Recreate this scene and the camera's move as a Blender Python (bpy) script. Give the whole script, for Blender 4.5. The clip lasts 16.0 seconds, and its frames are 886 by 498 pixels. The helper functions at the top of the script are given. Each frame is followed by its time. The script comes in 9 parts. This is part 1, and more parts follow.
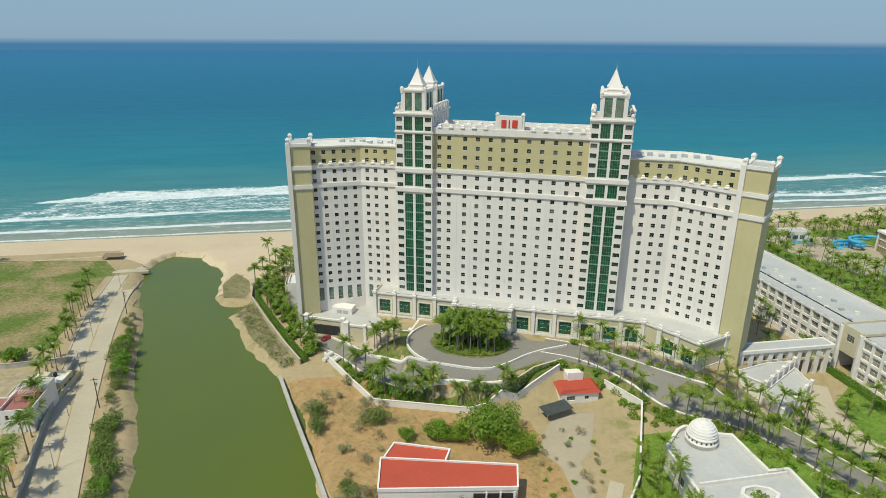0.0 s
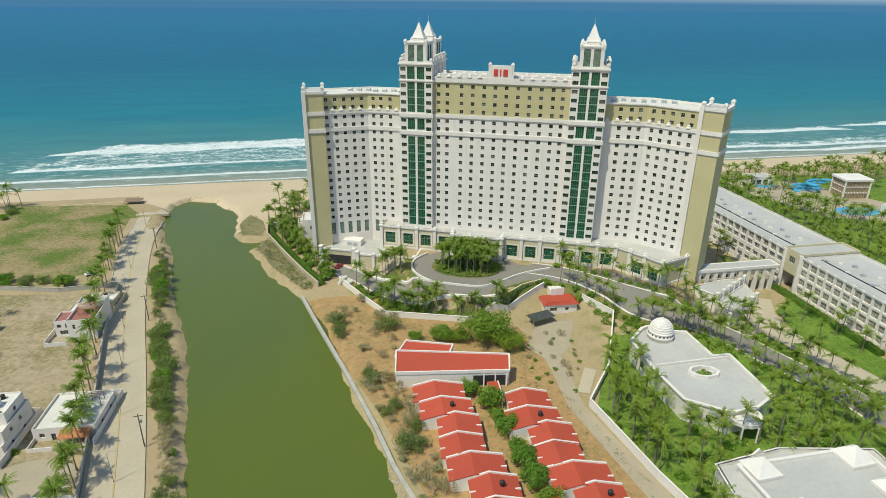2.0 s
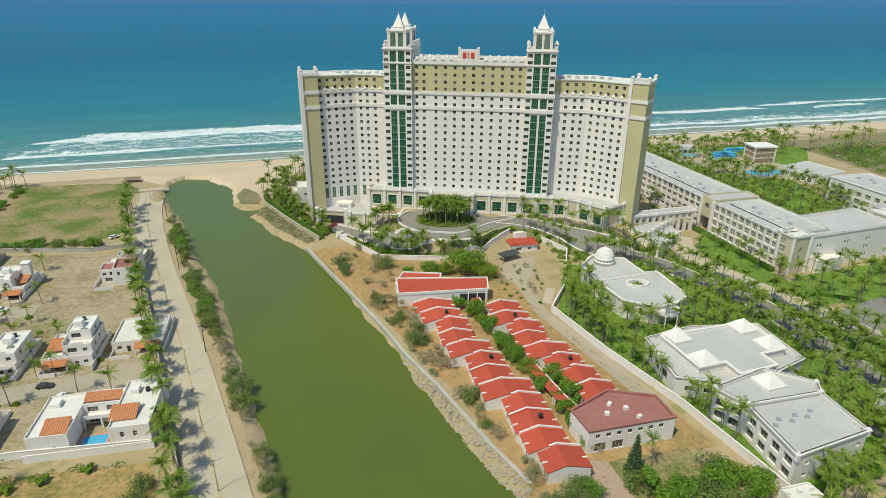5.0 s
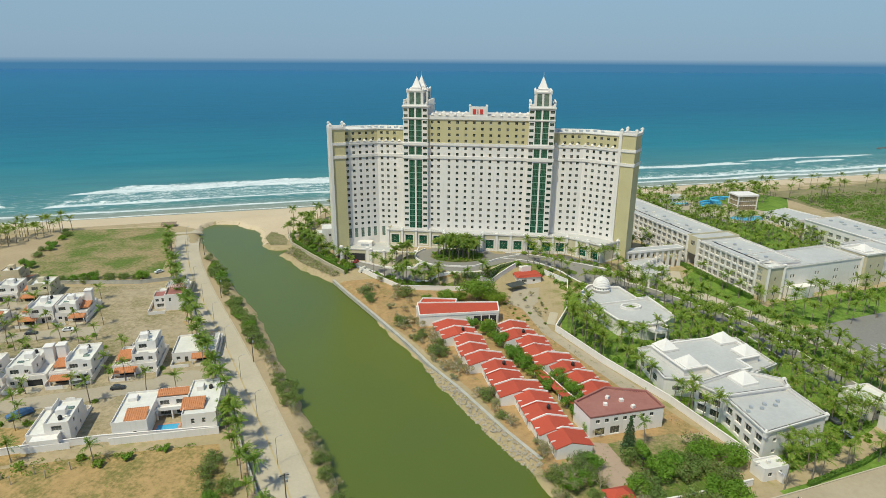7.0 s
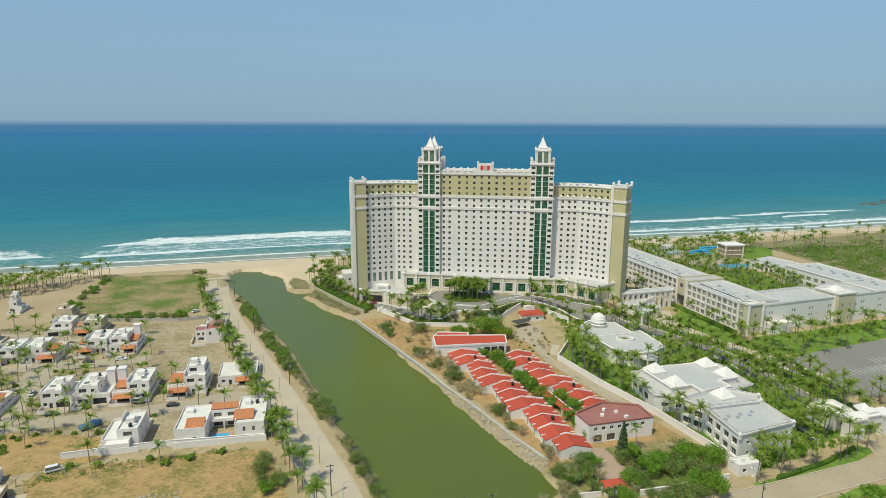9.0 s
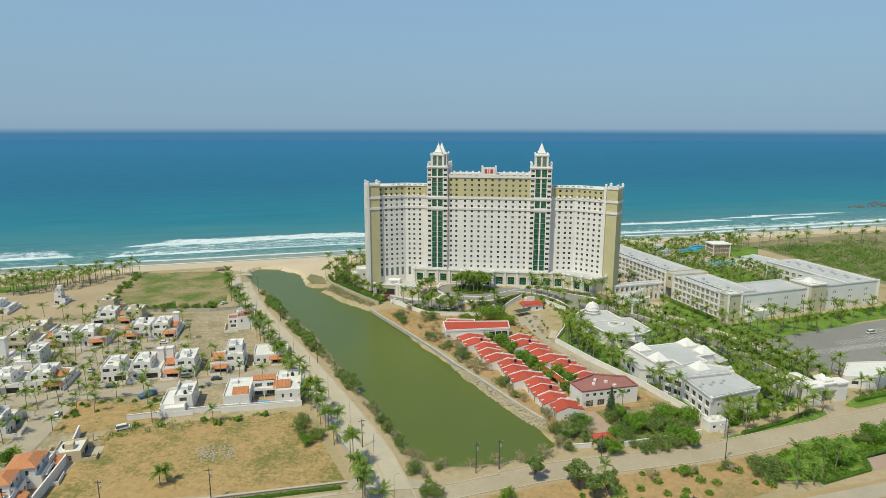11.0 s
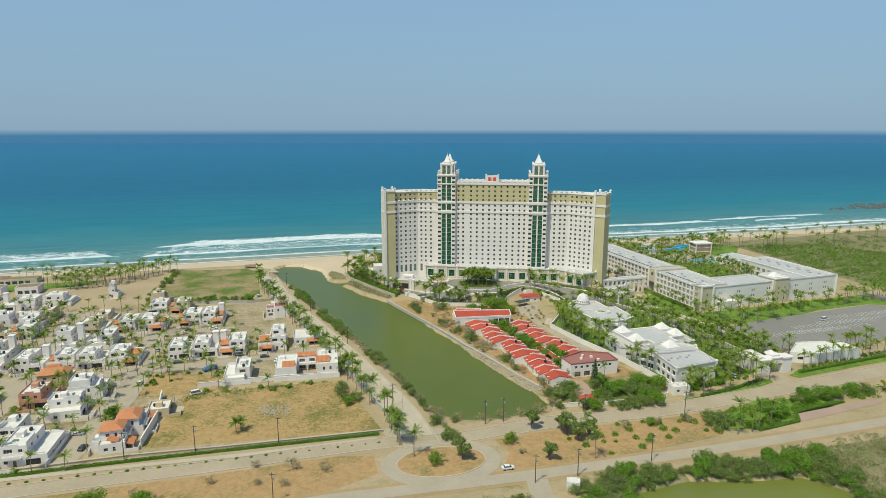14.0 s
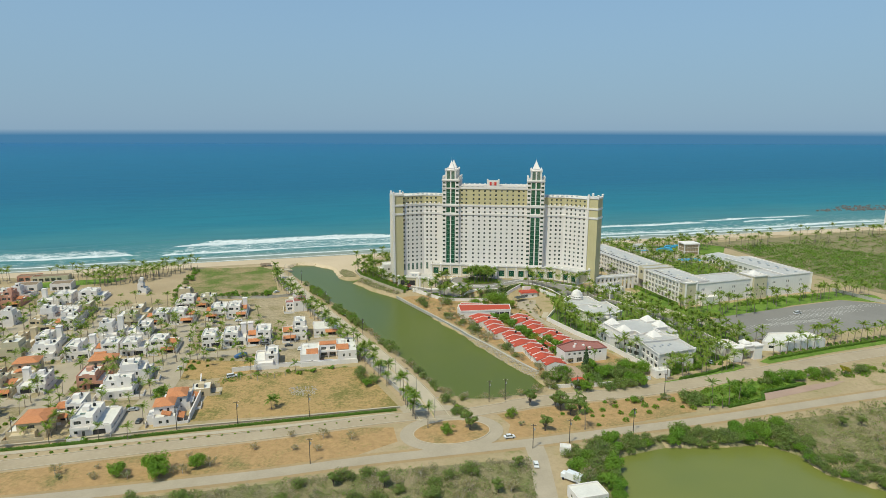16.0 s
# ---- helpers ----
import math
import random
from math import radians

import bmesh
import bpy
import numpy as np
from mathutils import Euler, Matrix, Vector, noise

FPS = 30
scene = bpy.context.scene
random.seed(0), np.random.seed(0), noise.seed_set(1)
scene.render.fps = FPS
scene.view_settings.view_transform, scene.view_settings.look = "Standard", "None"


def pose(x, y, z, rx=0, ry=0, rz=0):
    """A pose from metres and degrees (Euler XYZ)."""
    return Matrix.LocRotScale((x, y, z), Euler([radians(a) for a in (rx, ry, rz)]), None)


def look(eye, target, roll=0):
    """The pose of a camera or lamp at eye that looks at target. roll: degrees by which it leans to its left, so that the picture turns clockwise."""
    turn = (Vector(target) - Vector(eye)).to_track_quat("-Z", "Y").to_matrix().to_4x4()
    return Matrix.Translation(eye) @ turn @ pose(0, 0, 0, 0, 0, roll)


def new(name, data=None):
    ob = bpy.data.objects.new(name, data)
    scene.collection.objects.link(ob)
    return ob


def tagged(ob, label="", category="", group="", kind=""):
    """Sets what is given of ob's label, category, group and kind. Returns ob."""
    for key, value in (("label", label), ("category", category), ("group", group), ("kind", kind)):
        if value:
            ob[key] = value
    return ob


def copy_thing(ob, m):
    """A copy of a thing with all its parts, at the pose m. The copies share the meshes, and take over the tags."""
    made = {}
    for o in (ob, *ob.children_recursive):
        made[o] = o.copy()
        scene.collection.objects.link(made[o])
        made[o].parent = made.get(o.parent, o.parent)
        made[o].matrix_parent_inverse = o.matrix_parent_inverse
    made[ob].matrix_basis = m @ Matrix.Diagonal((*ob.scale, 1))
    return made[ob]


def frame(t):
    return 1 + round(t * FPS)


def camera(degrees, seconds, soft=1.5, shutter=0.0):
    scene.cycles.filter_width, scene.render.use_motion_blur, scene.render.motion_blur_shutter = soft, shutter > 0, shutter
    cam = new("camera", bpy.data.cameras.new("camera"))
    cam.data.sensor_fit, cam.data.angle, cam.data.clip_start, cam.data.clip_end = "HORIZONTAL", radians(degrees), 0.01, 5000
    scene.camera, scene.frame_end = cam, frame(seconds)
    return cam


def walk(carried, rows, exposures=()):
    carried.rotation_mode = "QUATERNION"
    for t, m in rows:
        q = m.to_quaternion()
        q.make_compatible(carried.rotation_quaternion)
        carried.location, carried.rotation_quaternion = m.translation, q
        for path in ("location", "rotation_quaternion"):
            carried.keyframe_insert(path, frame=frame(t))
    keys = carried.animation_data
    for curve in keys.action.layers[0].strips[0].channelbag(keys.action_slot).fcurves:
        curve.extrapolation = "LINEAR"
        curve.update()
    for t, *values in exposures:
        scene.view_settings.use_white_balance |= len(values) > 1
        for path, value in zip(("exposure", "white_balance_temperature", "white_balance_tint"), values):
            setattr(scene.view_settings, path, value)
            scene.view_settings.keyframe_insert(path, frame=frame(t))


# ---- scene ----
cam = camera(72.1, 16.0, 0.75)
PATH = [
    (0, (48.448, -198.9, 104.612), (47.982, -197.068, 103.958), 0.3),
    (0.5, (49.521, -206.828, 104.616), (49.05, -205.009, 103.932), 0.2),
    (1, (50.474, -214.613, 104.612), (50.018, -212.802, 103.898), 0.3),
    (1.5, (51.079, -222.488, 104.525), (50.648, -220.68, 103.785), 0.4),
    (2, (51.139, -230.492, 104.642), (50.728, -228.692, 103.873), 0.4),
    (2.5, (50.843, -238.637, 104.827), (50.484, -236.835, 104.037), 0.5),
    (3, (50.336, -246.897, 104.988), (50.044, -245.086, 104.192), 0.6),
    (3.5, (49.708, -255.132, 105.08), (49.443, -253.317, 104.283), 0.5),
    (4, (49.057, -263.394, 105.11), (48.802, -261.577, 104.312), 0.4),
    (6.5, (46.38, -305.182, 104.726), (46.121, -303.316, 104.056), 0.4),
    (7, (45.848, -313.569, 104.538), (45.586, -311.679, 103.938), 0.3),
    (7.5, (45.309, -321.968, 104.616), (45.046, -320.058, 104.084), 0.3),
    (8, (44.958, -330.345, 104.753), (44.691, -328.421, 104.277), 0.3),
    (10.5, (44.621, -371.258, 104.61), (44.348, -369.316, 104.216), 0.1),
    (11, (44.642, -379.378, 105.199), (44.369, -377.436, 104.807), 0.1),
    (11.5, (44.642, -387.576, 106.199), (44.369, -385.633, 105.809), 0.1),
    (12, (44.683, -395.734, 107.358), (44.411, -393.791, 106.969), 0.1),
    (12.5, (44.802, -403.855, 108.612), (44.53, -401.912, 108.223), 0.1),
    (13, (44.993, -411.935, 110.071), (44.721, -409.992, 109.683), 0.1),
    (13.5, (45.133, -419.941, 111.623), (44.861, -417.998, 111.236), 0.0),
    (14, (45.181, -427.974, 113.131), (44.909, -426.031, 112.743), 0.0),
    (14.5, (45.122, -436.093, 114.575), (44.852, -434.149, 114.187), 0.0),
    (15, (44.997, -444.303, 116.109), (44.728, -442.36, 115.722), 0.0),
    (15.5, (44.858, -452.565, 117.702), (44.59, -450.621, 117.315), 0.0),
    (16, (44.699, -460.881, 119.251), (44.434, -458.937, 118.863), 0.1),
]
walk(cam, [(t, look(eye, target, roll)) for t, eye, target, roll in PATH], [(0.0, 0.31, 7050, -6), (16.0, 0.31, 7050, -6)])

# ---- light ----
SUN_EL, SUN_AZ = radians(60), math.atan2(-0.86, -0.52)  # the sun stands behind and to the left of the walk's start
sun_way = Vector((math.cos(SUN_EL) * math.cos(SUN_AZ), math.cos(SUN_EL) * math.sin(SUN_AZ), math.sin(SUN_EL)))
sun = new("sun", bpy.data.lights.new("sun", "SUN"))
sun.data.energy, sun.data.angle, sun.data.color = 2.85, radians(0.6), (1.0, 0.94, 0.855)
sun.matrix_world = look((0, 0, 0), tuple(-sun_way))

world = bpy.data.worlds.new("world")
scene.world = world
world.use_nodes = True
wn, wl = world.node_tree.nodes, world.node_tree.links
wn.clear()
w_out = wn.new("ShaderNodeOutputWorld")
w_sky = wn.new("ShaderNodeTexSky")
w_sky.sky_type, w_sky.sun_disc = "NISHITA", False
w_sky.sun_elevation, w_sky.sun_rotation = SUN_EL, math.atan2(sun_way.x, sun_way.y)
w_sky.altitude, w_sky.air_density, w_sky.dust_density, w_sky.ozone_density = 50, 1.0, 0.6, 2.0
w_bg = wn.new("ShaderNodeBackground")
w_bg.inputs["Strength"].default_value = 0.122
w_tint = wn.new("ShaderNodeMix")
w_tint.data_type, w_tint.blend_type = "RGBA", "MULTIPLY"
w_tint.inputs[0].default_value = 1.0
w_tint.inputs[7].default_value = (0.86, 0.91, 1.05, 1)
wl.new(w_sky.outputs[0], w_tint.inputs[6])
# sea haze low in the sky
w_haze = wn.new("ShaderNodeMix")
w_haze.data_type = "RGBA"
w_haze.inputs[7].default_value = (1.60, 2.40, 3.90, 1)
wl.new(w_tint.outputs[2], w_haze.inputs[6])
wl.new(w_haze.outputs[2], w_bg.inputs["Color"])
# far water and haze under the horizon, past the end of the sea sheet
w_sea = wn.new("ShaderNodeBackground")
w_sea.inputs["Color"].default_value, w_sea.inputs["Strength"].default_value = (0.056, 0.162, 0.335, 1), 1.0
w_tc, w_sep = wn.new("ShaderNodeTexCoord"), wn.new("ShaderNodeSeparateXYZ")
w_map, w_mix = wn.new("ShaderNodeMapRange"), wn.new("ShaderNodeMixShader")
wl.new(w_tc.outputs["Generated"], w_sep.inputs[0])
wl.new(w_sep.outputs[2], w_map.inputs[0])
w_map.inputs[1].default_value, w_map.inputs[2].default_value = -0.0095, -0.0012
wl.new(w_map.outputs[0], w_mix.inputs[0])
w_low = wn.new("ShaderNodeMapRange")
w_low.interpolation_type = "SMOOTHSTEP"
wl.new(w_sep.outputs[2], w_low.inputs[0])
w_low.inputs[1].default_value, w_low.inputs[2].default_value = 0.50, 0.0
w_low.inputs[3].default_value, w_low.inputs[4].default_value = 0.0, 0.9
wl.new(w_low.outputs[0], w_haze.inputs[0])
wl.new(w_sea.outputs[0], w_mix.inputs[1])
wl.new(w_bg.outputs[0], w_mix.inputs[2])
wl.new(w_mix.outputs[0], w_out.inputs[0])


# ---- materials ----
class Nodes:
    """Short hand for one material's node tree."""

    def __init__(self, name):
        self.mat = bpy.data.materials.new(name)
        self.mat.use_nodes = True
        self.t = self.mat.node_tree
        self.b = self.t.nodes["Principled BSDF"]
        self.pos = self.t.nodes.new("ShaderNodeNewGeometry").outputs["Position"]

    def put(self, kind, **given):
        n = self.t.nodes.new("ShaderNode" + kind)
        for k, v in given.items():
            s = n.inputs[k] if k in n.inputs else n.inputs[int(k[1:])]
            if hasattr(v, "links"):
                self.t.links.new(v, s)
            else:
                s.default_value = v
        return n

    def noise(self, scale, detail=4.0, rough=0.6, vec=None):
        return self.put("TexNoise", Vector=vec or self.pos, Scale=scale, Detail=detail, Roughness=rough).outputs[0]

    def ramp(self, fac, a, b, lo=0.0, hi=1.0):
        n = self.put("MapRange", i0=fac, i1=a, i2=b, i3=lo, i4=hi)
        return n.outputs[0]

    def mix(self, fac, c1, c2, mode="MIX"):
        n = self.t.nodes.new("ShaderNodeMix")
        n.data_type, n.blend_type = "RGBA", mode
        for s, v in ((n.inputs[0], fac), (n.inputs[6], c1), (n.inputs[7], c2)):
            if hasattr(v, "links"):
                self.t.links.new(v, s)
            else:
                s.default_value = (*v, 1) if isinstance(v, tuple) and len(v) == 3 else v
        return n.outputs[2]

    def math(self, op, a, b=0.0):
        n = self.t.nodes.new("ShaderNodeMath")
        n.operation = op
        for s, v in zip(n.inputs, (a, b)):
            if hasattr(v, "links"):
                self.t.links.new(v, s)
            else:
                s.default_value = v
        return n.outputs[0]

    def bump(self, height, strength, dist=0.1):
        n = self.put("Bump", Height=height, Strength=strength, Distance=dist)
        self.t.links.new(n.outputs[0], self.b.inputs["Normal"])

    def done(self, color, rough=0.8, metal=0.0, spec=0.3):
        for s, v in (("Base Color", color), ("Roughness", rough), ("Metallic", metal), ("Specular IOR Level", spec)):
            if hasattr(v, "links"):
                self.t.links.new(v, self.b.inputs[s])
            else:
                self.b.inputs[s].default_value = (*v, 1) if isinstance(v, tuple) else v
        return self.mat


def surf(name, c1, c2, big=0.15, fine=3.0, rough=0.8, bump=0.2, spec=0.3, metal=0.0, streaks=0.0, rnd=0.0):
    """A surface with two colours mixed at two scales, a fine relief, and streaks of dirt where asked."""
    n = Nodes(name)
    f = n.math("ADD", n.math("MULTIPLY", n.noise(big, 5), 0.6), n.math("MULTIPLY", n.noise(fine, 4), 0.4))
    c = n.mix(n.ramp(f, 0.35, 0.65), c1, c2)
    if streaks:
        v = n.put("Mapping", Vector=n.pos, Scale=(0.9, 0.9, 0.06)).outputs[0]
        c = n.mix(n.ramp(n.noise(1.2, 5, 0.7, v), 0.52, 0.8, 0, streaks), c, (0.33, 0.29, 0.22))
    if rnd:
        r = n.t.nodes.new("ShaderNodeObjectInfo").outputs["Random"]
        c = n.mix(n.ramp(r, 0, 1, 0, rnd), c, tuple(v * 0.45 for v in c2))
    n.bump(n.noise(fine * 2, 3), bump, 0.05)
    return n.done(c, rough, metal, spec)


def leaf(name, c1, c2, dry=(0.22, 0.17, 0.07), dryness=0.15, trans=0.45):
    """Leaves: each thing and each leaf a little different, some of them dry."""
    n = Nodes(name)
    isl = n.t.nodes.new("ShaderNodeNewGeometry").outputs["Random Per Island"]
    obj = n.t.nodes.new("ShaderNodeObjectInfo").outputs["Random"]
    c = n.mix(isl, c1, c2)
    c = n.mix(n.ramp(n.noise(0.35, 3), 0.35, 0.7, 0, 0.4), c, tuple(0.7 * a for a in c1))
    c = n.mix(n.ramp(obj, 0.0, 1.0, 0, 0.35), c, (c2[0] * 1.25, c2[1] * 1.05, c2[2] * 0.8))
    c = n.mix(n.math("LESS_THAN", isl, dryness), c, dry)
    n.done(c, 0.55, 0, 0.3)
    through_leaf = n.put("BsdfTranslucent", Color=n.mix(0.5, c, (0.30, 0.42, 0.06)))
    both = n.put("MixShader", i0=trans, i1=n.b.outputs[0], i2=through_leaf.outputs[0])
    n.t.links.new(both.outputs[0], n.t.nodes["Material Output"].inputs[0])
    return n.mat


WHITE = surf("white_render", (0.80, 0.74, 0.685), (0.74, 0.68, 0.625), 0.12, 2.0, 0.75, 0.1, streaks=0.22)
WHITE_TRIM = surf("white_trim", (0.78, 0.725, 0.67), (0.72, 0.665, 0.61), 0.3, 3.0, 0.7, 0.1, streaks=0.15)
OCHRE = surf("ochre_render", (0.56, 0.49, 0.28), (0.50, 0.435, 0.24), 0.1, 2.0, 0.8, 0.1, streaks=0.2)
BEIGE = surf("beige_render", (0.60, 0.53, 0.37), (0.53, 0.46, 0.31), 0.15, 2.0, 0.8, 0.1, streaks=0.2)
ROOF_GREY = surf("grey_roof_membrane", (0.52, 0.505, 0.475), (0.43, 0.415, 0.39), 0.08, 0.9, 0.7, 0.1)
ROOF_WHITE = surf("white_roof_coating", (0.74, 0.705, 0.635), (0.62, 0.585, 0.515), 0.2, 1.2, 0.75, 0.15)
ROOF_RED = surf("red_roof_coating", (0.52, 0.085, 0.045), (0.43, 0.075, 0.045), 0.12, 1.0, 0.7, 0.15, rnd=0.2)
ROOF_PINK = surf("faded_red_roof", (0.36, 0.16, 0.13), (0.29, 0.115, 0.095), 0.15, 1.0, 0.8, 0.15)
METAL = surf("galvanised_metal", (0.55, 0.56, 0.57), (0.42, 0.43, 0.44), 0.5, 4.0, 0.4, 0.1, 0.5, 0.6)
# near-black that paints the shade inside open garages and porches
DARK = surf("dark_opening", (0.03, 0.03, 0.032), (0.05, 0.048, 0.045), 0.5, 3.0, 0.7, 0.1)
BLACK = surf("black_plastic", (0.02, 0.02, 0.02), (0.035, 0.035, 0.035), 1, 6, 0.5, 0.05)
POLE = surf("weathered_pole", (0.12, 0.10, 0.085), (0.07, 0.06, 0.05), 1, 6, 0.9, 0.3)
LAMP = surf("lamp_post_steel", (0.32, 0.30, 0.27), (0.22, 0.21, 0.19), 1, 6, 0.6, 0.1)
BARK = surf("palm_bark", (0.30, 0.25, 0.19), (0.19, 0.155, 0.115), 1.0, 8.0, 0.9, 0.6)
TRUNK = surf("tree_bark", (0.22, 0.18, 0.14), (0.13, 0.105, 0.08), 1.0, 8.0, 0.9, 0.6)
TWIG = surf("dry_twigs", (0.62, 0.54, 0.44), (0.50, 0.43, 0.345), 0.6, 5.0, 0.9, 0.4, rnd=0.3)
CONCRETE = surf("pale_concrete", (0.52, 0.44, 0.325), (0.43, 0.365, 0.265), 0.08, 1.2, 0.9, 0.2, streaks=0.0)
WALL_GREY = surf("weathered_wall", (0.50, 0.47, 0.41), (0.38, 0.35, 0.30), 0.3, 2.0, 0.9, 0.3, streaks=0.5)
ASPHALT = surf("worn_asphalt", (0.27, 0.245, 0.21), (0.205, 0.19, 0.165), 0.06, 1.5, 0.9, 0.3)
PARKING = surf("parking_asphalt", (0.265, 0.245, 0.215), (0.205, 0.19, 0.165), 0.03, 0.8, 0.9, 0.3)
PAVED = surf("sandy_paving", (0.44, 0.365, 0.265), (0.36, 0.30, 0.215), 0.1, 1.5, 0.9, 0.3)
ROAD_DUST = surf("dusty_road", (0.44, 0.355, 0.245), (0.36, 0.285, 0.19), 0.06, 0.7, 0.9, 0.2)
YELLOW = surf("yellow_kerb_paint", (0.52, 0.38, 0.16), (0.45, 0.36, 0.22), 0.5, 4, 0.8, 0.2)
LINE = surf("white_line_paint", (0.72, 0.70, 0.64), (0.58, 0.56, 0.50), 0.5, 3, 0.8, 0.1)
DRY = surf("dry_earth", (0.42, 0.295, 0.15), (0.325, 0.232, 0.12), 0.05, 0.8, 0.95, 0.5)
SANDY = surf("sandy_earth", (0.44, 0.335, 0.205), (0.36, 0.27, 0.16), 0.05, 0.8, 0.95, 0.4)
POOL = surf("pool_tiles", (0.10, 0.42, 0.62), (0.07, 0.36, 0.58), 0.6, 6, 0.2, 0.1, 0.5)
BLUE = surf("blue_tarp", (0.06, 0.13, 0.26), (0.09, 0.18, 0.33), 1, 4, 0.6, 0.3)
RED_PAINT = surf("red_paint", (0.55, 0.03, 0.03), (0.48, 0.03, 0.03), 1, 4, 0.35, 0.05, 0.5)
SIGN_RED = surf("sign_red", (0.62, 0.05, 0.04), (0.56, 0.05, 0.04), 1, 4, 0.5, 0.05, 0.5)
RUBBER = surf("tyre_rubber", (0.02, 0.02, 0.02), (0.03, 0.03, 0.03), 2, 9, 0.9, 0.2)
ROCK = surf("pale_rubble", (0.46, 0.40, 0.32), (0.31, 0.265, 0.21), 0.6, 3.0, 0.9, 0.6)
DARK_ROCK = surf("dark_shore_rock", (0.15, 0.145, 0.135), (0.08, 0.08, 0.075), 0.2, 1.0, 0.9, 0.6)
WOOD = surf("weathered_timber", (0.30, 0.22, 0.14), (0.20, 0.145, 0.095), 0.8, 5, 0.85, 0.4)
TARP = surf("shade_cloth", (0.05, 0.055, 0.05), (0.08, 0.085, 0.08), 0.5, 4, 0.9, 0.2)
CREAM = surf("cream_render", (0.62, 0.50, 0.33), (0.55, 0.44, 0.28), 0.2, 2, 0.8, 0.1, streaks=0.2)
SALMON = surf("salmon_render", (0.58, 0.30, 0.21), (0.50, 0.26, 0.18), 0.2, 2, 0.8, 0.1, streaks=0.2)

FROND = leaf("palm_fronds", (0.04, 0.13, 0.017), (0.255, 0.365, 0.045), (0.42, 0.33, 0.12), dryness=0.07, trans=0.25)
LEAF = leaf("broad_leaves", (0.11, 0.265, 0.03), (0.26, 0.42, 0.058), dryness=0.03)
LEAF_LIGHT = leaf("feathery_leaves", (0.17, 0.30, 0.035), (0.30, 0.42, 0.06), dryness=0.05)
LEAF_DRY = leaf("half_dry_leaves", (0.30, 0.27, 0.12), (0.42, 0.36, 0.19), (0.40, 0.30, 0.17), dryness=0.35)
LEAF_MIX = leaf("thorn_leaves", (0.15, 0.25, 0.055), (0.275, 0.36, 0.115), dryness=0.1)
GREY_BRUSH = leaf("grey_brush_twigs", (0.33, 0.295, 0.20), (0.46, 0.41, 0.29), (0.33, 0.27, 0.18), dryness=0.3, trans=0.2)
OLIVE_BRUSH = leaf("olive_brush_leaves", (0.22, 0.26, 0.095), (0.34, 0.365, 0.16), (0.36, 0.30, 0.18), dryness=0.3, trans=0.3)
HEDGE = leaf("hedge_leaves", (0.11, 0.24, 0.035), (0.20, 0.32, 0.06), dryness=0.02)
FLOWER = leaf("yellow_blossom", (0.45, 0.36, 0.03), (0.30, 0.30, 0.05), dryness=0.0)


def tiles_material():
    n = Nodes("terracotta_tiles")
    v = n.t.nodes.new("ShaderNodeTexCoord").outputs["Object"]
    w = n.put("TexWave", Vector=v, Scale=2.2, Distortion=0.6, i3=2.0)
    c = n.mix(n.ramp(n.noise(1.5, 5), 0.3, 0.7), (0.64, 0.275, 0.125), (0.53, 0.215, 0.095))
    c = n.mix(n.ramp(w.outputs[1], 0.0, 0.25, 0.25, 0.0), c, (0.22, 0.08, 0.04))
    n.bump(w.outputs[1], 0.6, 0.06)
    return n.done(c, 0.8)


TILES = tiles_material()


def glass(name, color, rough=0.08, vary=0.35):
    n = Nodes(name)
    c = n.mix(n.ramp(n.noise(0.5, 2), 0.4, 0.6), color, tuple(0.55 * v for v in color))
    obj = n.t.nodes.new("ShaderNodeObjectInfo").outputs["Random"]
    c = n.mix(n.ramp(obj, 0.55, 1.0, 0.0, vary), c, (0.30, 0.28, 0.24))
    return n.done(c, rough, 0.0, 0.6)


GLASS = glass("window_glass", (0.075, 0.085, 0.075))
GLASS_GREEN = glass("green_glass", (0.022, 0.115, 0.062), 0.08, 0.0)
GLASS_ROOM = glass("hotel_room_glass", (0.035, 0.055, 0.045), 0.1, 0.45)
GLASS_TOWER = glass("tower_room_glass", (0.03, 0.075, 0.05), 0.1, 0.3)
GREEN_FRAME = surf("green_window_frames", (0.10, 0.22, 0.15), (0.07, 0.17, 0.115), 1, 4, 0.5, 0.05)
SPANDREL = surf("pale_green_spandrels", (0.22, 0.36, 0.27), (0.16, 0.29, 0.21), 1, 4, 0.4, 0.05)
GLASS_PALE = glass("pale_green_glass", (0.17, 0.24, 0.19))
GLASS_CURTAIN = glass("curtained_glass", (0.40, 0.385, 0.32), 0.15)


def ground_material():
    """Bare earth, sand near the sea, dry grass and weeds in patches."""
    n = Nodes("bare_ground")
    c = n.mix(n.ramp(n.noise(0.03, 6), 0.4, 0.62), (0.44, 0.335, 0.205), (0.37, 0.295, 0.165))
    c = n.mix(n.ramp(n.noise(0.5, 5, 0.7), 0.45, 0.7, 0, 0.6), c, (0.30, 0.23, 0.125))
    c = n.mix(n.ramp(n.noise(0.09, 6, 0.65), 0.56, 0.68, 0, 0.8), c, (0.22, 0.215, 0.075))
    n.bump(n.noise(1.5, 4), 0.5, 0.2)
    return n.done(c, 0.95, 0, 0.1)


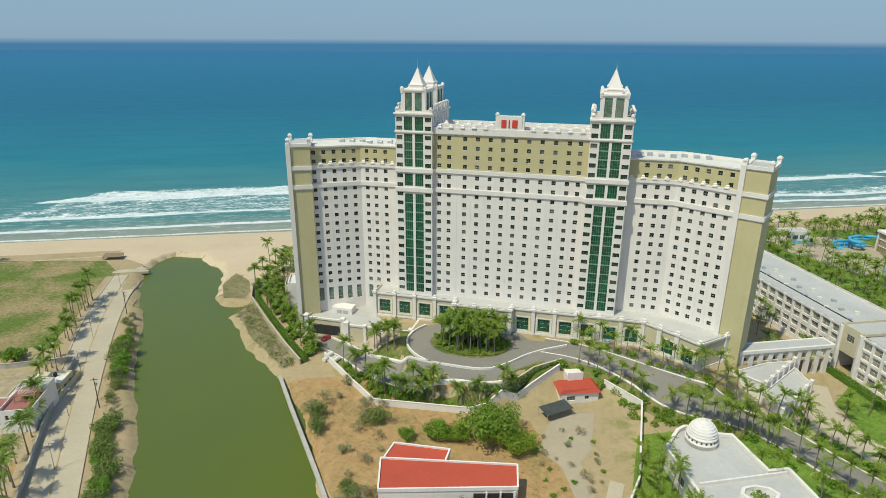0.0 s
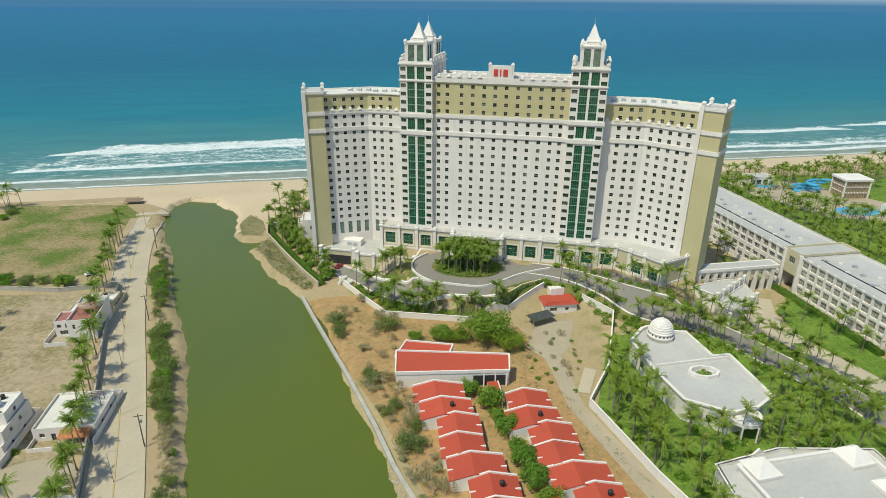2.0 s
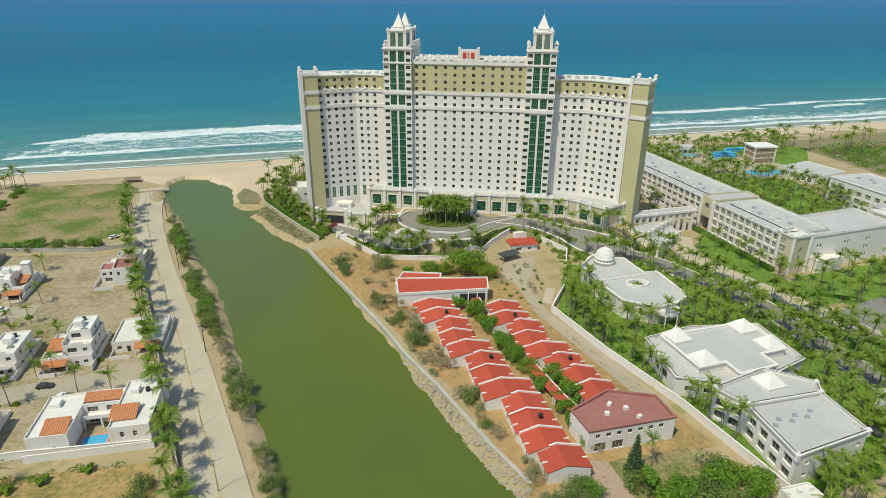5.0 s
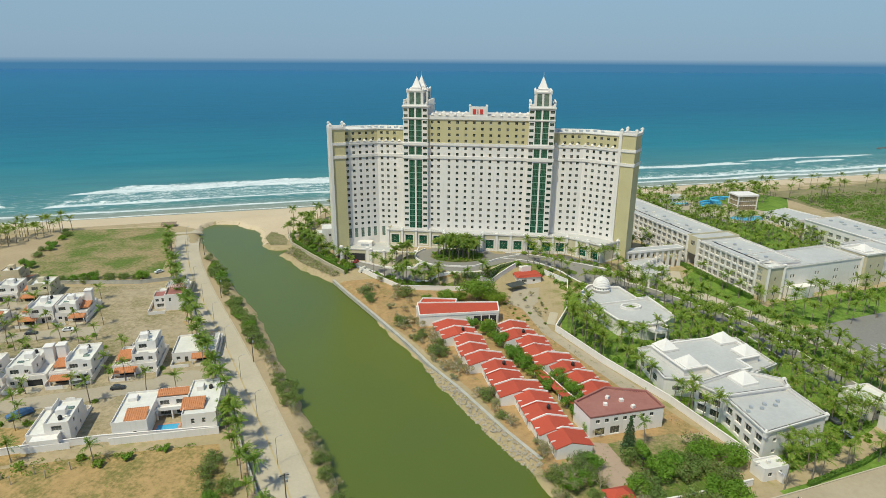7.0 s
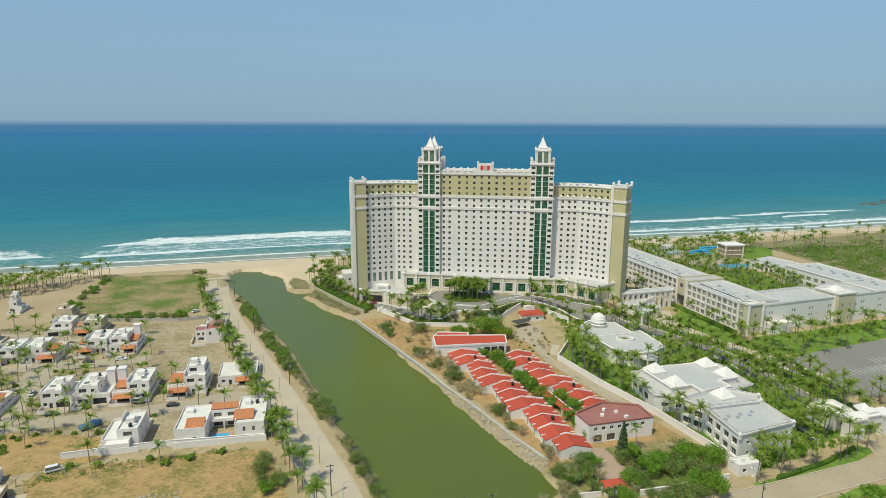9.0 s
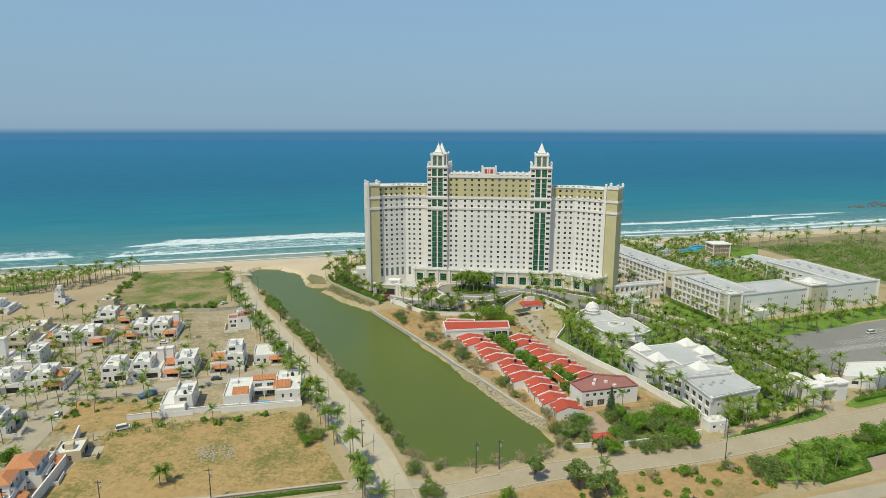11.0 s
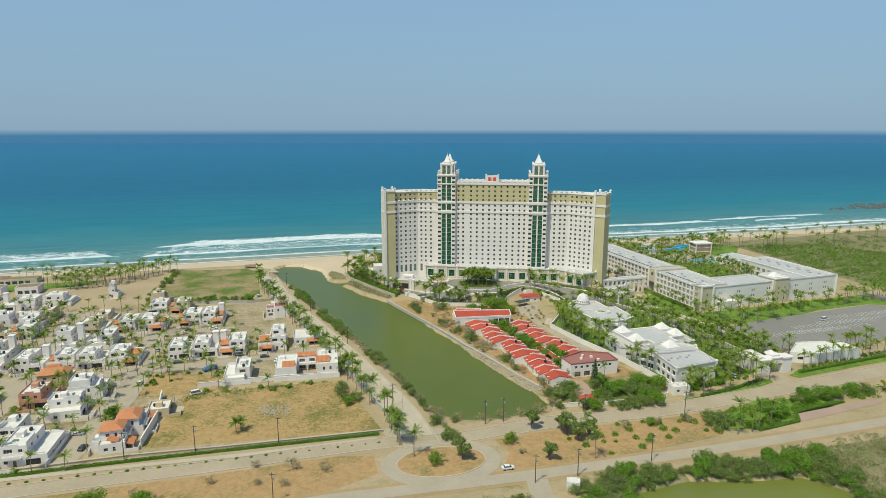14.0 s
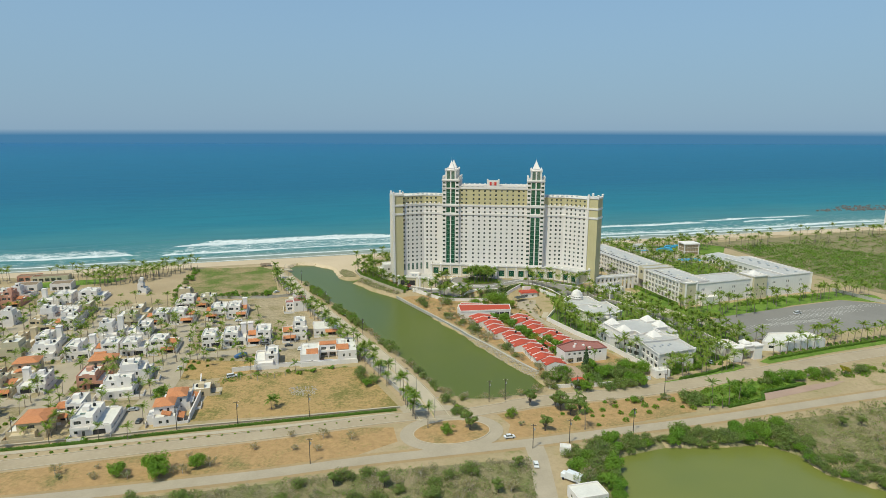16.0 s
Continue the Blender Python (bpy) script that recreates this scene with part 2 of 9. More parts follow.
def patch_material(name, bare, weeds, lo, hi, scale=0.07):
    n = Nodes(name)
    c = n.mix(n.ramp(n.noise(0.4, 5, 0.7), 0.35, 0.7), bare, tuple(0.72 * v for v in bare))
    w = n.mix(n.ramp(n.noise(0.9, 4, 0.7), 0.35, 0.65), weeds, tuple(0.6 * v for v in weeds))
    m = n.math("ADD", n.math("MULTIPLY", n.noise(scale, 6, 0.65), 0.75), n.math("MULTIPLY", n.noise(0.8, 3), 0.25))
    c = n.mix(n.ramp(m, lo, hi), c, w)
    n.bump(n.noise(2.0, 4), 0.6, 0.25)
    return n.done(c, 0.95, 0, 0.1)


GROUND = ground_material()
EARTH = patch_material("bare_earth", (0.46, 0.295, 0.14), (0.275, 0.235, 0.095), 0.50, 0.66, 0.06)
FIELD = patch_material("weedy_field", (0.37, 0.28, 0.15), (0.145, 0.20, 0.045), 0.43, 0.56, 0.035)
LOT = patch_material("dry_lot", (0.46, 0.305, 0.135), (0.25, 0.22, 0.075), 0.47, 0.6, 0.05)
LAWN = patch_material("lawn", (0.20, 0.30, 0.055), (0.135, 0.225, 0.038), 0.4, 0.6, 0.1)
ESTATE = patch_material("estate_plots", (0.44, 0.35, 0.225), (0.29, 0.245, 0.12), 0.45, 0.62, 0.05)
SCRUB = patch_material("scrub_floor", (0.32, 0.26, 0.155), (0.22, 0.225, 0.09), 0.42, 0.6, 0.06)
BED = patch_material("planted_bed", (0.30, 0.25, 0.11), (0.13, 0.18, 0.04), 0.38, 0.55, 0.15)
SAND = surf("beach_sand", (0.60, 0.475, 0.325), (0.53, 0.41, 0.27), 0.03, 0.5, 0.95, 0.4)


def lagoon_material(name, deep, edge):
    n = Nodes(name)
    c = n.mix(n.ramp(n.noise(0.012, 3), 0.4, 0.6), deep, edge)
    n.bump(n.noise(1.2, 3), 0.08, 0.05)
    return n.done(c, 0.34, 0, 0.45)


POND = lagoon_material("olive_pond_water", (0.185, 0.195, 0.042), (0.155, 0.175, 0.04))
LAGOON = lagoon_material("green_lagoon_water", (0.103, 0.130, 0.014), (0.094, 0.122, 0.018))


def sea_material():
    """Local x runs along the shore, local y out to sea, in metres."""
    n = Nodes("sea_water")
    v = n.t.nodes.new("ShaderNodeTexCoord").outputs["Object"]
    s = n.put("SeparateXYZ", i0=v)
    x, y = s.outputs[0], s.outputs[1]
    warp = n.math("MULTIPLY", n.math("SUBTRACT", n.noise(0.006, 4, 0.5, v), 0.5), 130.0)
    yw = n.math("ADD", y, warp)
    c = n.mix(n.ramp(yw, 30, 240), (0.105, 0.235, 0.21), (0.022, 0.19, 0.235))
    c = n.mix(n.ramp(yw, 180, 700), c, (0.010, 0.122, 0.215))
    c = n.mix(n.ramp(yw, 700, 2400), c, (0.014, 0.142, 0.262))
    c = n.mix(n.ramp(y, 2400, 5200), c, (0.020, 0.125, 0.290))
    swell = n.put("Mapping", Vector=v, Scale=(0.25, 1.0, 1.0)).outputs[0]
    c = n.mix(n.ramp(n.noise(0.03, 5, 0.65, swell), 0.35, 0.7, 0, 0.35), c, (0.008, 0.07, 0.13))
    c = n.mix(n.ramp(n.noise(0.16, 6, 0.7, swell), 0.42, 0.68, 0, 0.35), c, (0.04, 0.19, 0.25))
    # sand stirred up in the wash
    c = n.mix(n.ramp(n.math("ADD", y, n.math("MULTIPLY", warp, 0.2)), 34, 2, 0, 0.8), c, (0.30, 0.29, 0.225))
    # breakers: a crisp front, lacy foam behind it and a second crest further out
    lace = n.noise(0.16, 8, 0.72, n.put("Mapping", Vector=v, Scale=(0.45, 1, 1)).outputs[0])
    fine = n.noise(0.7, 5, 0.7, n.put("Mapping", Vector=v, Scale=(0.6, 1, 1)).outputs[0])
    lace = n.math("ADD", n.math("MULTIPLY", lace, 0.55), n.math("MULTIPLY", fine, 0.45))
    rag = n.math("MULTIPLY", n.math("SUBTRACT", n.noise(0.035, 6, 0.65, v), 0.5), 46.0)
    bow = n.math("MULTIPLY", n.math("SUBTRACT", n.noise(0.006, 2, 0.5, n.put("Mapping", Vector=v, Scale=(1, 0, 0)).outputs[0]), 0.5), 34.0)
    xr = n.math("ADD", x, rag)
    foam = None
    # along the shore from, to; fading over; front's distance; depth of the band; how thick it lies
    for x0, x1, fade, front, depth, thick in ((-100, 168, 30, 42, 60, 0.02), (-100, 168, 50, 86, 34, 0.14), (-600, -120, 30, 48, 44, 0.05), (396, 566, 20, 80, 17, 0.18), (612, 690, 14, 76, 12, 0.2), (470, 720, 60, 13, 34, 0.0), (180, 400, 40, 62, 22, 0.04), (230, 980, 90, 30, 24, 0.03), (560, 760, 30, 96, 16, 0.12), (-700, 1200, 60, 15, 7, 0.0)):
        d = n.math("SUBTRACT", n.math("ADD", y, bow), front)
        span = n.math("MULTIPLY", n.ramp(xr, x0, x0 + fade), n.ramp(xr, x1, x1 - fade))
        back = n.math("SUBTRACT", n.math("MULTIPLY", span, depth), n.math("ADD", d, n.math("MULTIPLY", rag, 0.35)))
        cover = n.math("ADD", n.math("MULTIPLY", n.ramp(back, -2.0, 12.0), thick + 0.12), n.math("ADD", n.ramp(d, 9.0, 0.0, 0.0, 0.16), -0.12))
        rim = n.ramp(d, 5.5, 2.5, 0.0, 0.6)
        here = n.math("MULTIPLY", n.ramp(n.math("ADD", n.math("ADD", lace, cover), n.math("MULTIPLY", rim, n.ramp(span, 0.25, 0.6))), 0.50, 0.60), n.math("MULTIPLY", n.ramp(d, -0.8, 0.6), n.ramp(back, -4.0, 4.0)))
        here = n.math("MULTIPLY", here, n.ramp(span, 0.02, 0.2))
        foam = here if foam is None else n.math("MAXIMUM", foam, here)
    edge = n.math("ADD", n.math("SUBTRACT", y, n.math("MULTIPLY", rag, 0.10)), -1.0)
    foam = n.math("MAXIMUM", foam, n.math("MULTIPLY", n.ramp(n.math("ABSOLUTE", edge), 1.6, 0.4), n.ramp(lace, 0.38, 0.5)))
    # thin streaks of spent foam in the surf
    streak = n.noise(0.3, 7, 0.75, n.put("Mapping", Vector=v, Scale=(0.3, 1, 1)).outputs[0])
    spent = n.math("MULTIPLY", n.ramp(streak, 0.52, 0.66, 0, 0.55), n.math("MULTIPLY", n.ramp(y, 120, 50), n.ramp(y, 2, 14)))
    foam = n.math("MAXIMUM", n.math("MULTIPLY", foam, n.ramp(lace, 0.36, 0.58, 0.5, 0.95)), spent)
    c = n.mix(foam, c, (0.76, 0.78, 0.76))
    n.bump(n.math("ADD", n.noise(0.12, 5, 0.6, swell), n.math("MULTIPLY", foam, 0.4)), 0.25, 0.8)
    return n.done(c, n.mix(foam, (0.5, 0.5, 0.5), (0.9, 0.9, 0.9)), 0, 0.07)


SEA = sea_material()


# ---- mesh helpers ----
class Geo:
    """Collects faces for one mesh; box() and the like take metres."""

    def __init__(self):
        self.v, self.f, self.m = [], [], []

    def face(self, pts, m=0):
        k = len(self.v)
        self.v.extend(tuple(p) for p in pts)
        self.f.append(tuple(range(k, k + len(pts))))
        self.m.append(m)
        return self

    def box(self, x0, x1, y0, y1, z0, z1, m=0, turn=None):
        """turn: a matrix applied to the corners."""
        p = [Vector((x, y, z)) for z in (z0, z1) for x, y in ((x0, y0), (x1, y0), (x1, y1), (x0, y1))]
        if turn is not None:
            p = [turn @ q for q in p]
        k = len(self.v)
        self.v.extend(tuple(q) for q in p)
        for a in ((3, 2, 1, 0), (4, 5, 6, 7), (0, 1, 5, 4), (1, 2, 6, 5), (2, 3, 7, 6), (3, 0, 4, 7)):
            self.f.append(tuple(k + i for i in a))
            self.m.append(m)
        return self

    def bevel_box(self, x0, x1, y0, y1, z0, z1, b=0.15, m=0):
        """A box whose top edges are chamfered."""
        self.rings([[(x0, y0, z0), (x1, y0, z0), (x1, y1, z0), (x0, y1, z0)],
                    [(x0, y0, z1 - b), (x1, y0, z1 - b), (x1, y1, z1 - b), (x0, y1, z1 - b)],
                    [(x0 + b, y0 + b, z1), (x1 - b, y0 + b, z1), (x1 - b, y1 - b, z1), (x0 + b, y1 - b, z1)]], m)
        return self

    def rings(self, rings, m=0, caps=True):
        """Skins rings of equal counts, which run counter-clockwise seen from their end."""
        k, n = len(self.v), len(rings[0])
        for r in rings:
            self.v.extend(tuple(p) for p in r)
        for j in range(len(rings) - 1):
            for i in range(n):
                a, b = k + j * n + i, k + j * n + (i + 1) % n
                self.f.append((a, b, b + n, a + n))
                self.m.append(m)
        if caps:
            self.f.append(tuple(k + i for i in reversed(range(n))))
            self.f.append(tuple(k + (len(rings) - 1) * n + i for i in range(n)))
            self.m += [m, m]
        return self

    def lathe(self, prof, n=12, at=(0, 0), m=0, start=0.0):
        """A turned body: prof holds (radius, z) from bottom to top."""
        return self.rings([[(at[0] + r * math.cos(start + 2 * math.pi * i / n), at[1] + r * math.sin(start + 2 * math.pi * i / n), z) for i in range(n)] for r, z in prof], m)

    def tube(self, pts, radii, n=6, m=0):
        rings = []
        for i, p in enumerate(pts):
            way = (Vector(pts[min(i + 1, len(pts) - 1)]) - Vector(pts[max(i - 1, 0)])).normalized()
            a = way.cross(Vector((0.31, 0.95, 0.02))).normalized()
            b = way.cross(a)
            rings.append([Vector(p) + radii[i] * (math.cos(2 * math.pi * j / n) * a + math.sin(2 * math.pi * j / n) * b) for j in range(n)])
        return self.rings(rings, m)

    def prism(self, poly, z0, z1, m=0, bottom=False):
        n = len(poly)
        for i in range(n):
            a, b = poly[i], poly[(i + 1) % n]
            self.face([(*a, z0), (*b, z0), (*b, z1), (*a, z1)], m)
        self.face([(*p, z1) for p in poly], m)
        if bottom:
            self.face([(*p, z0) for p in reversed(poly)], m)
        return self

    def data(self, name, mats):
        me = bpy.data.meshes.new(name)
        me.from_pydata(self.v, [], self.f)
        for mt in mats if isinstance(mats, (list, tuple)) else [mats]:
            me.materials.append(mt)
        if any(self.m):
            me.polygons.foreach_set("material_index", self.m)
        me.update()
        return me


def quad_mesh(name, verts, quads, mats, index=None):
    """A mesh of quads only, from arrays."""
    me = bpy.data.meshes.new(name)
    me.vertices.add(len(verts))
    me.vertices.foreach_set("co", np.asarray(verts, np.float32).ravel())
    me.loops.add(4 * len(quads))
    me.loops.foreach_set("vertex_index", np.asarray(quads, np.int32).ravel())
    me.polygons.add(len(quads))
    me.polygons.foreach_set("loop_start", np.arange(0, 4 * len(quads), 4, dtype=np.int32))
    for mt in mats:
        me.materials.append(mt)
    if index is not None:
        me.polygons.foreach_set("material_index", np.asarray(index, np.int32))
    me.update(calc_edges=True)
    return me


def part(name, geo, mats, parent, label="", kind="", m=None):
    """One mesh object under a thing or a part; geo is a Geo or mesh data."""
    ob = new(name, geo.data(name, mats) if isinstance(geo, Geo) else geo)
    ob.parent = parent
    if m is not None:
        ob.matrix_basis = m
    return tagged(ob, label, kind=kind)


def thing(name, label, category, m=None, group="", kind=""):
    ob = new(name)
    if m is not None:
        ob.matrix_basis = m
    return tagged(ob, label, category, group, kind)


def solid(name, geo, mats, label, category="", group="", kind="", m=None):
    ob = new(name, geo.data(name, mats))
    if m is not None:
        ob.matrix_basis = m
    return tagged(ob, label, category, group, kind)


def smooth(ob):
    ob.data.polygons.foreach_set("use_smooth", [True] * len(ob.data.polygons))
    return ob


# ---- the lie of the land ----
SHORE, ALONG, INLAND = np.array((-200.0, 79.0)), np.array((0.9157, 0.4019)), np.array((0.4019, -0.9157))
SEA_Z, LAGOON_Z, POND_Z = -3.0, -2.0, -2.0
LAGOON_SHAPE = [(-160, 42), (-157, 28.5), (-142, 7.5), (-130.5, -6), (-123, -13), (-114, -26), (-104, -40), (-94, -53), (-79, -70), (-69, -82), (-58, -97), (-50, -109), (-41, -123), (-31, -138), (-21, -153), (-10, -170), (8, -198), (23, -203), (37, -199), (50, -193), (57, -184),
                (51, -173), (40, -160), (29, -145), (17.5, -129), (9.5, -115), (-7, -94), (-28, -61), (-46, -42), (-55.6, -35), (-68.3, -26.5), (-79, -14.5), (-89.8, -4.4), (-87, 6.5), (-94, 4.6), (-100.6, 4.8), (-107, 12.5), (-111.5, 21), (-117.5, 34), (-126.5, 44), (-134, 46.5), (-142.5, 53.5), (-158, 52)]
POND_SHAPE = [(80, -246), (99, -235), (125, -231), (139, -227), (149, -232), (154, -246), (170, -255), (215, -268), (215, -330), (79, -330)]
MOUND_SHAPE = [(-24, -2), (-28, 24), (96, 24), (98, -2), (86, -20), (66, -22), (44, -19), (32, -27), (17, -33), (2, -32), (-10, -24)]
FORECOURT_SHAPE = [(-6, -10), (-9, -26), (-3, -36), (6, -40.5), (17, -42.5), (26, -39.8), (33, -28), (42, -19.5), (44, -8)]


def inside_distance(poly, x, y):
    """Signed distance to a polygon's edge, positive inside, for arrays."""
    x, y = np.asarray(x, float), np.asarray(y, float)
    far, odd = np.full(x.shape, 1e9), np.zeros(x.shape, bool)
    for (ax, ay), (bx, by) in zip(poly, poly[1:] + poly[:1]):
        t = np.clip(((x - ax) * (bx - ax) + (y - ay) * (by - ay)) / ((bx - ax) ** 2 + (by - ay) ** 2), 0, 1)
        far = np.minimum(far, np.hypot(x - ax - t * (bx - ax), y - ay - t * (by - ay)))
        odd ^= ((ay > y) != (by > y)) & (x < (bx - ax) * (y - ay) / (by - ay + 1e-12) + ax)
    return np.where(odd, far, -far)


def ease(t):
    t = np.clip(t, 0, 1)
    return t * t * (3 - 2 * t)


def height(x, y):
    x, y = np.asarray(x, float), np.asarray(y, float)
    d = (x - SHORE[0]) * INLAND[0] + (y - SHORE[1]) * INLAND[1]
    z = np.where(d > 0, np.minimum(0, -3.3 + 0.085 * d), np.maximum(-3.3 + 0.06 * d, -9))
    z = z + 7.0 * np.maximum(ease(1 + inside_distance(MOUND_SHAPE, x, y) / 13.0), ease(1 + inside_distance(FORECOURT_SHAPE, x, y) / 4.0))
    ragged = 0.4 * np.sin(0.55 * x + 1.3 * np.sin(0.31 * y)) + 0.3 * np.sin(0.83 * y + 0.4 * x)
    z = z - 3.4 * ease((inside_distance(LAGOON_SHAPE, x, y) + ragged + 3.0) / 5.5) * ease((z + 3) / 2.0)
    z = z - 3.4 * ease((inside_distance(POND_SHAPE, x, y) + 3.0) / 5.0)
    return z


def z_at(x, y):
    return float(height(x, y))


def drape(name, poly, mat, off, label, step=6.0, kind="structure", category=""):
    """A surface laid on the land over a polygon."""
    bm = bmesh.new()
    bm.faces.new([bm.verts.new((x, y, 0)) for x, y in poly])
    bmesh.ops.triangulate(bm, faces=bm.faces[:])
    for _ in range(7):
        long = [e for e in bm.edges if e.calc_length() > step]
        if not long:
            break
        bmesh.ops.subdivide_edges(bm, edges=long, cuts=1)
        bmesh.ops.triangulate(bm, faces=bm.faces[:])
    co = np.array([v.co[:2] for v in bm.verts])
    for v, z in zip(bm.verts, height(co[:, 0], co[:, 1])):
        v.co.z = z + off
    for fc in bm.faces:
        if fc.normal.z < 0:
            fc.normal_flip()
    me = bpy.data.meshes.new(name)
    bm.to_mesh(me)
    bm.free()
    me.materials.append(mat)
    return tagged(new(name, me), label, category, kind=kind)


def along(line, step):
    """Points every step metres along a line, with their headings."""
    out = []
    for (ax, ay), (bx, by) in zip(line, line[1:]):
        n = max(1, round(math.hypot(bx - ax, by - ay) / step))
        h = math.atan2(by - ay, bx - ax)
        out += [(ax + (bx - ax) * i / n, ay + (by - ay) * i / n, h) for i in range(n)]
    return out + [(*line[-1], out[-1][2])]


def rounded(line, times=2):
    """A line with its corners cut smooth."""
    for _ in range(times):
        out = [line[0]]
        for (ax, ay), (bx, by) in zip(line, line[1:]):
            out += [(0.75 * ax + 0.25 * bx, 0.75 * ay + 0.25 * by), (0.25 * ax + 0.75 * bx, 0.25 * ay + 0.75 * by)]
        line = out + [line[-1]]
    return line


def strip(name, line, width, mat, off, label, thick=0.0, shift=0.0, step=4.0, kind="structure"):
    """A road, kerb or path of one width along a line; with thickness it gets sides."""
    pts = along(line, step)
    g, rows = Geo(), []
    for i, (x, y, h) in enumerate(pts):
        h2 = pts[max(i - 1, 0)][2]
        h = math.atan2(math.sin(h) + math.sin(h2), math.cos(h) + math.cos(h2))
        nx, ny = -math.sin(h), math.cos(h)
        row = []
        for s in (-width / 2, 0, width / 2) if width > 3 else (-width / 2, width / 2):
            px, py = x + nx * (s + shift), y + ny * (s + shift)
            row.append((px, py, z_at(px, py) + off))
        rows.append(row)
    for a, b in zip(rows, rows[1:]):
        for k in range(len(a) - 1):
            g.face([a[k], b[k], b[k + 1], a[k + 1]][::-1])
        if thick:
            for s, (p, q) in ((0, (a[0], b[0])), (1, (b[-1], a[-1]))):
                g.face([p, q, (q[0], q[1], q[2] - thick), (p[0], p[1], p[2] - thick)][::-1])
    return solid(name, g, mat, label, kind=kind)


def fence_wall(name, line, h, mat, label, thick=0.25, coping=True, posts=0.0, base=None, category="wall"):
    """A free-standing wall that follows the land, with a coping and posts."""
    t = thing(name, label, category)
    g, c = Geo(), Geo()
    for (ax, ay), (bx, by) in zip(line, line[1:]):
        pts = along([(ax, ay), (bx, by)], 6.0)
        for (x0, y0, hd), (x1, y1, _) in zip(pts, pts[1:]):
            nx, ny = -math.sin(hd) * thick / 2, math.cos(hd) * thick / 2
            za, zb = z_at(x0, y0) if base is None else base, z_at(x1, y1) if base is None else base
            r0 = [(x0 + nx, y0 + ny, za - 1.0), (x0 - nx, y0 - ny, za - 1.0), (x0 - nx, y0 - ny, za + h), (x0 + nx, y0 + ny, za + h)]
            r1 = [(x1 + nx, y1 + ny, zb - 1.0), (x1 - nx, y1 - ny, zb - 1.0), (x1 - nx, y1 - ny, zb + h), (x1 + nx, y1 + ny, zb + h)]
            g.rings([r0, r1])
            if coping:
                k = 1.6
                c.rings([[(x0 + k * nx, y0 + k * ny, za + h - 0.02), (x0 - k * nx, y0 - k * ny, za + h - 0.02), (x0 - k * nx, y0 - k * ny, za + h + 0.12), (x0 + k * nx, y0 + k * ny, za + h + 0.12)],
                         [(x1 + k * nx, y1 + k * ny, zb + h - 0.02), (x1 - k * nx, y1 - k * ny, zb + h - 0.02), (x1 - k * nx, y1 - k * ny, zb + h + 0.12), (x1 + k * nx, y1 + k * ny, zb + h + 0.12)]])
    part("wall_body", g, mat, t)
    if coping:
        part("coping", c, mat, t)
    if posts:
        p = Geo().bevel_box(-0.25, 0.25, -0.25, 0.25, -1, h + 0.35, 0.08).data("post", [mat])
        for x, y, hd in along(line, posts):
            part("post", p, mat, t, m=pose(x, y, z_at(x, y) if base is None else base, 0, 0, math.degrees(hd)))
    return t


# ---- ground, water, roads ----
def make_ground():
    """One sheet: fine round the places that the walk passes, wide cells out to the horizon."""
    def line(lo, hi, step, far):
        core = list(np.arange(lo, hi + 0.1, step))
        left = [lo - far * k for k in (1.0, 0.55, 0.25, 0.1, 0.04)]
        return np.array(left + core + [hi + far * k for k in (0.04, 0.1, 0.25, 0.55, 1.0)])
    xs, ys = line(-430, 760, 3.6, 4300), line(-334, 480, 3.6, 4300)
    # finer cells along the lagoon's banks
    xs = np.concatenate([xs[xs < -174], np.arange(-173, 64, 2.0), xs[xs > 65]])
    ys = np.concatenate([ys[ys < -212], np.arange(-211, 66, 2.0), ys[ys > 67]])
    gx, gy = np.meshgrid(xs, ys)
    gz = height(gx, gy)
    nx, ny = len(xs), len(ys)
    v = np.stack([gx.ravel(), gy.ravel(), gz.ravel()], 1)
    i = np.arange(nx * ny).reshape(ny, nx)
    f = np.stack([i[:-1, :-1].ravel(), i[:-1, 1:].ravel(), i[1:, 1:].ravel(), i[1:, :-1].ravel()], 1)
    me = bpy.data.meshes.new("ground")
    me.from_pydata(v.tolist(), [], f.tolist())
    me.materials.append(GROUND)
    me.polygons.foreach_set("use_smooth", [True] * len(me.polygons))
    tagged(new("ground", me), "dry sandy ground with patches of weeds", "ground", kind="structure")


make_ground()


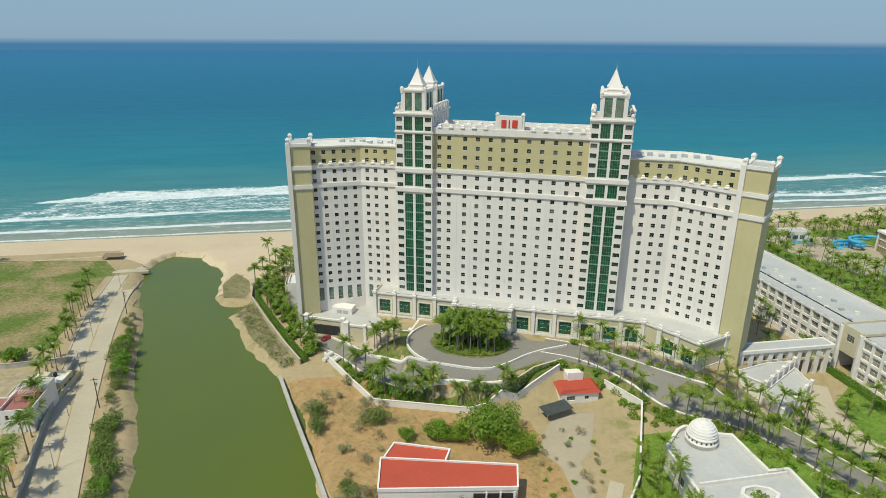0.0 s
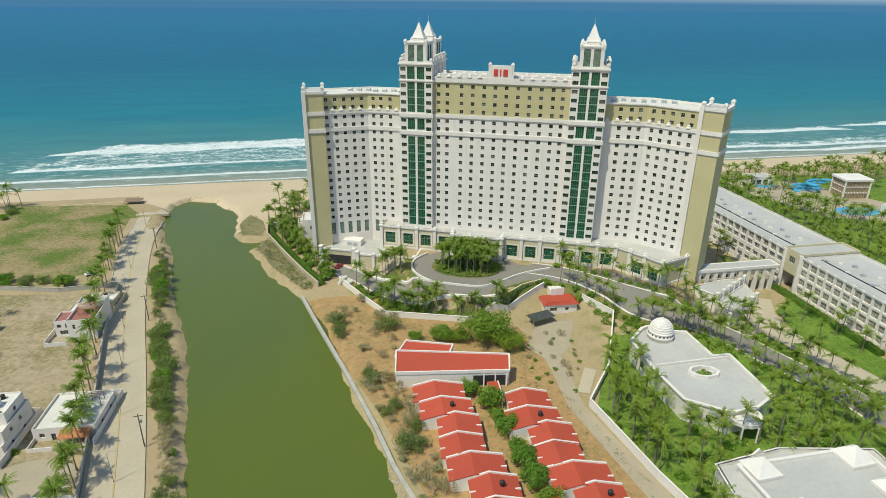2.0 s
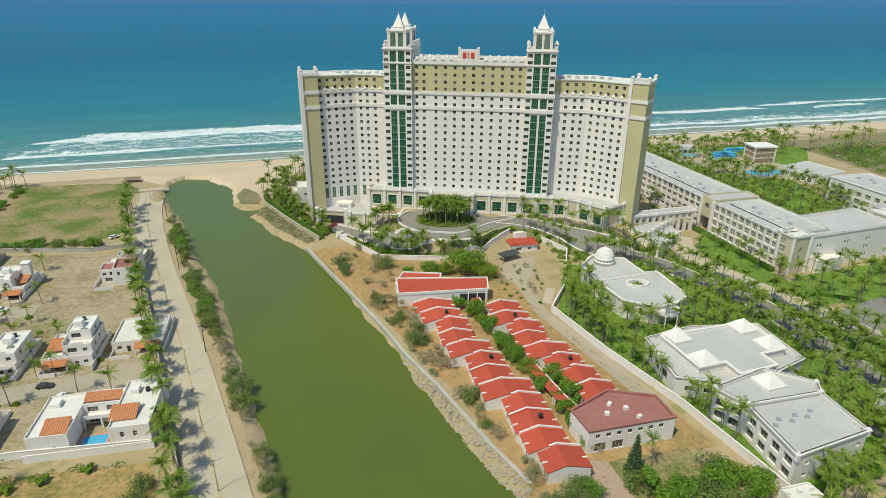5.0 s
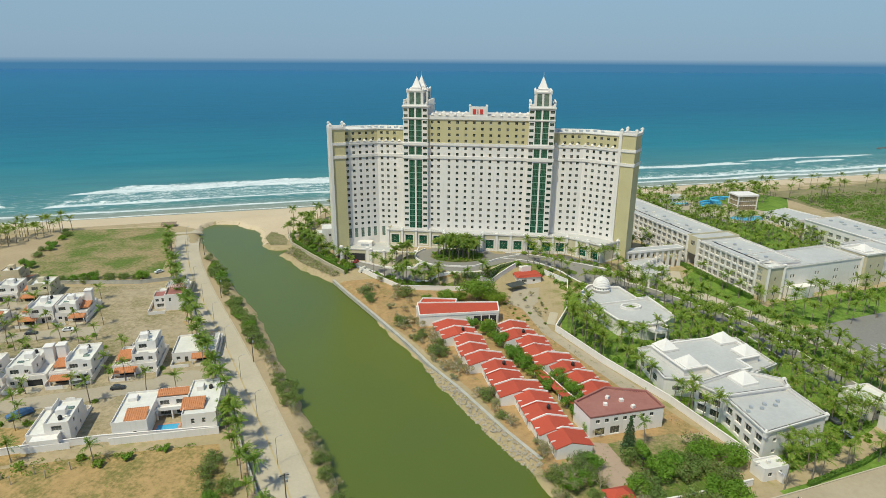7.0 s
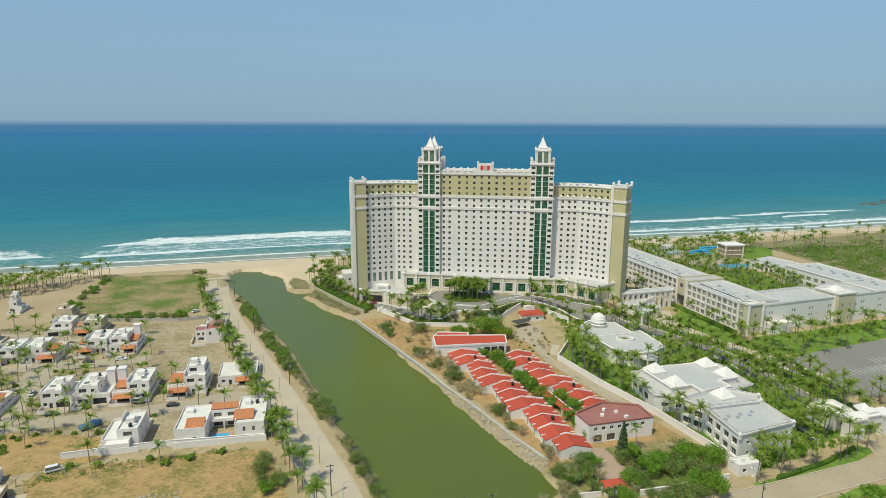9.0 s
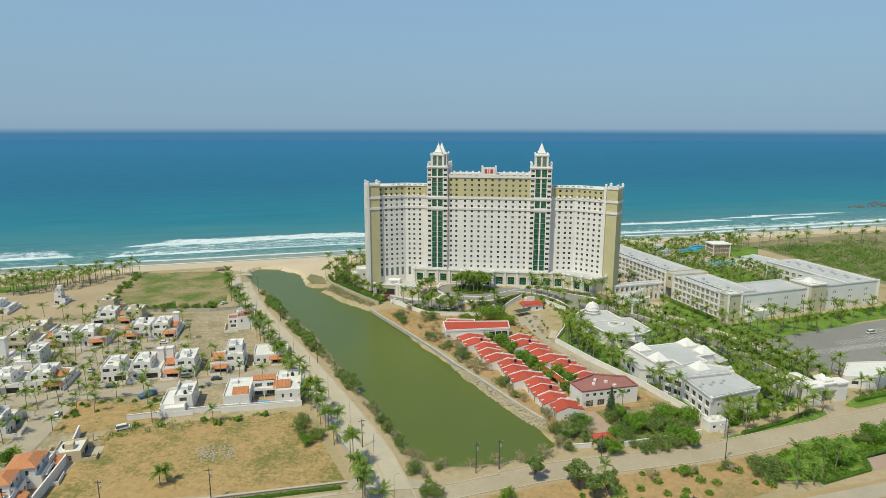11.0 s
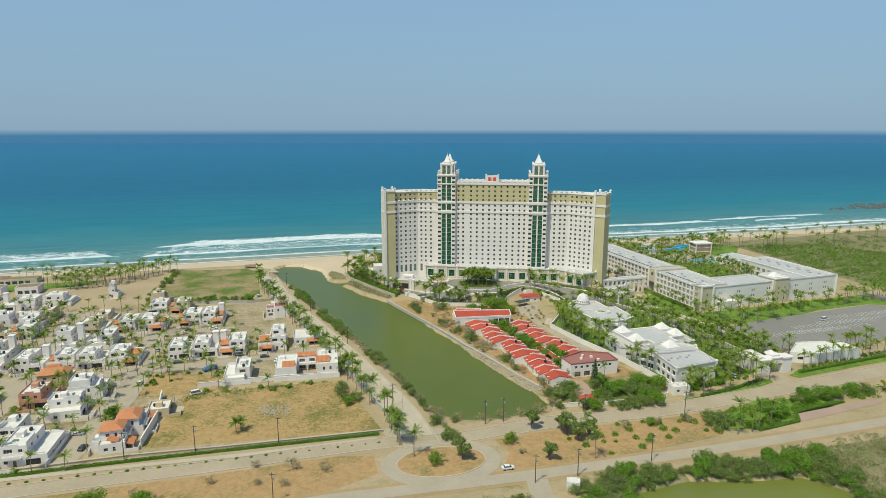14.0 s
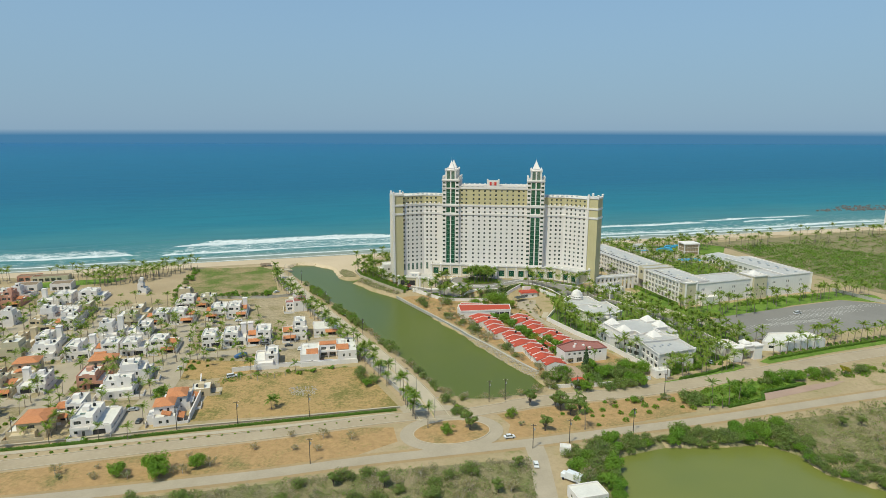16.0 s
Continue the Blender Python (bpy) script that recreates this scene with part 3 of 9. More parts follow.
def make_sea():
    """The sea in its own axes: x along the shore, y out. Swell near the shore, flat far out."""
    ang = math.atan2(ALONG[1], ALONG[0])
    xs = np.concatenate([np.linspace(-6500, -800, 14)[:-1], np.arange(-800, 1300, 7.0), np.linspace(1300, 6900, 14)])
    ys = np.concatenate([np.arange(-14, 150, 2.0), np.arange(150, 420, 12.0), np.linspace(420, 7000, 30)])
    gx, gy = np.meshgrid(xs, ys)
    wob = 12 * np.sin(gx * 0.011) + 8 * np.sin(gx * 0.027 + 1.0)
    gz = 0.9 * np.exp(-((gy + wob - 104) / 6.0) ** 2) + 0.7 * np.exp(-((gy + 0.7 * wob - 50) / 5.0) ** 2)
    gz += 0.18 * np.sin(gy * 0.16 + 0.5 * np.sin(gx * 0.02)) * np.exp(-gy / 220.0)
    nx, ny = len(xs), len(ys)
    i = np.arange(nx * ny).reshape(ny, nx)
    f = np.stack([i[:-1, :-1].ravel(), i[:-1, 1:].ravel(), i[1:, 1:].ravel(), i[1:, :-1].ravel()], 1)
    me = bpy.data.meshes.new("sea")
    me.from_pydata(np.stack([gx.ravel(), gy.ravel(), gz.ravel()], 1).tolist(), [], f.tolist())
    me.materials.append(SEA)
    me.polygons.foreach_set("use_smooth", [True] * len(me.polygons))
    ob = new("water", me)
    ob.matrix_basis = pose(SHORE[0], SHORE[1], SEA_Z, 0, 0, math.degrees(ang))
    tagged(ob, "blue-green sea with white breakers along the beach", "sea", kind="structure")


make_sea()


def grown(poly, by):
    """A counter-clockwise polygon with every corner pushed outwards, for a sheet that runs on under its banks."""
    out = []
    for (ax, ay), (bx, by_), (cx, cy) in zip(poly[-1:] + poly[:-1], poly, poly[1:] + poly[:1]):
        d = Vector((cx - ax, cy - ay)).normalized()
        out.append((bx + d.y * by, by_ - d.x * by))
    return out


solid("water", Geo().face([(x, y, LAGOON_Z) for x, y in grown(LAGOON_SHAPE, 2.6)]), LAGOON, "still olive-green lagoon water", "lagoon", kind="structure")
solid("water", Geo().face([(x, y, POND_Z) for x, y in POND_SHAPE]), POND, "still olive-green pond water", "pond", kind="structure")


def shore_point(s, d):
    p = SHORE + s * ALONG + d * INLAND
    return float(p[0]), float(p[1])


for lo, hi, step, edge in ((-900, 0, 25.0, [(-900, 46), (-300, 46), (-190, 40), (-90, 42), (-40, 45), (0, 42)]),
                           (0, 112, 2.4, [(0, 42), (12, 52), (26, 66), (40, 78), (52, 94), (60, 101), (72, 100), (80, 90), (90, 62), (100, 34), (112, 28)]),
                           (112, 1300, 25.0, [(112, 28), (140, 30), (330, 36), (420, 44), (560, 42), (900, 44), (1300, 44)])):
    drape("beach", [shore_point(u, -12) for u in np.linspace(lo, hi, max(3, int((hi - lo) / 49)))] + [shore_point(u, d) for u, d in reversed(edge)], SAND, 0.06, "pale tan beach sand", step)
drape("field", [(-203, -66), (-238, 18), (-182, 33), (-166, 22), (-136, -44), (-160, -63)], FIELD, 0.05, "rough field of weeds and bare sand", 20.0)
drape("field", [(-91, -244), (-7, -219), (-37, -176), (-68, -186), (-100, -200)], LOT, 0.05, "empty lot of dry grass and bare earth", 20.0)
drape("field", [(-140, -181), (-128, -205), (-108, -203), (-88, -193), (-79, -176)], LOT, 0.06, "vacant plot of dry grass", 20.0)
drape("field", [(-78, -112), (-92, -100), (-86, -92), (-66, -110)], LOT, 0.05, "vacant plot of dry grass", 20.0)
drape("field", [(-210, -314), (-140, -288), (-83, -265), (-55, -254), (-25, -240), (-6, -237), (-2, -248), (-16, -261), (-44, -273.5), (-66, -281), (-125, -302), (-200, -325)], EARTH, 0.05, "bare strip of dry earth between roads", 20.0)
drape("field", [(-46, -46), (-22, -36), (36, -47), (58, -88), (66, -100), (100, -150), (62, -166), (56, -178), (35, -142), (4, -102)], EARTH, 0.05, "bare brown earth between walls", 3.2)
drape("lawn", [(62, -88), (66, -46), (84, -38), (100, -36), (112, -34), (120, -30), (140, -56), (166, -82), (170, -122), (150, -142), (116, -168)], LAWN, 0.05, "watered green lawn under palms", 6.0)
drape("lawn", [(150, -52), (158, -42), (275, 16), (300, 8), (300, -12), (268, -8), (228, -28), (176, -70)], LAWN, 0.05, "watered green lawn beside the annexe", 20.0)
drape("lawn", [(124, 130), (132, 84), (168, 2), (232, 34), (214, 66), (206, 120), (236, 150), (250, 190), (230, 204), (150, 172), (110, 150)], LAWN, 0.05, "green garden court among pools", 20.0)
drape("lawn", [(113, -174), (121, -170), (140, -158), (155, -146), (160, -148), (150, -156.5), (114, -176)], LAWN, 0.09, "grass verge of the avenue", 20.0)
drape("lawn", [(168, -141), (176, -132), (214, -112), (300, -68), (300, -76), (212, -121), (172, -143)], LAWN, 0.09, "grass verge of the avenue", 20.0)
drape("lawn", [(122, -199), (138, -198), (153, -189), (155, -180), (180, -166.5), (171, -163.5), (142, -172), (120, -189)], LAWN, 0.09, "watered lawn between the carriageways", 12.0)
drape("paving", [(155, -182), (184, -167), (200, -161), (192, -168), (154, -189)], surf("pink_paving", (0.42, 0.29, 0.22), (0.36, 0.25, 0.19), 0.1, 1.5, 0.9, 0.2), 0.11, "pinkish brick paving beside the avenue", 12.0)
drape("scrub_ground", [(240, 210), (300, 26), (330, -20), (800, 180), (1300, 420), (1100, 640), (520, 360)], SCRUB, 0.05, "scrub floor of dry grass and brush", 60.0)
drape("scrub_ground", [(-90, -300), (0, -268), (52, -252), (54, -330), (-90, -330)], SCRUB, 0.05, "scrub floor of grey brush", 30.0)
drape("scrub_ground", [(66, -250), (120, -222), (230, -178), (330, -150), (330, -330), (66, -330)], SCRUB, 0.03, "scrub floor of grey brush", 6.0)
drape("lawn", [(-330, -44), (-290, -26), (-262, -14), (-272, -34), (-318, -60)], LAWN, 0.08, "bright green sports lawn", 30.0)
drape("scrub_ground", [(-111, 35), (-109, 21), (-100.5, 8.5), (-91, 10), (-94, 19), (-100, 28)], SCRUB, 0.14, "brown weedy top of the sandbar", 2.5)
drape("marsh_ground", [(-91, 1), (-80, -9.5), (-69.5, -21.5), (-57, -30.5), (-47.5, -38), (-45, -34), (-56, -22.8), (-71, -7.8), (-86, 8)], SCRUB, 0.12, "brown weedy bank of the lagoon", 2.2)
drape("pool_deck", [(140, 160), (182, 172), (222, 136), (214, 104), (180, 104), (150, 136)], PAVED, 0.1, "sandy paving round the pools", 30.0)

CANAL = rounded([(-158, 20), (-138, -18), (-103, -68), (-67, -114), (-36, -156), (-7, -196), (4, -216), (10, -228)])
strip("road_shoulder", CANAL, 19.0, SANDY, 0.06, "sandy shoulder of the canal road")
strip("road", CANAL, 12.4, CONCRETE, 0.12, "pale concrete road beside the lagoon")
strip("kerb", CANAL, 0.4, YELLOW, 0.22, "faded yellow median kerb", 0.15)
strip("kerb", CANAL, 0.4, CONCRETE, 0.36, "pale concrete kerb", 0.35, shift=6.4)
strip("kerb", CANAL, 0.4, CONCRETE, 0.36, "pale concrete kerb", 0.35, shift=-6.4)
AVENUE_W = rounded([(-420, -386), (-200, -308), (-140, -285), (-114, -274), (-83, -261), (-55, -250), (-25, -236), (0, -226), (20, -221.5), (40, -211)])
AVENUE_E = rounded([(40, -211), (52, -204.5), (84, -193), (106, -185), (148, -163), (177, -148.5), (201, -135.5), (233, -119), (420, -30)])
LOWER = rounded([(-420, -400), (-200, -329), (-125, -306), (-66, -285), (-44, -277), (-16, -265), (3, -258), (46, -243), (78, -230), (124, -212), (216, -171), (420, -88)])
for ln, w in ((AVENUE_W, 7.0), (AVENUE_E, 9.0), (LOWER, 5.6)):
    strip("road_shoulder", ln, w + 3.4, DRY if ln is LOWER else SANDY, 0.07, "sandy shoulder of the avenue")
    strip("road", ln, w, PAVED if ln is LOWER else ROAD_DUST, 0.13, "sandy dirt road" if ln is LOWER else "dusty worn asphalt avenue")
    if ln is not LOWER:
        strip("kerb", ln, 0.35, CONCRETE, 0.30, "pale concrete kerb", 0.28, shift=w / 2 + 0.2)
        strip("kerb", ln, 0.35, CONCRETE, 0.30, "pale concrete kerb", 0.28, shift=-w / 2 - 0.2)


def ellipse(cx, cy, a, b, turn, n=48):
    c, s = math.cos(turn), math.sin(turn)
    return [(cx + a * math.cos(t) * c - b * math.sin(t) * s, cy + a * math.cos(t) * s + b * math.sin(t) * c) for t in (2 * math.pi * i / n for i in range(n))]


RB = (18.0, -237.5)
drape("road", ellipse(*RB, 21.0, 15.0, radians(20)), PAVED, 0.15, "pale dusty roundabout paving", 12.0)
drape("roundabout_island", ellipse(*RB, 15.5, 9.5, radians(20)), EARTH, 0.32, "dry earth island of the roundabout", 12.0)
rb_ring = ellipse(*RB, 15.5, 9.5, radians(20)) 
strip("kerb", rb_ring + rb_ring[:1], 0.4, CONCRETE, 0.36, "pale kerb round the island", 0.3)
strip("road", [(50.5, -244), (52, -252), (54.5, -277), (57, -320)], 7.2, PAVED, 0.16, "pale concrete side lane")
drape("road", [(-8, -219), (0, -230), (12, -224), (26, -221), (20, -214), (8, -214), (4, -207)], PAVED, 0.10, "pale dusty junction paving", 12.0)
drape("field", [(34, -214), (46, -208), (84, -196), (120, -186), (120, -205), (78, -226), (46, -239), (40, -238), (41, -228), (34, -218)], EARTH, 0.06, "bare earth between the carriageways", 12.0)
drape("field", [(-240, -306), (-150, -273), (-95, -252), (-50, -236), (-12, -221), (-10, -226), (-50, -243), (-95, -262), (-150, -284), (-240, -318)], SANDY, 0.05, "strip of earth along the avenue", 20.0)
drape("pavement", [(-240, -309), (-150, -277.5), (-95, -257), (-50, -241), (-8, -224), (-9, -226), (-50, -243.4), (-95, -259.4), (-150, -280), (-240, -311.5)], CONCRETE, 0.17, "pale pavement under the hedge", 20.0)
drape("lawn", [(125, -14), (128, -30), (146, -54), (158, -66), (168, -62), (172, -50), (154, -48), (141, -20), (133, -2)], LAWN, 0.06, "watered green lawn beside the annexe", 8.0)

drape("plots", [(-330, -300), (-345, -150), (-300, -84), (-228, -104), (-206, -80), (-150, -68), (-120, -58), (-62, -132), (-38, -168), (-70, -182), (-104, -196), (-96, -245), (-150, -266), (-240, -300)], ESTATE, 0.03, "brown earth plots of the estate", 30.0)
# streets of the housing estate
UA, VA = (math.cos(radians(21)), math.sin(radians(21))), (-math.sin(radians(27)), math.cos(radians(27)))
for ln in ([(-112, -262), (-116, -236), (-124, -205), (-135, -178), (-148, -150), (-158, -130), (-172, -102)],
           [(-150, -270), (-160, -246), (-172, -214), (-186, -186), (-200, -158), (-216, -128), (-228, -100)],
           [(-210, -290), (-222, -240), (-240, -190), (-262, -140), (-276, -104)]):
    strip("street", rounded(ln), 11.5, PAVED, 0.14, "pale sandy estate street")
for ln in ([(-250, -226), (-196, -202), (-135, -178), (-98, -162), (-74, -148), (-64, -147)],
           [(-290, -178), (-210, -146), (-158, -127), (-120, -113)],
           [(-300, -118), (-228, -98), (-172, -96), (-140, -88)],
           [(-260, -270), (-170, -236), (-120, -222)]):
    strip("street", rounded(ln), 8.5, PAVED, 0.15, "pale sandy estate street")
drape("street", ellipse(-66, -147, 11, 9, radians(20)), PAVED, 0.17, "paved turning circle", 20.0)
drape("car_park", [(-290, -80), (-228, -98), (-200, -70), (-240, 14), (-268, -10)], SANDY, 0.1, "open sandy ground", 25.0)
CAR_PARK = [(162, -70), (176, -60), (231, -29), (268, -9), (300, -16), (340, -32), (282, -60), (215, -92), (184, -104), (170, -106)]
drape("car_park", CAR_PARK, PARKING, 0.1, "wide worn asphalt car park", 30.0)
bay = Geo().box(-0.11, 0.11, -2.6, 2.6, 0, 0.02).data("parking_line", [LINE])
pk = thing("parking_lines", "worn white parking bay lines", "parking lines", kind="structure")
for k, (ax, ay) in enumerate(((178, -84), (190, -76), (200, -66), (214, -55), (230, -42), (246, -34))):
    for i in range(22):
        u = i * 2.7
        x, y = ax + u * 0.917 + 4 * (k % 2), ay + u * 0.40
        if float(inside_distance(CAR_PARK, x, y)) > 3:
            part("parking_line", bay, None, pk, m=pose(x, y, 0.105, 0, 0, 23.7))

# the resort's drive: from the avenue's gate, past the lawns and up to the forecourt
strip("road", [(161, -155), (163, -142), (163, -130)], 8.0, ROAD_DUST, 0.16, "dusty gateway road")
DRIVE = rounded([(163, -132), (155, -116), (147.5, -99), (143, -87), (138, -73), (130.5, -62.5), (117.5, -50.5), (107.5, -39), (99, -31.5), (90, -28.5), (76, -27), (62, -20), (48, -14), (36, -13)])
strip("road", DRIVE, 9.5, ASPHALT, 0.16, "dark asphalt resort drive")
strip("kerb", DRIVE, 0.4, WHITE_TRIM, 0.36, "white painted kerb", 0.35, shift=5.0)
strip("kerb", DRIVE, 0.4, WHITE_TRIM, 0.36, "white painted kerb", 0.35, shift=-5.0)
drape("lawn", [(64, -164), (78, -157), (92, -152), (105, -173), (86, -181), (64, -186), (58, -180)], FIELD, 0.07, "rough grass of the shaded yard", 12.0)
drape("planted_slope", [(-38, -27), (-14, -40), (2, -46), (18, -46.5), (31, -37), (41, -26), (42, -18), (40, -11), (10, -10), (-12, -14), (-30, -18)], BED, 0.07, "planted slopes round the forecourt", 3.0)
drape("planted_slope", [(45, -24), (62, -29), (84, -44), (96, -40), (92, -20), (60, -12), (40, -11)], BED, 0.07, "planted slopes beside the drive", 3.0)
LOOP = ellipse(12.0, -18.5, 17.2, 13.2, radians(3), 40)
strip("road", LOOP + LOOP[:1], 7.5, ASPHALT, 0.2, "grey asphalt turning loop of the forecourt", step=2.0)
strip("kerb", [p for p in ellipse(12.0, -18.5, 21.3, 17.3, radians(3), 60)[24:42]], 0.6, WHITE_TRIM, 0.9, "white parapet round the loop", 1.0, step=2.0)
drape("road", [(24, -11), (70, -9), (84, -21), (76, -27), (60, -24), (44, -21), (26, -22)], ASPHALT, 0.17, "dark asphalt forecourt", 3.0)
RAMP = rounded([(46, -15), (36, -22), (29, -32), (22, -38.5), (8, -38.5), (-6, -37), (-18, -32), (-30, -23), (-44, -17)])
strip("road", RAMP, 7.0, ASPHALT, 0.24, "asphalt ramp down to the garage", step=2.0)
strip("kerb", RAMP, 0.5, WHITE_TRIM, 0.9, "white parapet of the ramp", 1.0, shift=-3.8, step=2.0)
strip("kerb", RAMP[12:], 0.5, WHITE_TRIM, 0.7, "white divider between ramp and loop", 0.9, shift=3.8, step=2.0)
drape("road", [(-52, -13), (-34, -15.5), (-14, -15.5), (-12, -20), (-22, -24), (-34, -25), (-48, -22)], PAVED, 0.15, "pale paved yard before the garage", 3.0)
drape("planted_island", ellipse(12.5, -17.5, 13.2, 9.0, radians(3)), BED, 0.35, "planted bed of palms in the turning loop", 3.0)
strip("road", rounded([(170, -92), (156, -74), (142, -57), (126, -37), (119, -22), (121, -4)]), 9.5, CONCRETE, 0.2, "pale service drive beside the annexe")
drape("paving", [(93, -24), (99, -12), (112, -6), (121, 0), (119, -20), (124, -34), (116, -38), (106, -34)], surf("plaza_paving", (0.45, 0.38, 0.30), (0.37, 0.31, 0.24), 0.1, 1.5, 0.9, 0.2), 0.09, "pale pinkish plaza paving", 4.0)
drape("yard_slab", [(58.4, -67), (62, -67.6), (60, -80.4), (56.6, -80.2)], CONCRETE, 0.16, "pale concrete slab on bare earth", 6.0)
drape("path", [(42, -42), (54, -38), (53.5, -56), (51, -62), (58.5, -86), (91, -134), (86, -137), (54.5, -88), (46.5, -65), (40, -60)], PAVED, 0.09, "pale earth track", 2.5)


# ---- buildings: common parts ----
def window_data(name, w, h, glass_mat, frame=0.09, bars=(1, 0), mat=None, sill=False):
    """A framed window, centred, facing -y: one sheet of frame and glazing bars with the panes pressed back."""
    nx, nz = bars[0] + 1, bars[1] + 1
    bm = bmesh.new()
    grid = [[bm.verts.new((-w / 2 + w * i / nx, 0, -h / 2 + h * j / nz)) for i in range(nx + 1)] for j in range(nz + 1)]
    cells = [bm.faces.new((grid[j][i], grid[j][i + 1], grid[j + 1][i + 1], grid[j + 1][i])) for j in range(nz) for i in range(nx)]
    bmesh.ops.inset_individual(bm, faces=cells, thickness=frame * 0.8, depth=0)
    bmesh.ops.inset_individual(bm, faces=cells, thickness=0.004, depth=-0.06)
    for c in cells:
        c.material_index = 1
    if sill:
        p = [bm.verts.new((x, y, z)) for z in (-h / 2 - 0.02, -h / 2 + 0.07) for x, y in ((-w / 2, -0.24), (w / 2, -0.24), (w / 2, 0.0), (-w / 2, 0.0))]
        for q in ((4, 5, 6, 7), (0, 1, 5, 4), (1, 2, 6, 5), (3, 0, 4, 7), (3, 2, 1, 0)):
            bm.faces.new([p[i] for i in q])
    me = bpy.data.meshes.new(name)
    bm.to_mesh(me)
    bm.free()
    me.materials.append(mat or WHITE_TRIM)
    me.materials.append(glass_mat)
    return me


WIN = {
    "room": (1.35, 1.45, window_data("window", 1.35, 1.45, GLASS_ROOM, 0.085, (1, 1), sill=True)),
    "tower": (2.1, 1.45, window_data("window", 2.1, 1.45, GLASS_TOWER, 0.08, (2, 0), sill=True)),
    "tall": (1.7, 5.2, window_data("window", 1.7, 5.2, GLASS_PALE, 0.1, (0, 3))),
    "lobby": (4.0, 4.6, window_data("window", 4.0, 4.6, GLASS_GREEN, 0.16, (2, 2))),
    "suite": (3.25, 2.45, window_data("window", 3.25, 2.45, GLASS_CURTAIN, 0.12, (1, 1))),
    "house": (1.3, 1.2, window_data("window", 1.3, 1.2, GLASS, 0.08, (1, 0))),
    "wide": (2.6, 1.5, window_data("window", 2.6, 1.5, GLASS, 0.08, (2, 0))),
    "door": (1.1, 2.1, window_data("door", 1.1, 2.1, GLASS, 0.12, (0, 1), WOOD)),
    # no door leaf: the pane's dark colour is the open garage's shade
    "garage": (4.6, 2.3, window_data("garage_door", 4.6, 2.3, DARK, 0.15, (0, 0))),
    "slot": (0.9, 1.6, window_data("window", 0.9, 1.6, GLASS, 0.08, (0, 1))),
    "balcony": (3.0, 2.4, window_data("window", 3.0, 2.4, GLASS, 0.1, (2, 0))),
}


def pierced(g, a, b, z0, z1, holes, deep=0.3, m=0):
    """A wall from a to b with real openings: holes are (u0, u1, z0, z1), in rows and columns of their own."""
    L = math.hypot(b[0] - a[0], b[1] - a[1])
    dx, dy = (b[0] - a[0]) / L, (b[1] - a[1]) / L
    us = sorted({0.0, L, *(round(h[0], 3) for h in holes), *(round(h[1], 3) for h in holes)})
    zs = sorted({z0, z1, *(round(h[2], 3) for h in holes), *(round(h[3], 3) for h in holes)})

    def at(u, z, d=0.0):
        return (a[0] + dx * u - dy * d, a[1] + dy * u + dx * d, z)
    gone = set()
    for h in holes:
        for i in range(len(us) - 1):
            for j in range(len(zs) - 1):
                if h[0] - 1e-3 <= us[i] and us[i + 1] <= h[1] + 1e-3 and h[2] - 1e-3 <= zs[j] and zs[j + 1] <= h[3] + 1e-3:
                    gone.add((i, j))
        p = [at(h[0], h[2]), at(h[1], h[2]), at(h[1], h[3]), at(h[0], h[3])]
        q = [at(h[0], h[2], deep), at(h[1], h[2], deep), at(h[1], h[3], deep), at(h[0], h[3], deep)]
        for k in range(4):
            g.face([p[k], q[k], q[(k + 1) % 4], p[(k + 1) % 4]][::-1], m)
    for j in range(len(zs) - 1):
        i = 0
        while i < len(us) - 1:
            if (i, j) in gone:
                i += 1
                continue
            k = i
            while k + 1 < len(us) - 1 and (k + 1, j) not in gone:
                k += 1
            g.face([at(us[i], zs[j]), at(us[k + 1], zs[j]), at(us[k + 1], zs[j + 1]), at(us[i], zs[j + 1])], m)
            i = k + 1


FOOTPRINTS = []


def block(parent, name, poly, z0, z1, mat, holes=None, roof=ROOF_GREY, parapet=0.9, thick=0.3, label="", deep=0.3, solid_foot=True):
    """A storeyed body over a counter-clockwise plan. holes: {edge: [(u, z, kind)]}, by each window's middle."""
    holes = holes or {}
    if solid_foot:
        FOOTPRINTS.append(list(poly))
    g, n, put = Geo(), len(poly), []
    top = z1 + parapet
    for i in range(n):
        a, b = poly[i], poly[(i + 1) % n]
        L = math.hypot(b[0] - a[0], b[1] - a[1])
        dx, dy = (b[0] - a[0]) / L, (b[1] - a[1]) / L
        mine = []
        for u, z, kind in holes.get(i, ()):
            w, h, data = WIN[kind]
            if u - w / 2 < 0.1 or u + w / 2 > L - 0.1:
                continue
            mine.append((u - w / 2, u + w / 2, z - h / 2, z + h / 2))
            put.append((data, pose(a[0] + dx * u - dy * (deep - 0.12), a[1] + dy * u + dx * (deep - 0.12), z, 0, 0, math.degrees(math.atan2(dy, dx)))))
        pierced(g, a, b, z0, top, mine, deep)
        if parapet > 0:
            t = thick
            g.face([(a[0] - dy * t, a[1] + dx * t, z1), (a[0] - dy * t, a[1] + dx * t, top), (b[0] - dy * t, b[1] + dx * t, top), (b[0] - dy * t, b[1] + dx * t, z1)][::-1])
            g.face([(*a, top), (*b, top), (b[0] - dy * t, b[1] + dx * t, top), (a[0] - dy * t, a[1] + dx * t, top)])
    body = part(name, g, mat, parent, label)
    for data, mm in put:
        part(data.name.split(".")[0], data, None, body, m=mm)
    if roof is not None:
        part("roof", Geo().face([(*p, z1) for p in poly]), roof, parent)
    return body


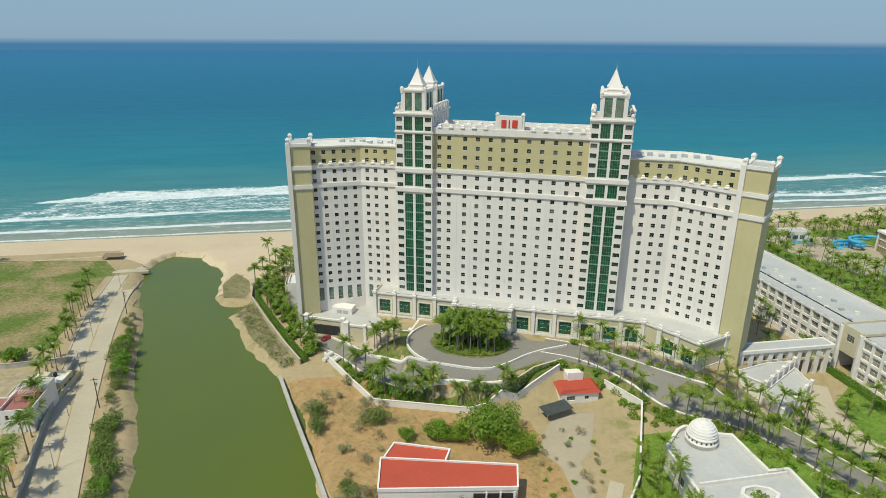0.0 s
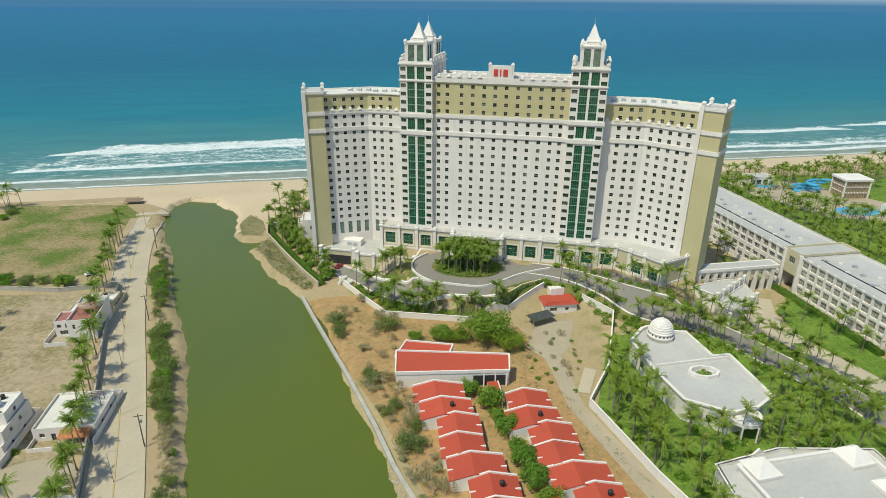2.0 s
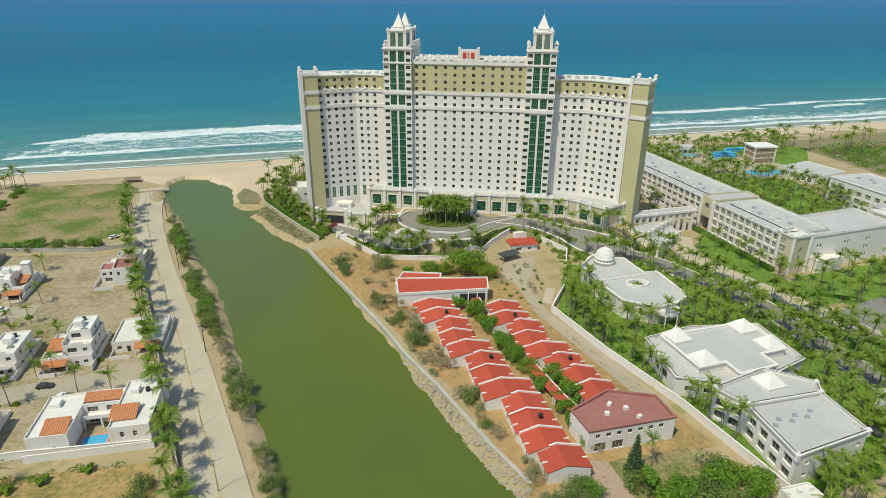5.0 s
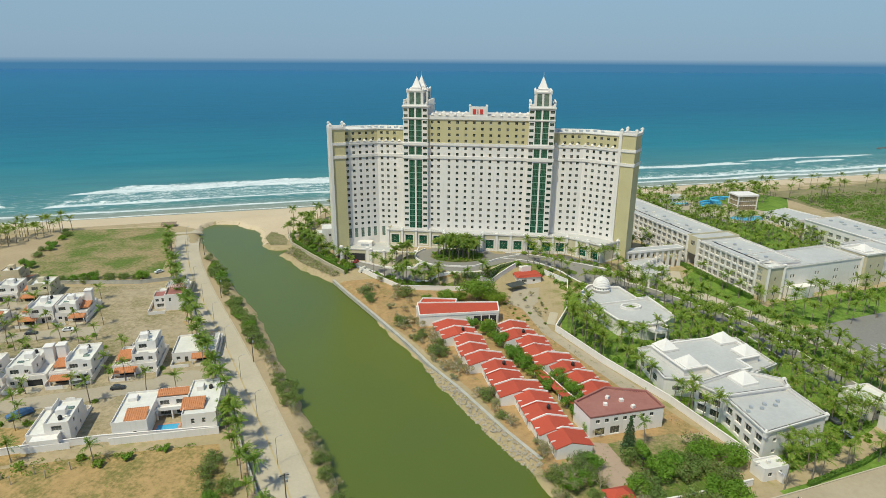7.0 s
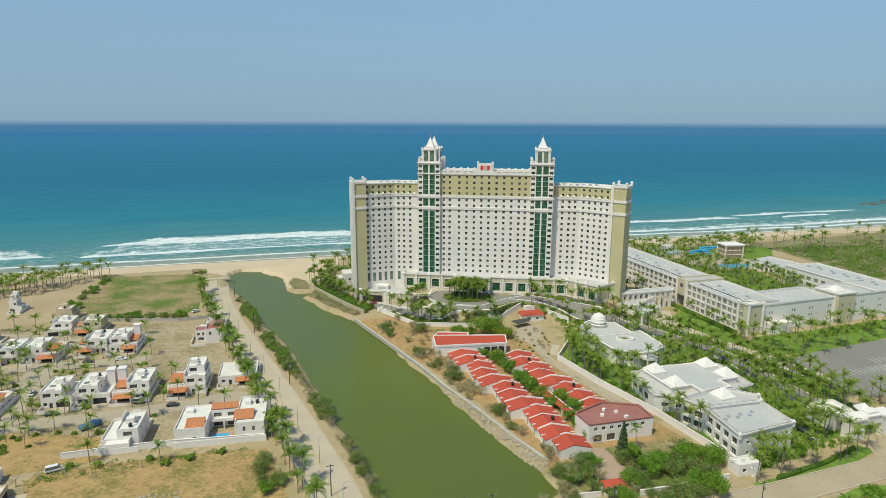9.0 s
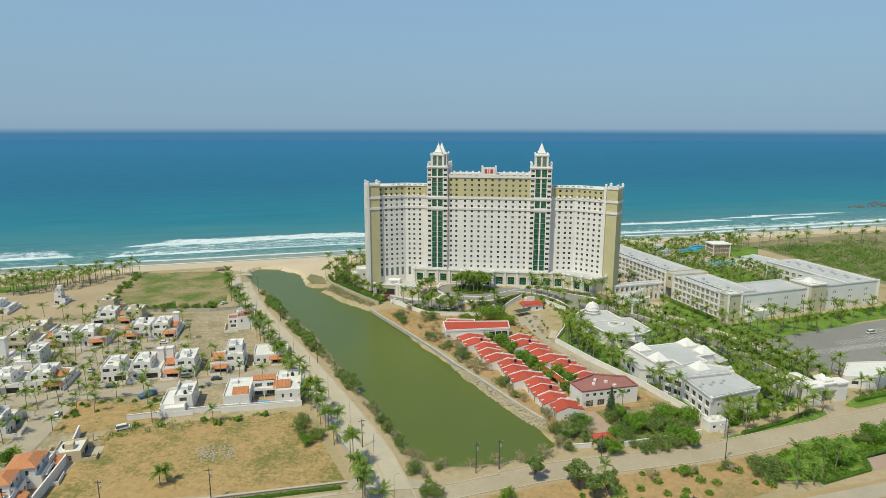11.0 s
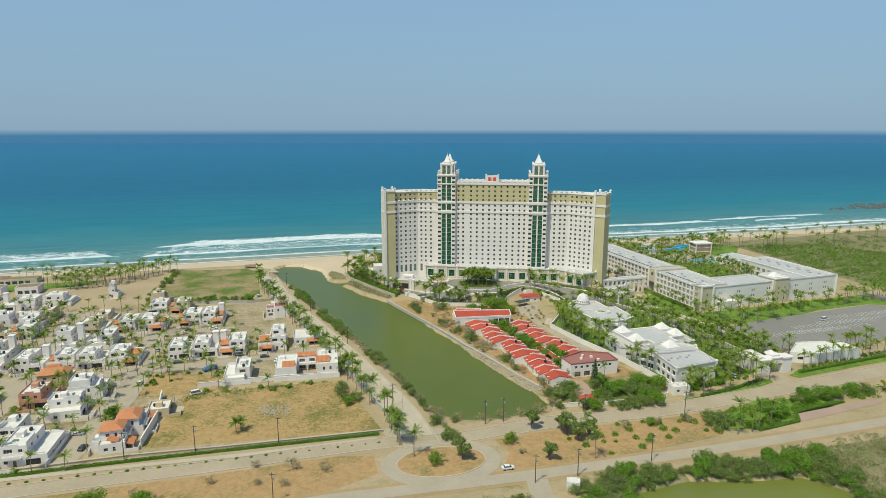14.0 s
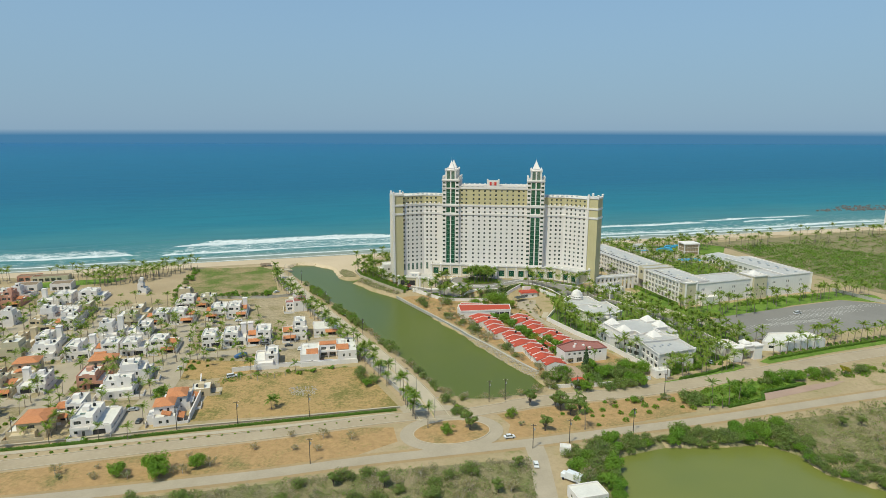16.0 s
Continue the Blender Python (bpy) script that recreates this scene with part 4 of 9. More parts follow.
def band(poly, z0, z1, out, edges=None, into=0.4):
    """A moulded course along a plan's edges, mitred at the corners."""
    n = len(poly)
    whole = edges is None or len(list(edges)) >= n
    edges = list(range(n)) if edges is None else list(edges)
    c = min(0.25, (z1 - z0) * 0.35)
    prof = [(-into, z0), (out * 0.55, z0), (out * 0.7, z0 + c), (out, z0 + c * 1.2), (out, z1), (-into, z1)]

    def normal(i):
        a, b = poly[i % n], poly[(i + 1) % n]
        L = math.hypot(b[0] - a[0], b[1] - a[1])
        return ((b[1] - a[1]) / L, -(b[0] - a[0]) / L)

    def ring(k, ns, push=0.0):
        if len(ns) == 2:
            mx, my = ns[0][0] + ns[1][0], ns[0][1] + ns[1][1]
            q = max(0.35, 1 + ns[0][0] * ns[1][0] + ns[0][1] * ns[1][1])
            mx, my = mx / q, my / q
        else:
            mx, my = ns[0]
        p = poly[k % n]
        tx, ty = -ns[0][1] * push, ns[0][0] * push
        return [(p[0] + mx * d + tx, p[1] + my * d + ty, z) for d, z in prof]
    g = Geo()
    runs = []
    for e in edges:
        if runs and runs[-1][-1] == e - 1:
            runs[-1].append(e)
        else:
            runs.append([e])
    for run in runs:
        if whole:
            rings = [ring(k, (normal(k - 1), normal(k))) for k in range(n)]
            g.rings(rings + rings[:1], caps=False)
        else:
            first, last = run[0], run[-1]
            rings = [ring(first, (normal(first),), -out * 0.8)] + [ring(k, (normal(k - 1), normal(k))) for k in run[1:]] + [ring(last + 1, (normal(last),), out * 0.8)]
            g.rings(rings)
    return g


CAP = Geo().bevel_box(-0.75, 0.75, -0.6, 0.6, 0.0, 0.55, 0.18).bevel_box(-0.55, 0.55, -0.42, 0.42, 0.5, 1.15, 0.25).data("merlon", [WHITE_TRIM])


def post_data(w, h, name="corner_post"):
    return Geo().box(-w / 2, w / 2, -w / 2, w / 2, 0, h).bevel_box(-w * 0.62, w * 0.62, -w * 0.62, w * 0.62, h, h + 0.45, 0.08).bevel_box(-w * 0.45, w * 0.45, -w * 0.45, w * 0.45, h + 0.45, h + 0.95, 0.3).data(name, [WHITE_TRIM])


def edge_points(a, b, n, ends=True):
    k = range(n) if ends else range(1, n - 1)
    return [(a[0] + (b[0] - a[0]) * i / (n - 1), a[1] + (b[1] - a[1]) * i / (n - 1)) for i in k]


# ---- the hotel ----
HX = 20.0  # the middle of the front
ROW = [73.0, 69.85, 66.7, 63.6, 59.8, 56.7] + [53.4 - 3.205 * k for k in range(12)]
COLS = [-3.6, -0.2, 5.3, 9.6, 13.9, 18.1, 22.3, 26.6, 30.9, 35.2, 39.5, 43.0]
BELTS = ((60.9, 62.5, 0.4), (54.1, 55.8, 0.4))
hotel = thing("hotel", "tall white and ochre resort hotel with twin spired towers", "hotel")


def mirrored(poly, flip):
    return [(2 * HX - x, y) for x, y in reversed(poly)] if flip else list(poly)


def centre():
    low = [(-6.2, 0), (46.2, 0), (46.2, 20), (-6.2, 20)]
    block(hotel, "main_facade", low, 7, 61.4, WHITE, {0: [(c + 6.2, z, "room") for c in COLS for z in ROW[4:]]}, None, 0, label="white rendered facade with rows of small windows")
    block(hotel, "upper_facade", low, 61.4, 75.0, OCHRE, {0: [(c + 6.2, z, "room") for c in COLS for z in ROW[:4]]}, ROOF_GREY, 0, label="ochre rendered upper storeys", solid_foot=False)
    for z0, z1, out in BELTS:
        part("belt_course", band(low, z0, z1, out, [0, 2]), WHITE_TRIM, hotel)
    part("cornice", band(low, 74.2, 76.6, 0.5, [0, 2]), WHITE_TRIM, hotel)
    rib = Geo().box(-0.16, 0.16, -0.05, 0.05, 0, 37.2).data("pilaster", [WHITE_TRIM])
    rib2 = Geo().box(-0.16, 0.16, -0.05, 0.05, 0, 5.1).data("pilaster", [WHITE_TRIM])
    for a, b in zip(COLS, COLS[1:]):
        part("pilaster", rib, None, hotel, m=pose((a + b) / 2, 0, 16.9))
        part("pilaster", rib2, None, hotel, m=pose((a + b) / 2, 0, 55.8))
    for y in (-0.2, 3.4):
        for x in np.linspace(-3.4, 43.4, 13):
            if abs(x - HX) > 4.6:
                part("merlon", CAP, None, hotel, m=pose(x + (1.4 if y > 0 else 0), y, 76.5 if y < 0 else 77.3))
    part("parapet", Geo().box(-6, 46, 2.6, 3.6, 75, 77.4), WHITE_TRIM, hotel)
    g = Geo().box(HX - 4.0, HX + 4.0, -0.3, 1.6, 75.4, 81.0)
    board = part("sign_board", g, WHITE_TRIM, hotel, "white sign board with red letters")
    p = post_data(1.0, 6.0)
    for x in (-4.2, 4.2):
        part("corner_post", p, None, hotel, m=pose(HX + x, 0.4, 75.2))
    # the sign's marks, as plain red bars
    for x0, x1 in ((-2.7, -1.1), (-0.35, 0.05), (0.85, 2.5)):
        part("red_bar", Geo().bevel_box(HX + x0, HX + x1, -0.48, -0.3, 77.3, 79.8, 0.05), SIGN_RED, board, "red painted metal bar")


def glazing(w, h, mat=GLASS_GREEN, floor=3.205):
    """A glazed strip facing -y from its lower left corner: panes, floor edges and bars."""
    g = Geo().face([(0, 0.1, 0), (w, 0.1, 0), (w, 0.1, h), (0, 0.1, h)], 1)
    n = max(1, round(h / floor))
    for k in range(n + 1):
        z = h * k / n
        g.box(0, w, 0.0, 0.1, max(0, z - 0.18), min(h, z + 0.18), 2)
        if k < n:
            g.box(0, w, 0.03, 0.1, z + h / n * 0.36, z + h / n * 0.36 + 0.09)
    for k in range(5):
        x = w * k / 4
        g.box(max(0, x - 0.05), min(w, x + 0.05), 0.02, 0.1, 0, h)
    return g.data("glazing", [GREEN_FRAME, mat, SPANDREL])


STRIPS = ((16.9, 53.6), (56.3, 60.7), (63.0, 74.3), (75.3, 80.0))
STRIP_DATA = [glazing(2.9, b - a) for a, b in STRIPS]
UPPER_GLASS = glazing(2.4, 5.9, GLASS_PALE, 5.9)
POST_S, POST_L = post_data(0.9, 1.5), post_data(0.9, 1.2)


def spire(parent, x, y, z):
    """A square pedestal with a bell-curved pyramid and a rod."""
    g = Geo().box(x - 2.35, x + 2.35, y - 2.35, y + 2.35, z, z + 1.25).bevel_box(x - 2.55, x + 2.55, y - 2.55, y + 2.55, z + 1.25, z + 1.6, 0.12)
    prof = [(2.3, 0.1), (2.05, 0.5), (1.62, 1.5), (1.1, 2.8), (0.55, 4.2), (0.08, 5.4)]
    g.rings([[(x + sx * r, y + sy * r, z + 1.45 + h) for sx, sy in ((-1, -1), (1, -1), (1, 1), (-1, 1))] for r, h in prof])
    sp = part("spire", g, WHITE_TRIM, parent, "white curved pyramid spire")
    part("rod", Geo().tube([(x, y, z + 6.3), (x, y, z + 9.2)], [0.09, 0.04], 6), METAL, sp)


def tower(cx):
    w = 6.35
    poly = [(cx - w, -2), (cx + w, -2), (cx + w, 22), (cx - w, 22)]
    rows = [79.0, 76.1] + ROW
    side = [(s, z, "room") for s in (3.5, 20.5) for z in rows if z > 18]
    g_holes = {0: [(w + s * 5.0, z, "tower") for s in (-1, 1) for z in rows], 1: side, 3: [(24 - s, z, k) for s, z, k in side]}
    g, n = Geo(), 4
    FOOTPRINTS.append(poly)
    put = []
    for i in range(n):
        a, b = poly[i], poly[(i + 1) % n]
        L = math.hypot(b[0] - a[0], b[1] - a[1])
        dx, dy = (b[0] - a[0]) / L, (b[1] - a[1]) / L
        mine = []
        for u, z, kind in g_holes.get(i, ()):
            ww, hh, data = WIN[kind]
            mine.append((u - ww / 2, u + ww / 2, z - hh / 2, z + hh / 2))
            put.append((data, pose(a[0] + dx * u - dy * 0.18, a[1] + dy * u + dx * 0.18, z, 0, 0, math.degrees(math.atan2(dy, dx)))))
        if i == 0:
            for z0, z1 in STRIPS:
                mine += [(w - 3.35, w - 0.45, z0, z1), (w + 0.45, w + 3.35, z0, z1)]
        pierced(g, a, b, 7, 81.0, mine, 0.35)
    t = part("tower", g, WHITE, hotel, "white tower with two green glazed strips")
    for data, mm in put:
        part("window", data, None, t, m=mm)
    for (z0, z1), data in zip(STRIPS, STRIP_DATA):
        for u in (-3.35, 0.45):
            part("glazing", data, None, t, "green glazed strip", m=pose(cx + u, -1.85, z0))
    part("terrace", Geo().face([(*p, 80.95) for p in poly]), ROOF_GREY, t)
    for z0, z1, out in (*BELTS, (74.4, 75.1, 0.35), (80.4, 81.2, 0.5)):
        part("belt_course", band(poly, z0, z1, out), WHITE_TRIM, t)
    for x in (-w + 0.5, w - 0.5):
        for y in (-1.6, 6.5, 12.0, 18.0, 21.6):
            part("corner_post", POST_S if y > -1 else POST_L, None, t, m=pose(cx + x, y, 81.0))
    part("parapet", Geo().box(cx - w, cx - w + 0.3, -1.7, 22, 81.0, 82.0).box(cx + w - 0.3, cx + w, -1.7, 22, 81.0, 82.0).box(cx - w, cx - 4.2, -2, -1.7, 81.0, 82.2).box(cx + 4.2, cx + w, -2, -1.7, 81.0, 82.2), WHITE_TRIM, t)
    fin = Geo().box(-0.3, 0.3, -0.4, 0.4, 75.2, 83.4).bevel_box(-0.45, 0.45, -0.55, 0.55, 83.4, 84.0, 0.15).data("fin", [WHITE_TRIM])
    for x in (-w - 0.05, w + 0.05):
        for y in (2.2, 4.8, 7.4, 10.0, 12.6, 15.2, 17.8):
            part("fin", fin, None, t, m=pose(cx + x, y, 0))
    for y0, y1 in ((-1.9, 7.6), (12.4, 21.9)):
        up = [(cx - 4.2, y0), (cx + 4.2, y0), (cx + 4.2, y1), (cx - 4.2, y1)]
        g = Geo()
        for i in range(4):
            a, b = up[i], up[(i + 1) % 4]
            L = math.hypot(b[0] - a[0], b[1] - a[1])
            pierced(g, a, b, 80.9, 88.8, [(L / 2 - 2.9, L / 2 - 0.5, 81.8, 87.7), (L / 2 + 0.5, L / 2 + 2.9, 81.8, 87.7)], 0.3)
            dx, dy = (b[0] - a[0]) / L, (b[1] - a[1]) / L
            for u in (L / 2 - 2.9, L / 2 + 0.5):
                part("glazing", UPPER_GLASS, None, t, m=pose(a[0] + dx * u - dy * 0.15, a[1] + dy * u + dx * 0.15, 81.8, 0, 0, math.degrees(math.atan2(dy, dx))))
        g.face([(*p, 88.8) for p in up])
        part("lantern", g, WHITE, t, "white glazed lantern storey")
        part("belt_course", band(up, 88.0, 88.7, 0.25), WHITE_TRIM, t)
        for x, y in up:
            part("corner_post", POST_L, None, t, m=pose(x * 0.94 + cx * 0.06, y * 0.94 + 0.06 * (y0 + y1) / 2, 87.6))
        spire(t, cx, (y0 + y1) / 2 + 0.6, 88.6)


def wing(flip):
    """A bent wing and its end tower; the plan is that of the western one."""
    poly = mirrored([(-50.0, -6.5), (-33.5, 3.0), (-18.4, 3.0), (-18.4, 19), (-37, 19), (-57.5, 7.5)], flip)
    edges = (3, 4) if flip else (0, 1)
    L0 = math.hypot(16.5, 9.5)
    seg = {0: [2.6 + 3.52 * k for k in range(5)], 1: [2.4, 5.6, 9.4]}
    # after mirroring, the plan runs the other way round
    order = {3: [15.1 - u for u in reversed(seg[1])], 4: [L0 - u for u in reversed(seg[0])]} if flip else seg
    low = {e: [(u, z, "room") for u in us for z in ROW[4:]] + ([(u, 13.1, "tall") for u in us] if not flip else []) for e, us in order.items()}
    w = block(hotel, "wing_facade", poly, 4, 61.4, WHITE, low, None, 0, label="white rendered bent wing with rows of small windows")
    block(hotel, "wing_upper_facade", poly, 61.4, 68.4, OCHRE, {e: [(u, z, "room") for u in us for z in ROW[2:4]] for e, us in order.items()}, ROOF_WHITE, 0, solid_foot=False)
    for z0, z1, out in BELTS:
        part("belt_course", band(poly, z0, z1, out, edges), WHITE_TRIM, w)
    part("cornice", band(poly, 68.3, 69.0, 0.4), WHITE_TRIM, w)
    rib = Geo().box(-0.14, 0.14, -0.05, 0.05, 0, 37.2).data("pilaster", [WHITE_TRIM])
    for e in edges:
        a, b = poly[e], poly[(e + 1) % 6]
        L = math.hypot(b[0] - a[0], b[1] - a[1])
        ang = math.degrees(math.atan2(b[1] - a[1], b[0] - a[0]))
        for u in [(p + q) / 2 for p, q in zip(order[e], order[e][1:])]:
            part("pilaster", rib, None, w, m=pose(a[0] + (b[0] - a[0]) * u / L, a[1] + (b[1] - a[1]) * u / L, 16.9, 0, 0, ang))
        for u in np.arange(1.2, L - 0.5, 3.6):
            part("merlon", CAP, None, w, m=pose(a[0] + (b[0] - a[0]) * u / L, a[1] + (b[1] - a[1]) * u / L, 62.4, 0, 0, ang))
    for k in range(7):
        part("roof_unit", Geo().bevel_box(-44 + k * 3.6, -42.2 + k * 3.6, 9.0 + (k % 3), 10.4 + (k % 3), 68.4, 69.3 + 0.2 * (k % 2), 0.1), METAL, w, m=Matrix.Diagonal((-1, 1, 1, 1)) @ Matrix.Translation((-2 * HX, 0, 0)) if flip else None)
    end = mirrored([(-54.6, -10.6), (-47.9, -7.2), (-52.2, 3.0), (-59.0, -0.4)], flip)
    if flip:
        end = [(x + 2.2, y) for x, y in end]
    FOOTPRINTS.append(end)
    t = part("end_tower", Geo().prism(end, 2, 69.8), OCHRE, hotel, "ochre end tower with white corner piers")
    part("roof", Geo().face([(*p, 69.85) for p in end]), ROOF_GREY, t)
    for z0, z1, out in (*BELTS, (69.0, 70.3, 0.4)):
        part("belt_course", band(end, z0, z1, out), WHITE_TRIM, t)
    cx, cy = sum(p[0] for p in end) / 4, sum(p[1] for p in end) / 4
    pier = Geo().box(-0.75, 0.75, -0.75, 0.75, 2, 70.4).data("pier", [WHITE_TRIM])
    top = post_data(1.2, 1.2)
    ang = -27 if flip else 27
    for k, (x, y) in enumerate(end):
        px, py = x * 0.95 + cx * 0.05, y * 0.95 + cy * 0.05
        part("corner_post", top, None, t, m=pose(px, py, 70.2, 0, 0, ang))
        outer = k in ((1, 2) if flip else (0, 3))
        if outer:
            part("pier", pier, None, t, m=pose(x * 0.985 + cx * 0.015, y * 0.985 + cy * 0.015, 0, 0, 0, ang))
    mid = ((end[1][0] + end[2][0]) / 2, (end[1][1] + end[2][1]) / 2) if flip else ((end[0][0] + end[3][0]) / 2, (end[0][1] + end[3][1]) / 2)
    part("pier", pier, None, t, m=pose(mid[0] * 0.985 + cx * 0.015, mid[1] * 0.985 + cy * 0.015, 0, 0, 0, ang))


def podium():
    poly = [(-27, -4.5), (4, -4.5), (4, -8), (24, -8), (24, -5.5), (68, -5.5), (73, -9), (78, -12.5), (84, -17.5), (93, -9), (95, 4), (60, 14), (-27, 12)]
    top = 16.4
    holes = {0: [(4 + 7.6 * k, 11.2, "lobby") for k in range(4)], 2: [(4.5, 10.6, "lobby"), (10, 10.6, "lobby"), (15.5, 10.6, "lobby")],
             4: [(4 + 7.3 * k, 10.6, "lobby") for k in range(6)], 6: [(3.0, 10.6, "lobby")], 7: [(3.9, 10.4, "lobby")]}
    p = block(hotel, "podium", poly, 2, top - 0.6, BEIGE, holes, ROOF_GREY, 0.6, label="beige podium with large framed windows", deep=0.4)
    part("cornice", band(poly, top - 0.9, top, 0.4, range(10)), WHITE_TRIM, p)
    part("base_course", band(poly, 6.6, 7.6, 0.25, range(10)), WHITE_TRIM, p)
    pil = Geo().box(-0.6, 0.6, -0.55, 0.2, 3, 16.0).bevel_box(-0.85, 0.85, -0.8, 0.4, 16.0, 16.9, 0.2).bevel_box(-0.55, 0.55, -0.5, 0.3, 16.9, 17.6, 0.25).data("pillar", [WHITE_TRIM])
    trim = Geo()
    for z0, z1, x0, x1 in ((2.5, 2.9, -2.7, 2.7), (-2.9, -2.5, -2.7, 2.7), (-2.5, 2.5, -2.7, -2.3), (-2.5, 2.5, 2.3, 2.7)):
        trim.box(x0, x1, -0.1, 0.05, z0, z1)
    trim = trim.data("window_surround", [WHITE_TRIM])
    for e in range(9):
        a, b = poly[e], poly[e + 1]
        L = math.hypot(b[0] - a[0], b[1] - a[1])
        ang = math.degrees(math.atan2(b[1] - a[1], b[0] - a[0]))
        us = [0.2] + [(p_[0] + q_[0]) / 2 for p_, q_ in zip(holes.get(e, ()), holes.get(e, ())[1:])] + [L - 0.2]
        for u in us:
            part("pillar", pil, None, p, m=pose(a[0] + (b[0] - a[0]) * u / L, a[1] + (b[1] - a[1]) * u / L, 0, 0, 0, ang))
        for u, z, _ in holes.get(e, ()):
            part("window_surround", trim, None, p, m=pose(a[0] + (b[0] - a[0]) * u / L, a[1] + (b[1] - a[1]) * u / L, z, 0, 0, ang))
    # lower western block with the garage
    low = [(-51, -12.5), (-36.5, -12.5), (-34, -15), (-10, -14.5), (-10, -4.7), (-27.2, -4.7), (-27.2, 6), (-51, 2)]
    q = block(hotel, "garage_block", low, -0.5, 6.2, BEIGE, {2: [(20, 3.2, "wide")]}, ROOF_GREY, 0.8, label="low beige garage block")
    # the wall is whole here; a dark slab paints the entrance's shade
    part("garage_opening", Geo().box(-49.5, -38.0, -12.62, -12.52, 0.6, 4.4), DARK, q, "dark garage entrance")
    part("cornice", band(low, 6.2, 7.1, 0.3, range(4)), WHITE_TRIM, q)
    for x, y in low[:4]:
        part("pillar", Geo().box(x - 0.7, x + 0.7, y - 0.7, y + 0.7, -1, 7.4).bevel_box(x - 0.9, x + 0.9, y - 0.9, y + 0.9, 7.4, 8.2, 0.25), WHITE_TRIM, q)
    for x in (-27, -20.5, -14.5):
        part("pillar", Geo().box(x - 0.5, x + 0.5, -15.6, -14.6, -1, 7.2).bevel_box(x - 0.7, x + 0.7, -15.8, -14.4, 7.2, 7.8, 0.2), WHITE_TRIM, q)
    part("plant_room", Geo().bevel_box(-44, -36, -5.5, -1, 5.4, 8.6, 0.15).box(-42, -40, -5.6, -5.5, 6, 7.6, 1).box(-39.5, -37.5, -5.6, -5.5, 6, 7.6, 1), [WHITE, METAL], q, "white plant room on the roof")
    # terraced western side pavilion
    side = [(-66, 2), (-58, 5), (-62, 15), (-70, 12)]
    block(hotel, "side_pavilion", side, -1, 12, WHITE, {0: [(4, 9, "room")]}, ROOF_WHITE, 0.8)
    side = [(-72, 10), (-64, 13), (-68, 22), (-76, 19)]
    block(hotel, "side_pavilion", side, -1, 7, BEIGE, {}, ROOF_WHITE, 0.8)


centre()
tower(HX - 32.05)
tower(HX + 32.05)
wing(False)
wing(True)
podium()


# ---- the resort's annexe: long wings round a garden court ----
def line_at(a, way, u, side=0.0):
    """A point u along a way from a, and side metres to its right."""
    return (a[0] + way[0] * u + way[1] * side, a[1] + way[1] * u - way[0] * side)


def long_block(parent, a, way, L, deep, z1, bays, mat=WHITE, roof=ROOF_GREY, rows=(3.4, 6.9, 10.4, 13.2), kind="suite", label="", parapet=0.8, back=True):
    """A straight wing: its front runs from a along way, its body lies to the left of the way."""
    poly = [a, line_at(a, way, L), line_at(a, way, L, -deep), line_at(a, way, 0, -deep)]
    us = [L * (k + 0.5) / bays for k in range(bays)]
    holes = {0: [(u, z, kind) for u in us for z in rows]}
    if back:
        holes[2] = [(u, z, kind) for u in us for z in rows]
    return poly, us, block(parent, "wing", poly, -0.5, z1, mat, holes, roof, parapet, label=label, deep=0.5)


annexe = thing("hotel_annexe", "long low white annexe with grey roofs and pilastered windows", "hotel annexe")
DOWN = (0.4019, -0.9157)   # from the sea inland
CORNER = (154.6, -40.3)
A0 = line_at(CORNER, DOWN, -148)
POSTS = Geo().box(-0.3, 0.3, -0.35, 0.1, -0.5, 14.6).bevel_box(-0.45, 0.45, -0.5, 0.2, 14.6, 15.5, 0.15).data("pilaster", [WHITE_TRIM])
# the wings' outer fronts look to the right of these ways when the body lies on the left
for start, end, bays, rows in ((0, 92, 20, (3.4, 6.9, 10.4, 13.2)), (101, 141, 10, (2.3, 5.9, 9.5, 12.9))):
    pa = line_at(A0, DOWN, start)
    # front to the west: the way must have the body on its left
    poly, us, body = long_block(annexe, pa, DOWN, end - start, 24, 14.6, bays, rows=rows, label="white wing with pilasters and framed windows")
    for k in range(bays + 1):
        u = (end - start) * k / bays
        x, y = line_at(pa, DOWN, u)
        part("pilaster", POSTS, None, body, m=pose(x, y, 0, 0, 0, math.degrees(math.atan2(DOWN[1], DOWN[0]))))
    for z in (4.1, 7.7, 11.3):
        part("floor_band", band(poly, z - 0.15, z + 0.15, 0.12, [0, 2]), WHITE_TRIM, body)
    part("cornice", band(poly, 14.5, 15.4, 0.35), WHITE_TRIM, body)
    for k in range(int((end - start) / 3.5)):
        x, y = line_at(pa, DOWN, 3 + 3.5 * k, -7 - 3 * (k % 3))
        part("roof_unit", Geo().bevel_box(x - 0.8, x + 0.8, y - 0.5, y + 0.5, 14.6, 15.1 + 0.25 * (k % 3), 0.1), ROOF_WHITE if k % 2 else METAL, body)
    part("roof_seam", Geo().prism([line_at(pa, DOWN, 2, -6.2), line_at(pa, DOWN, end - start - 2, -6.2), line_at(pa, DOWN, end - start - 2, -6.5), line_at(pa, DOWN, 2, -6.5)], 14.6, 14.9), BLACK, body, "dark cable tray")
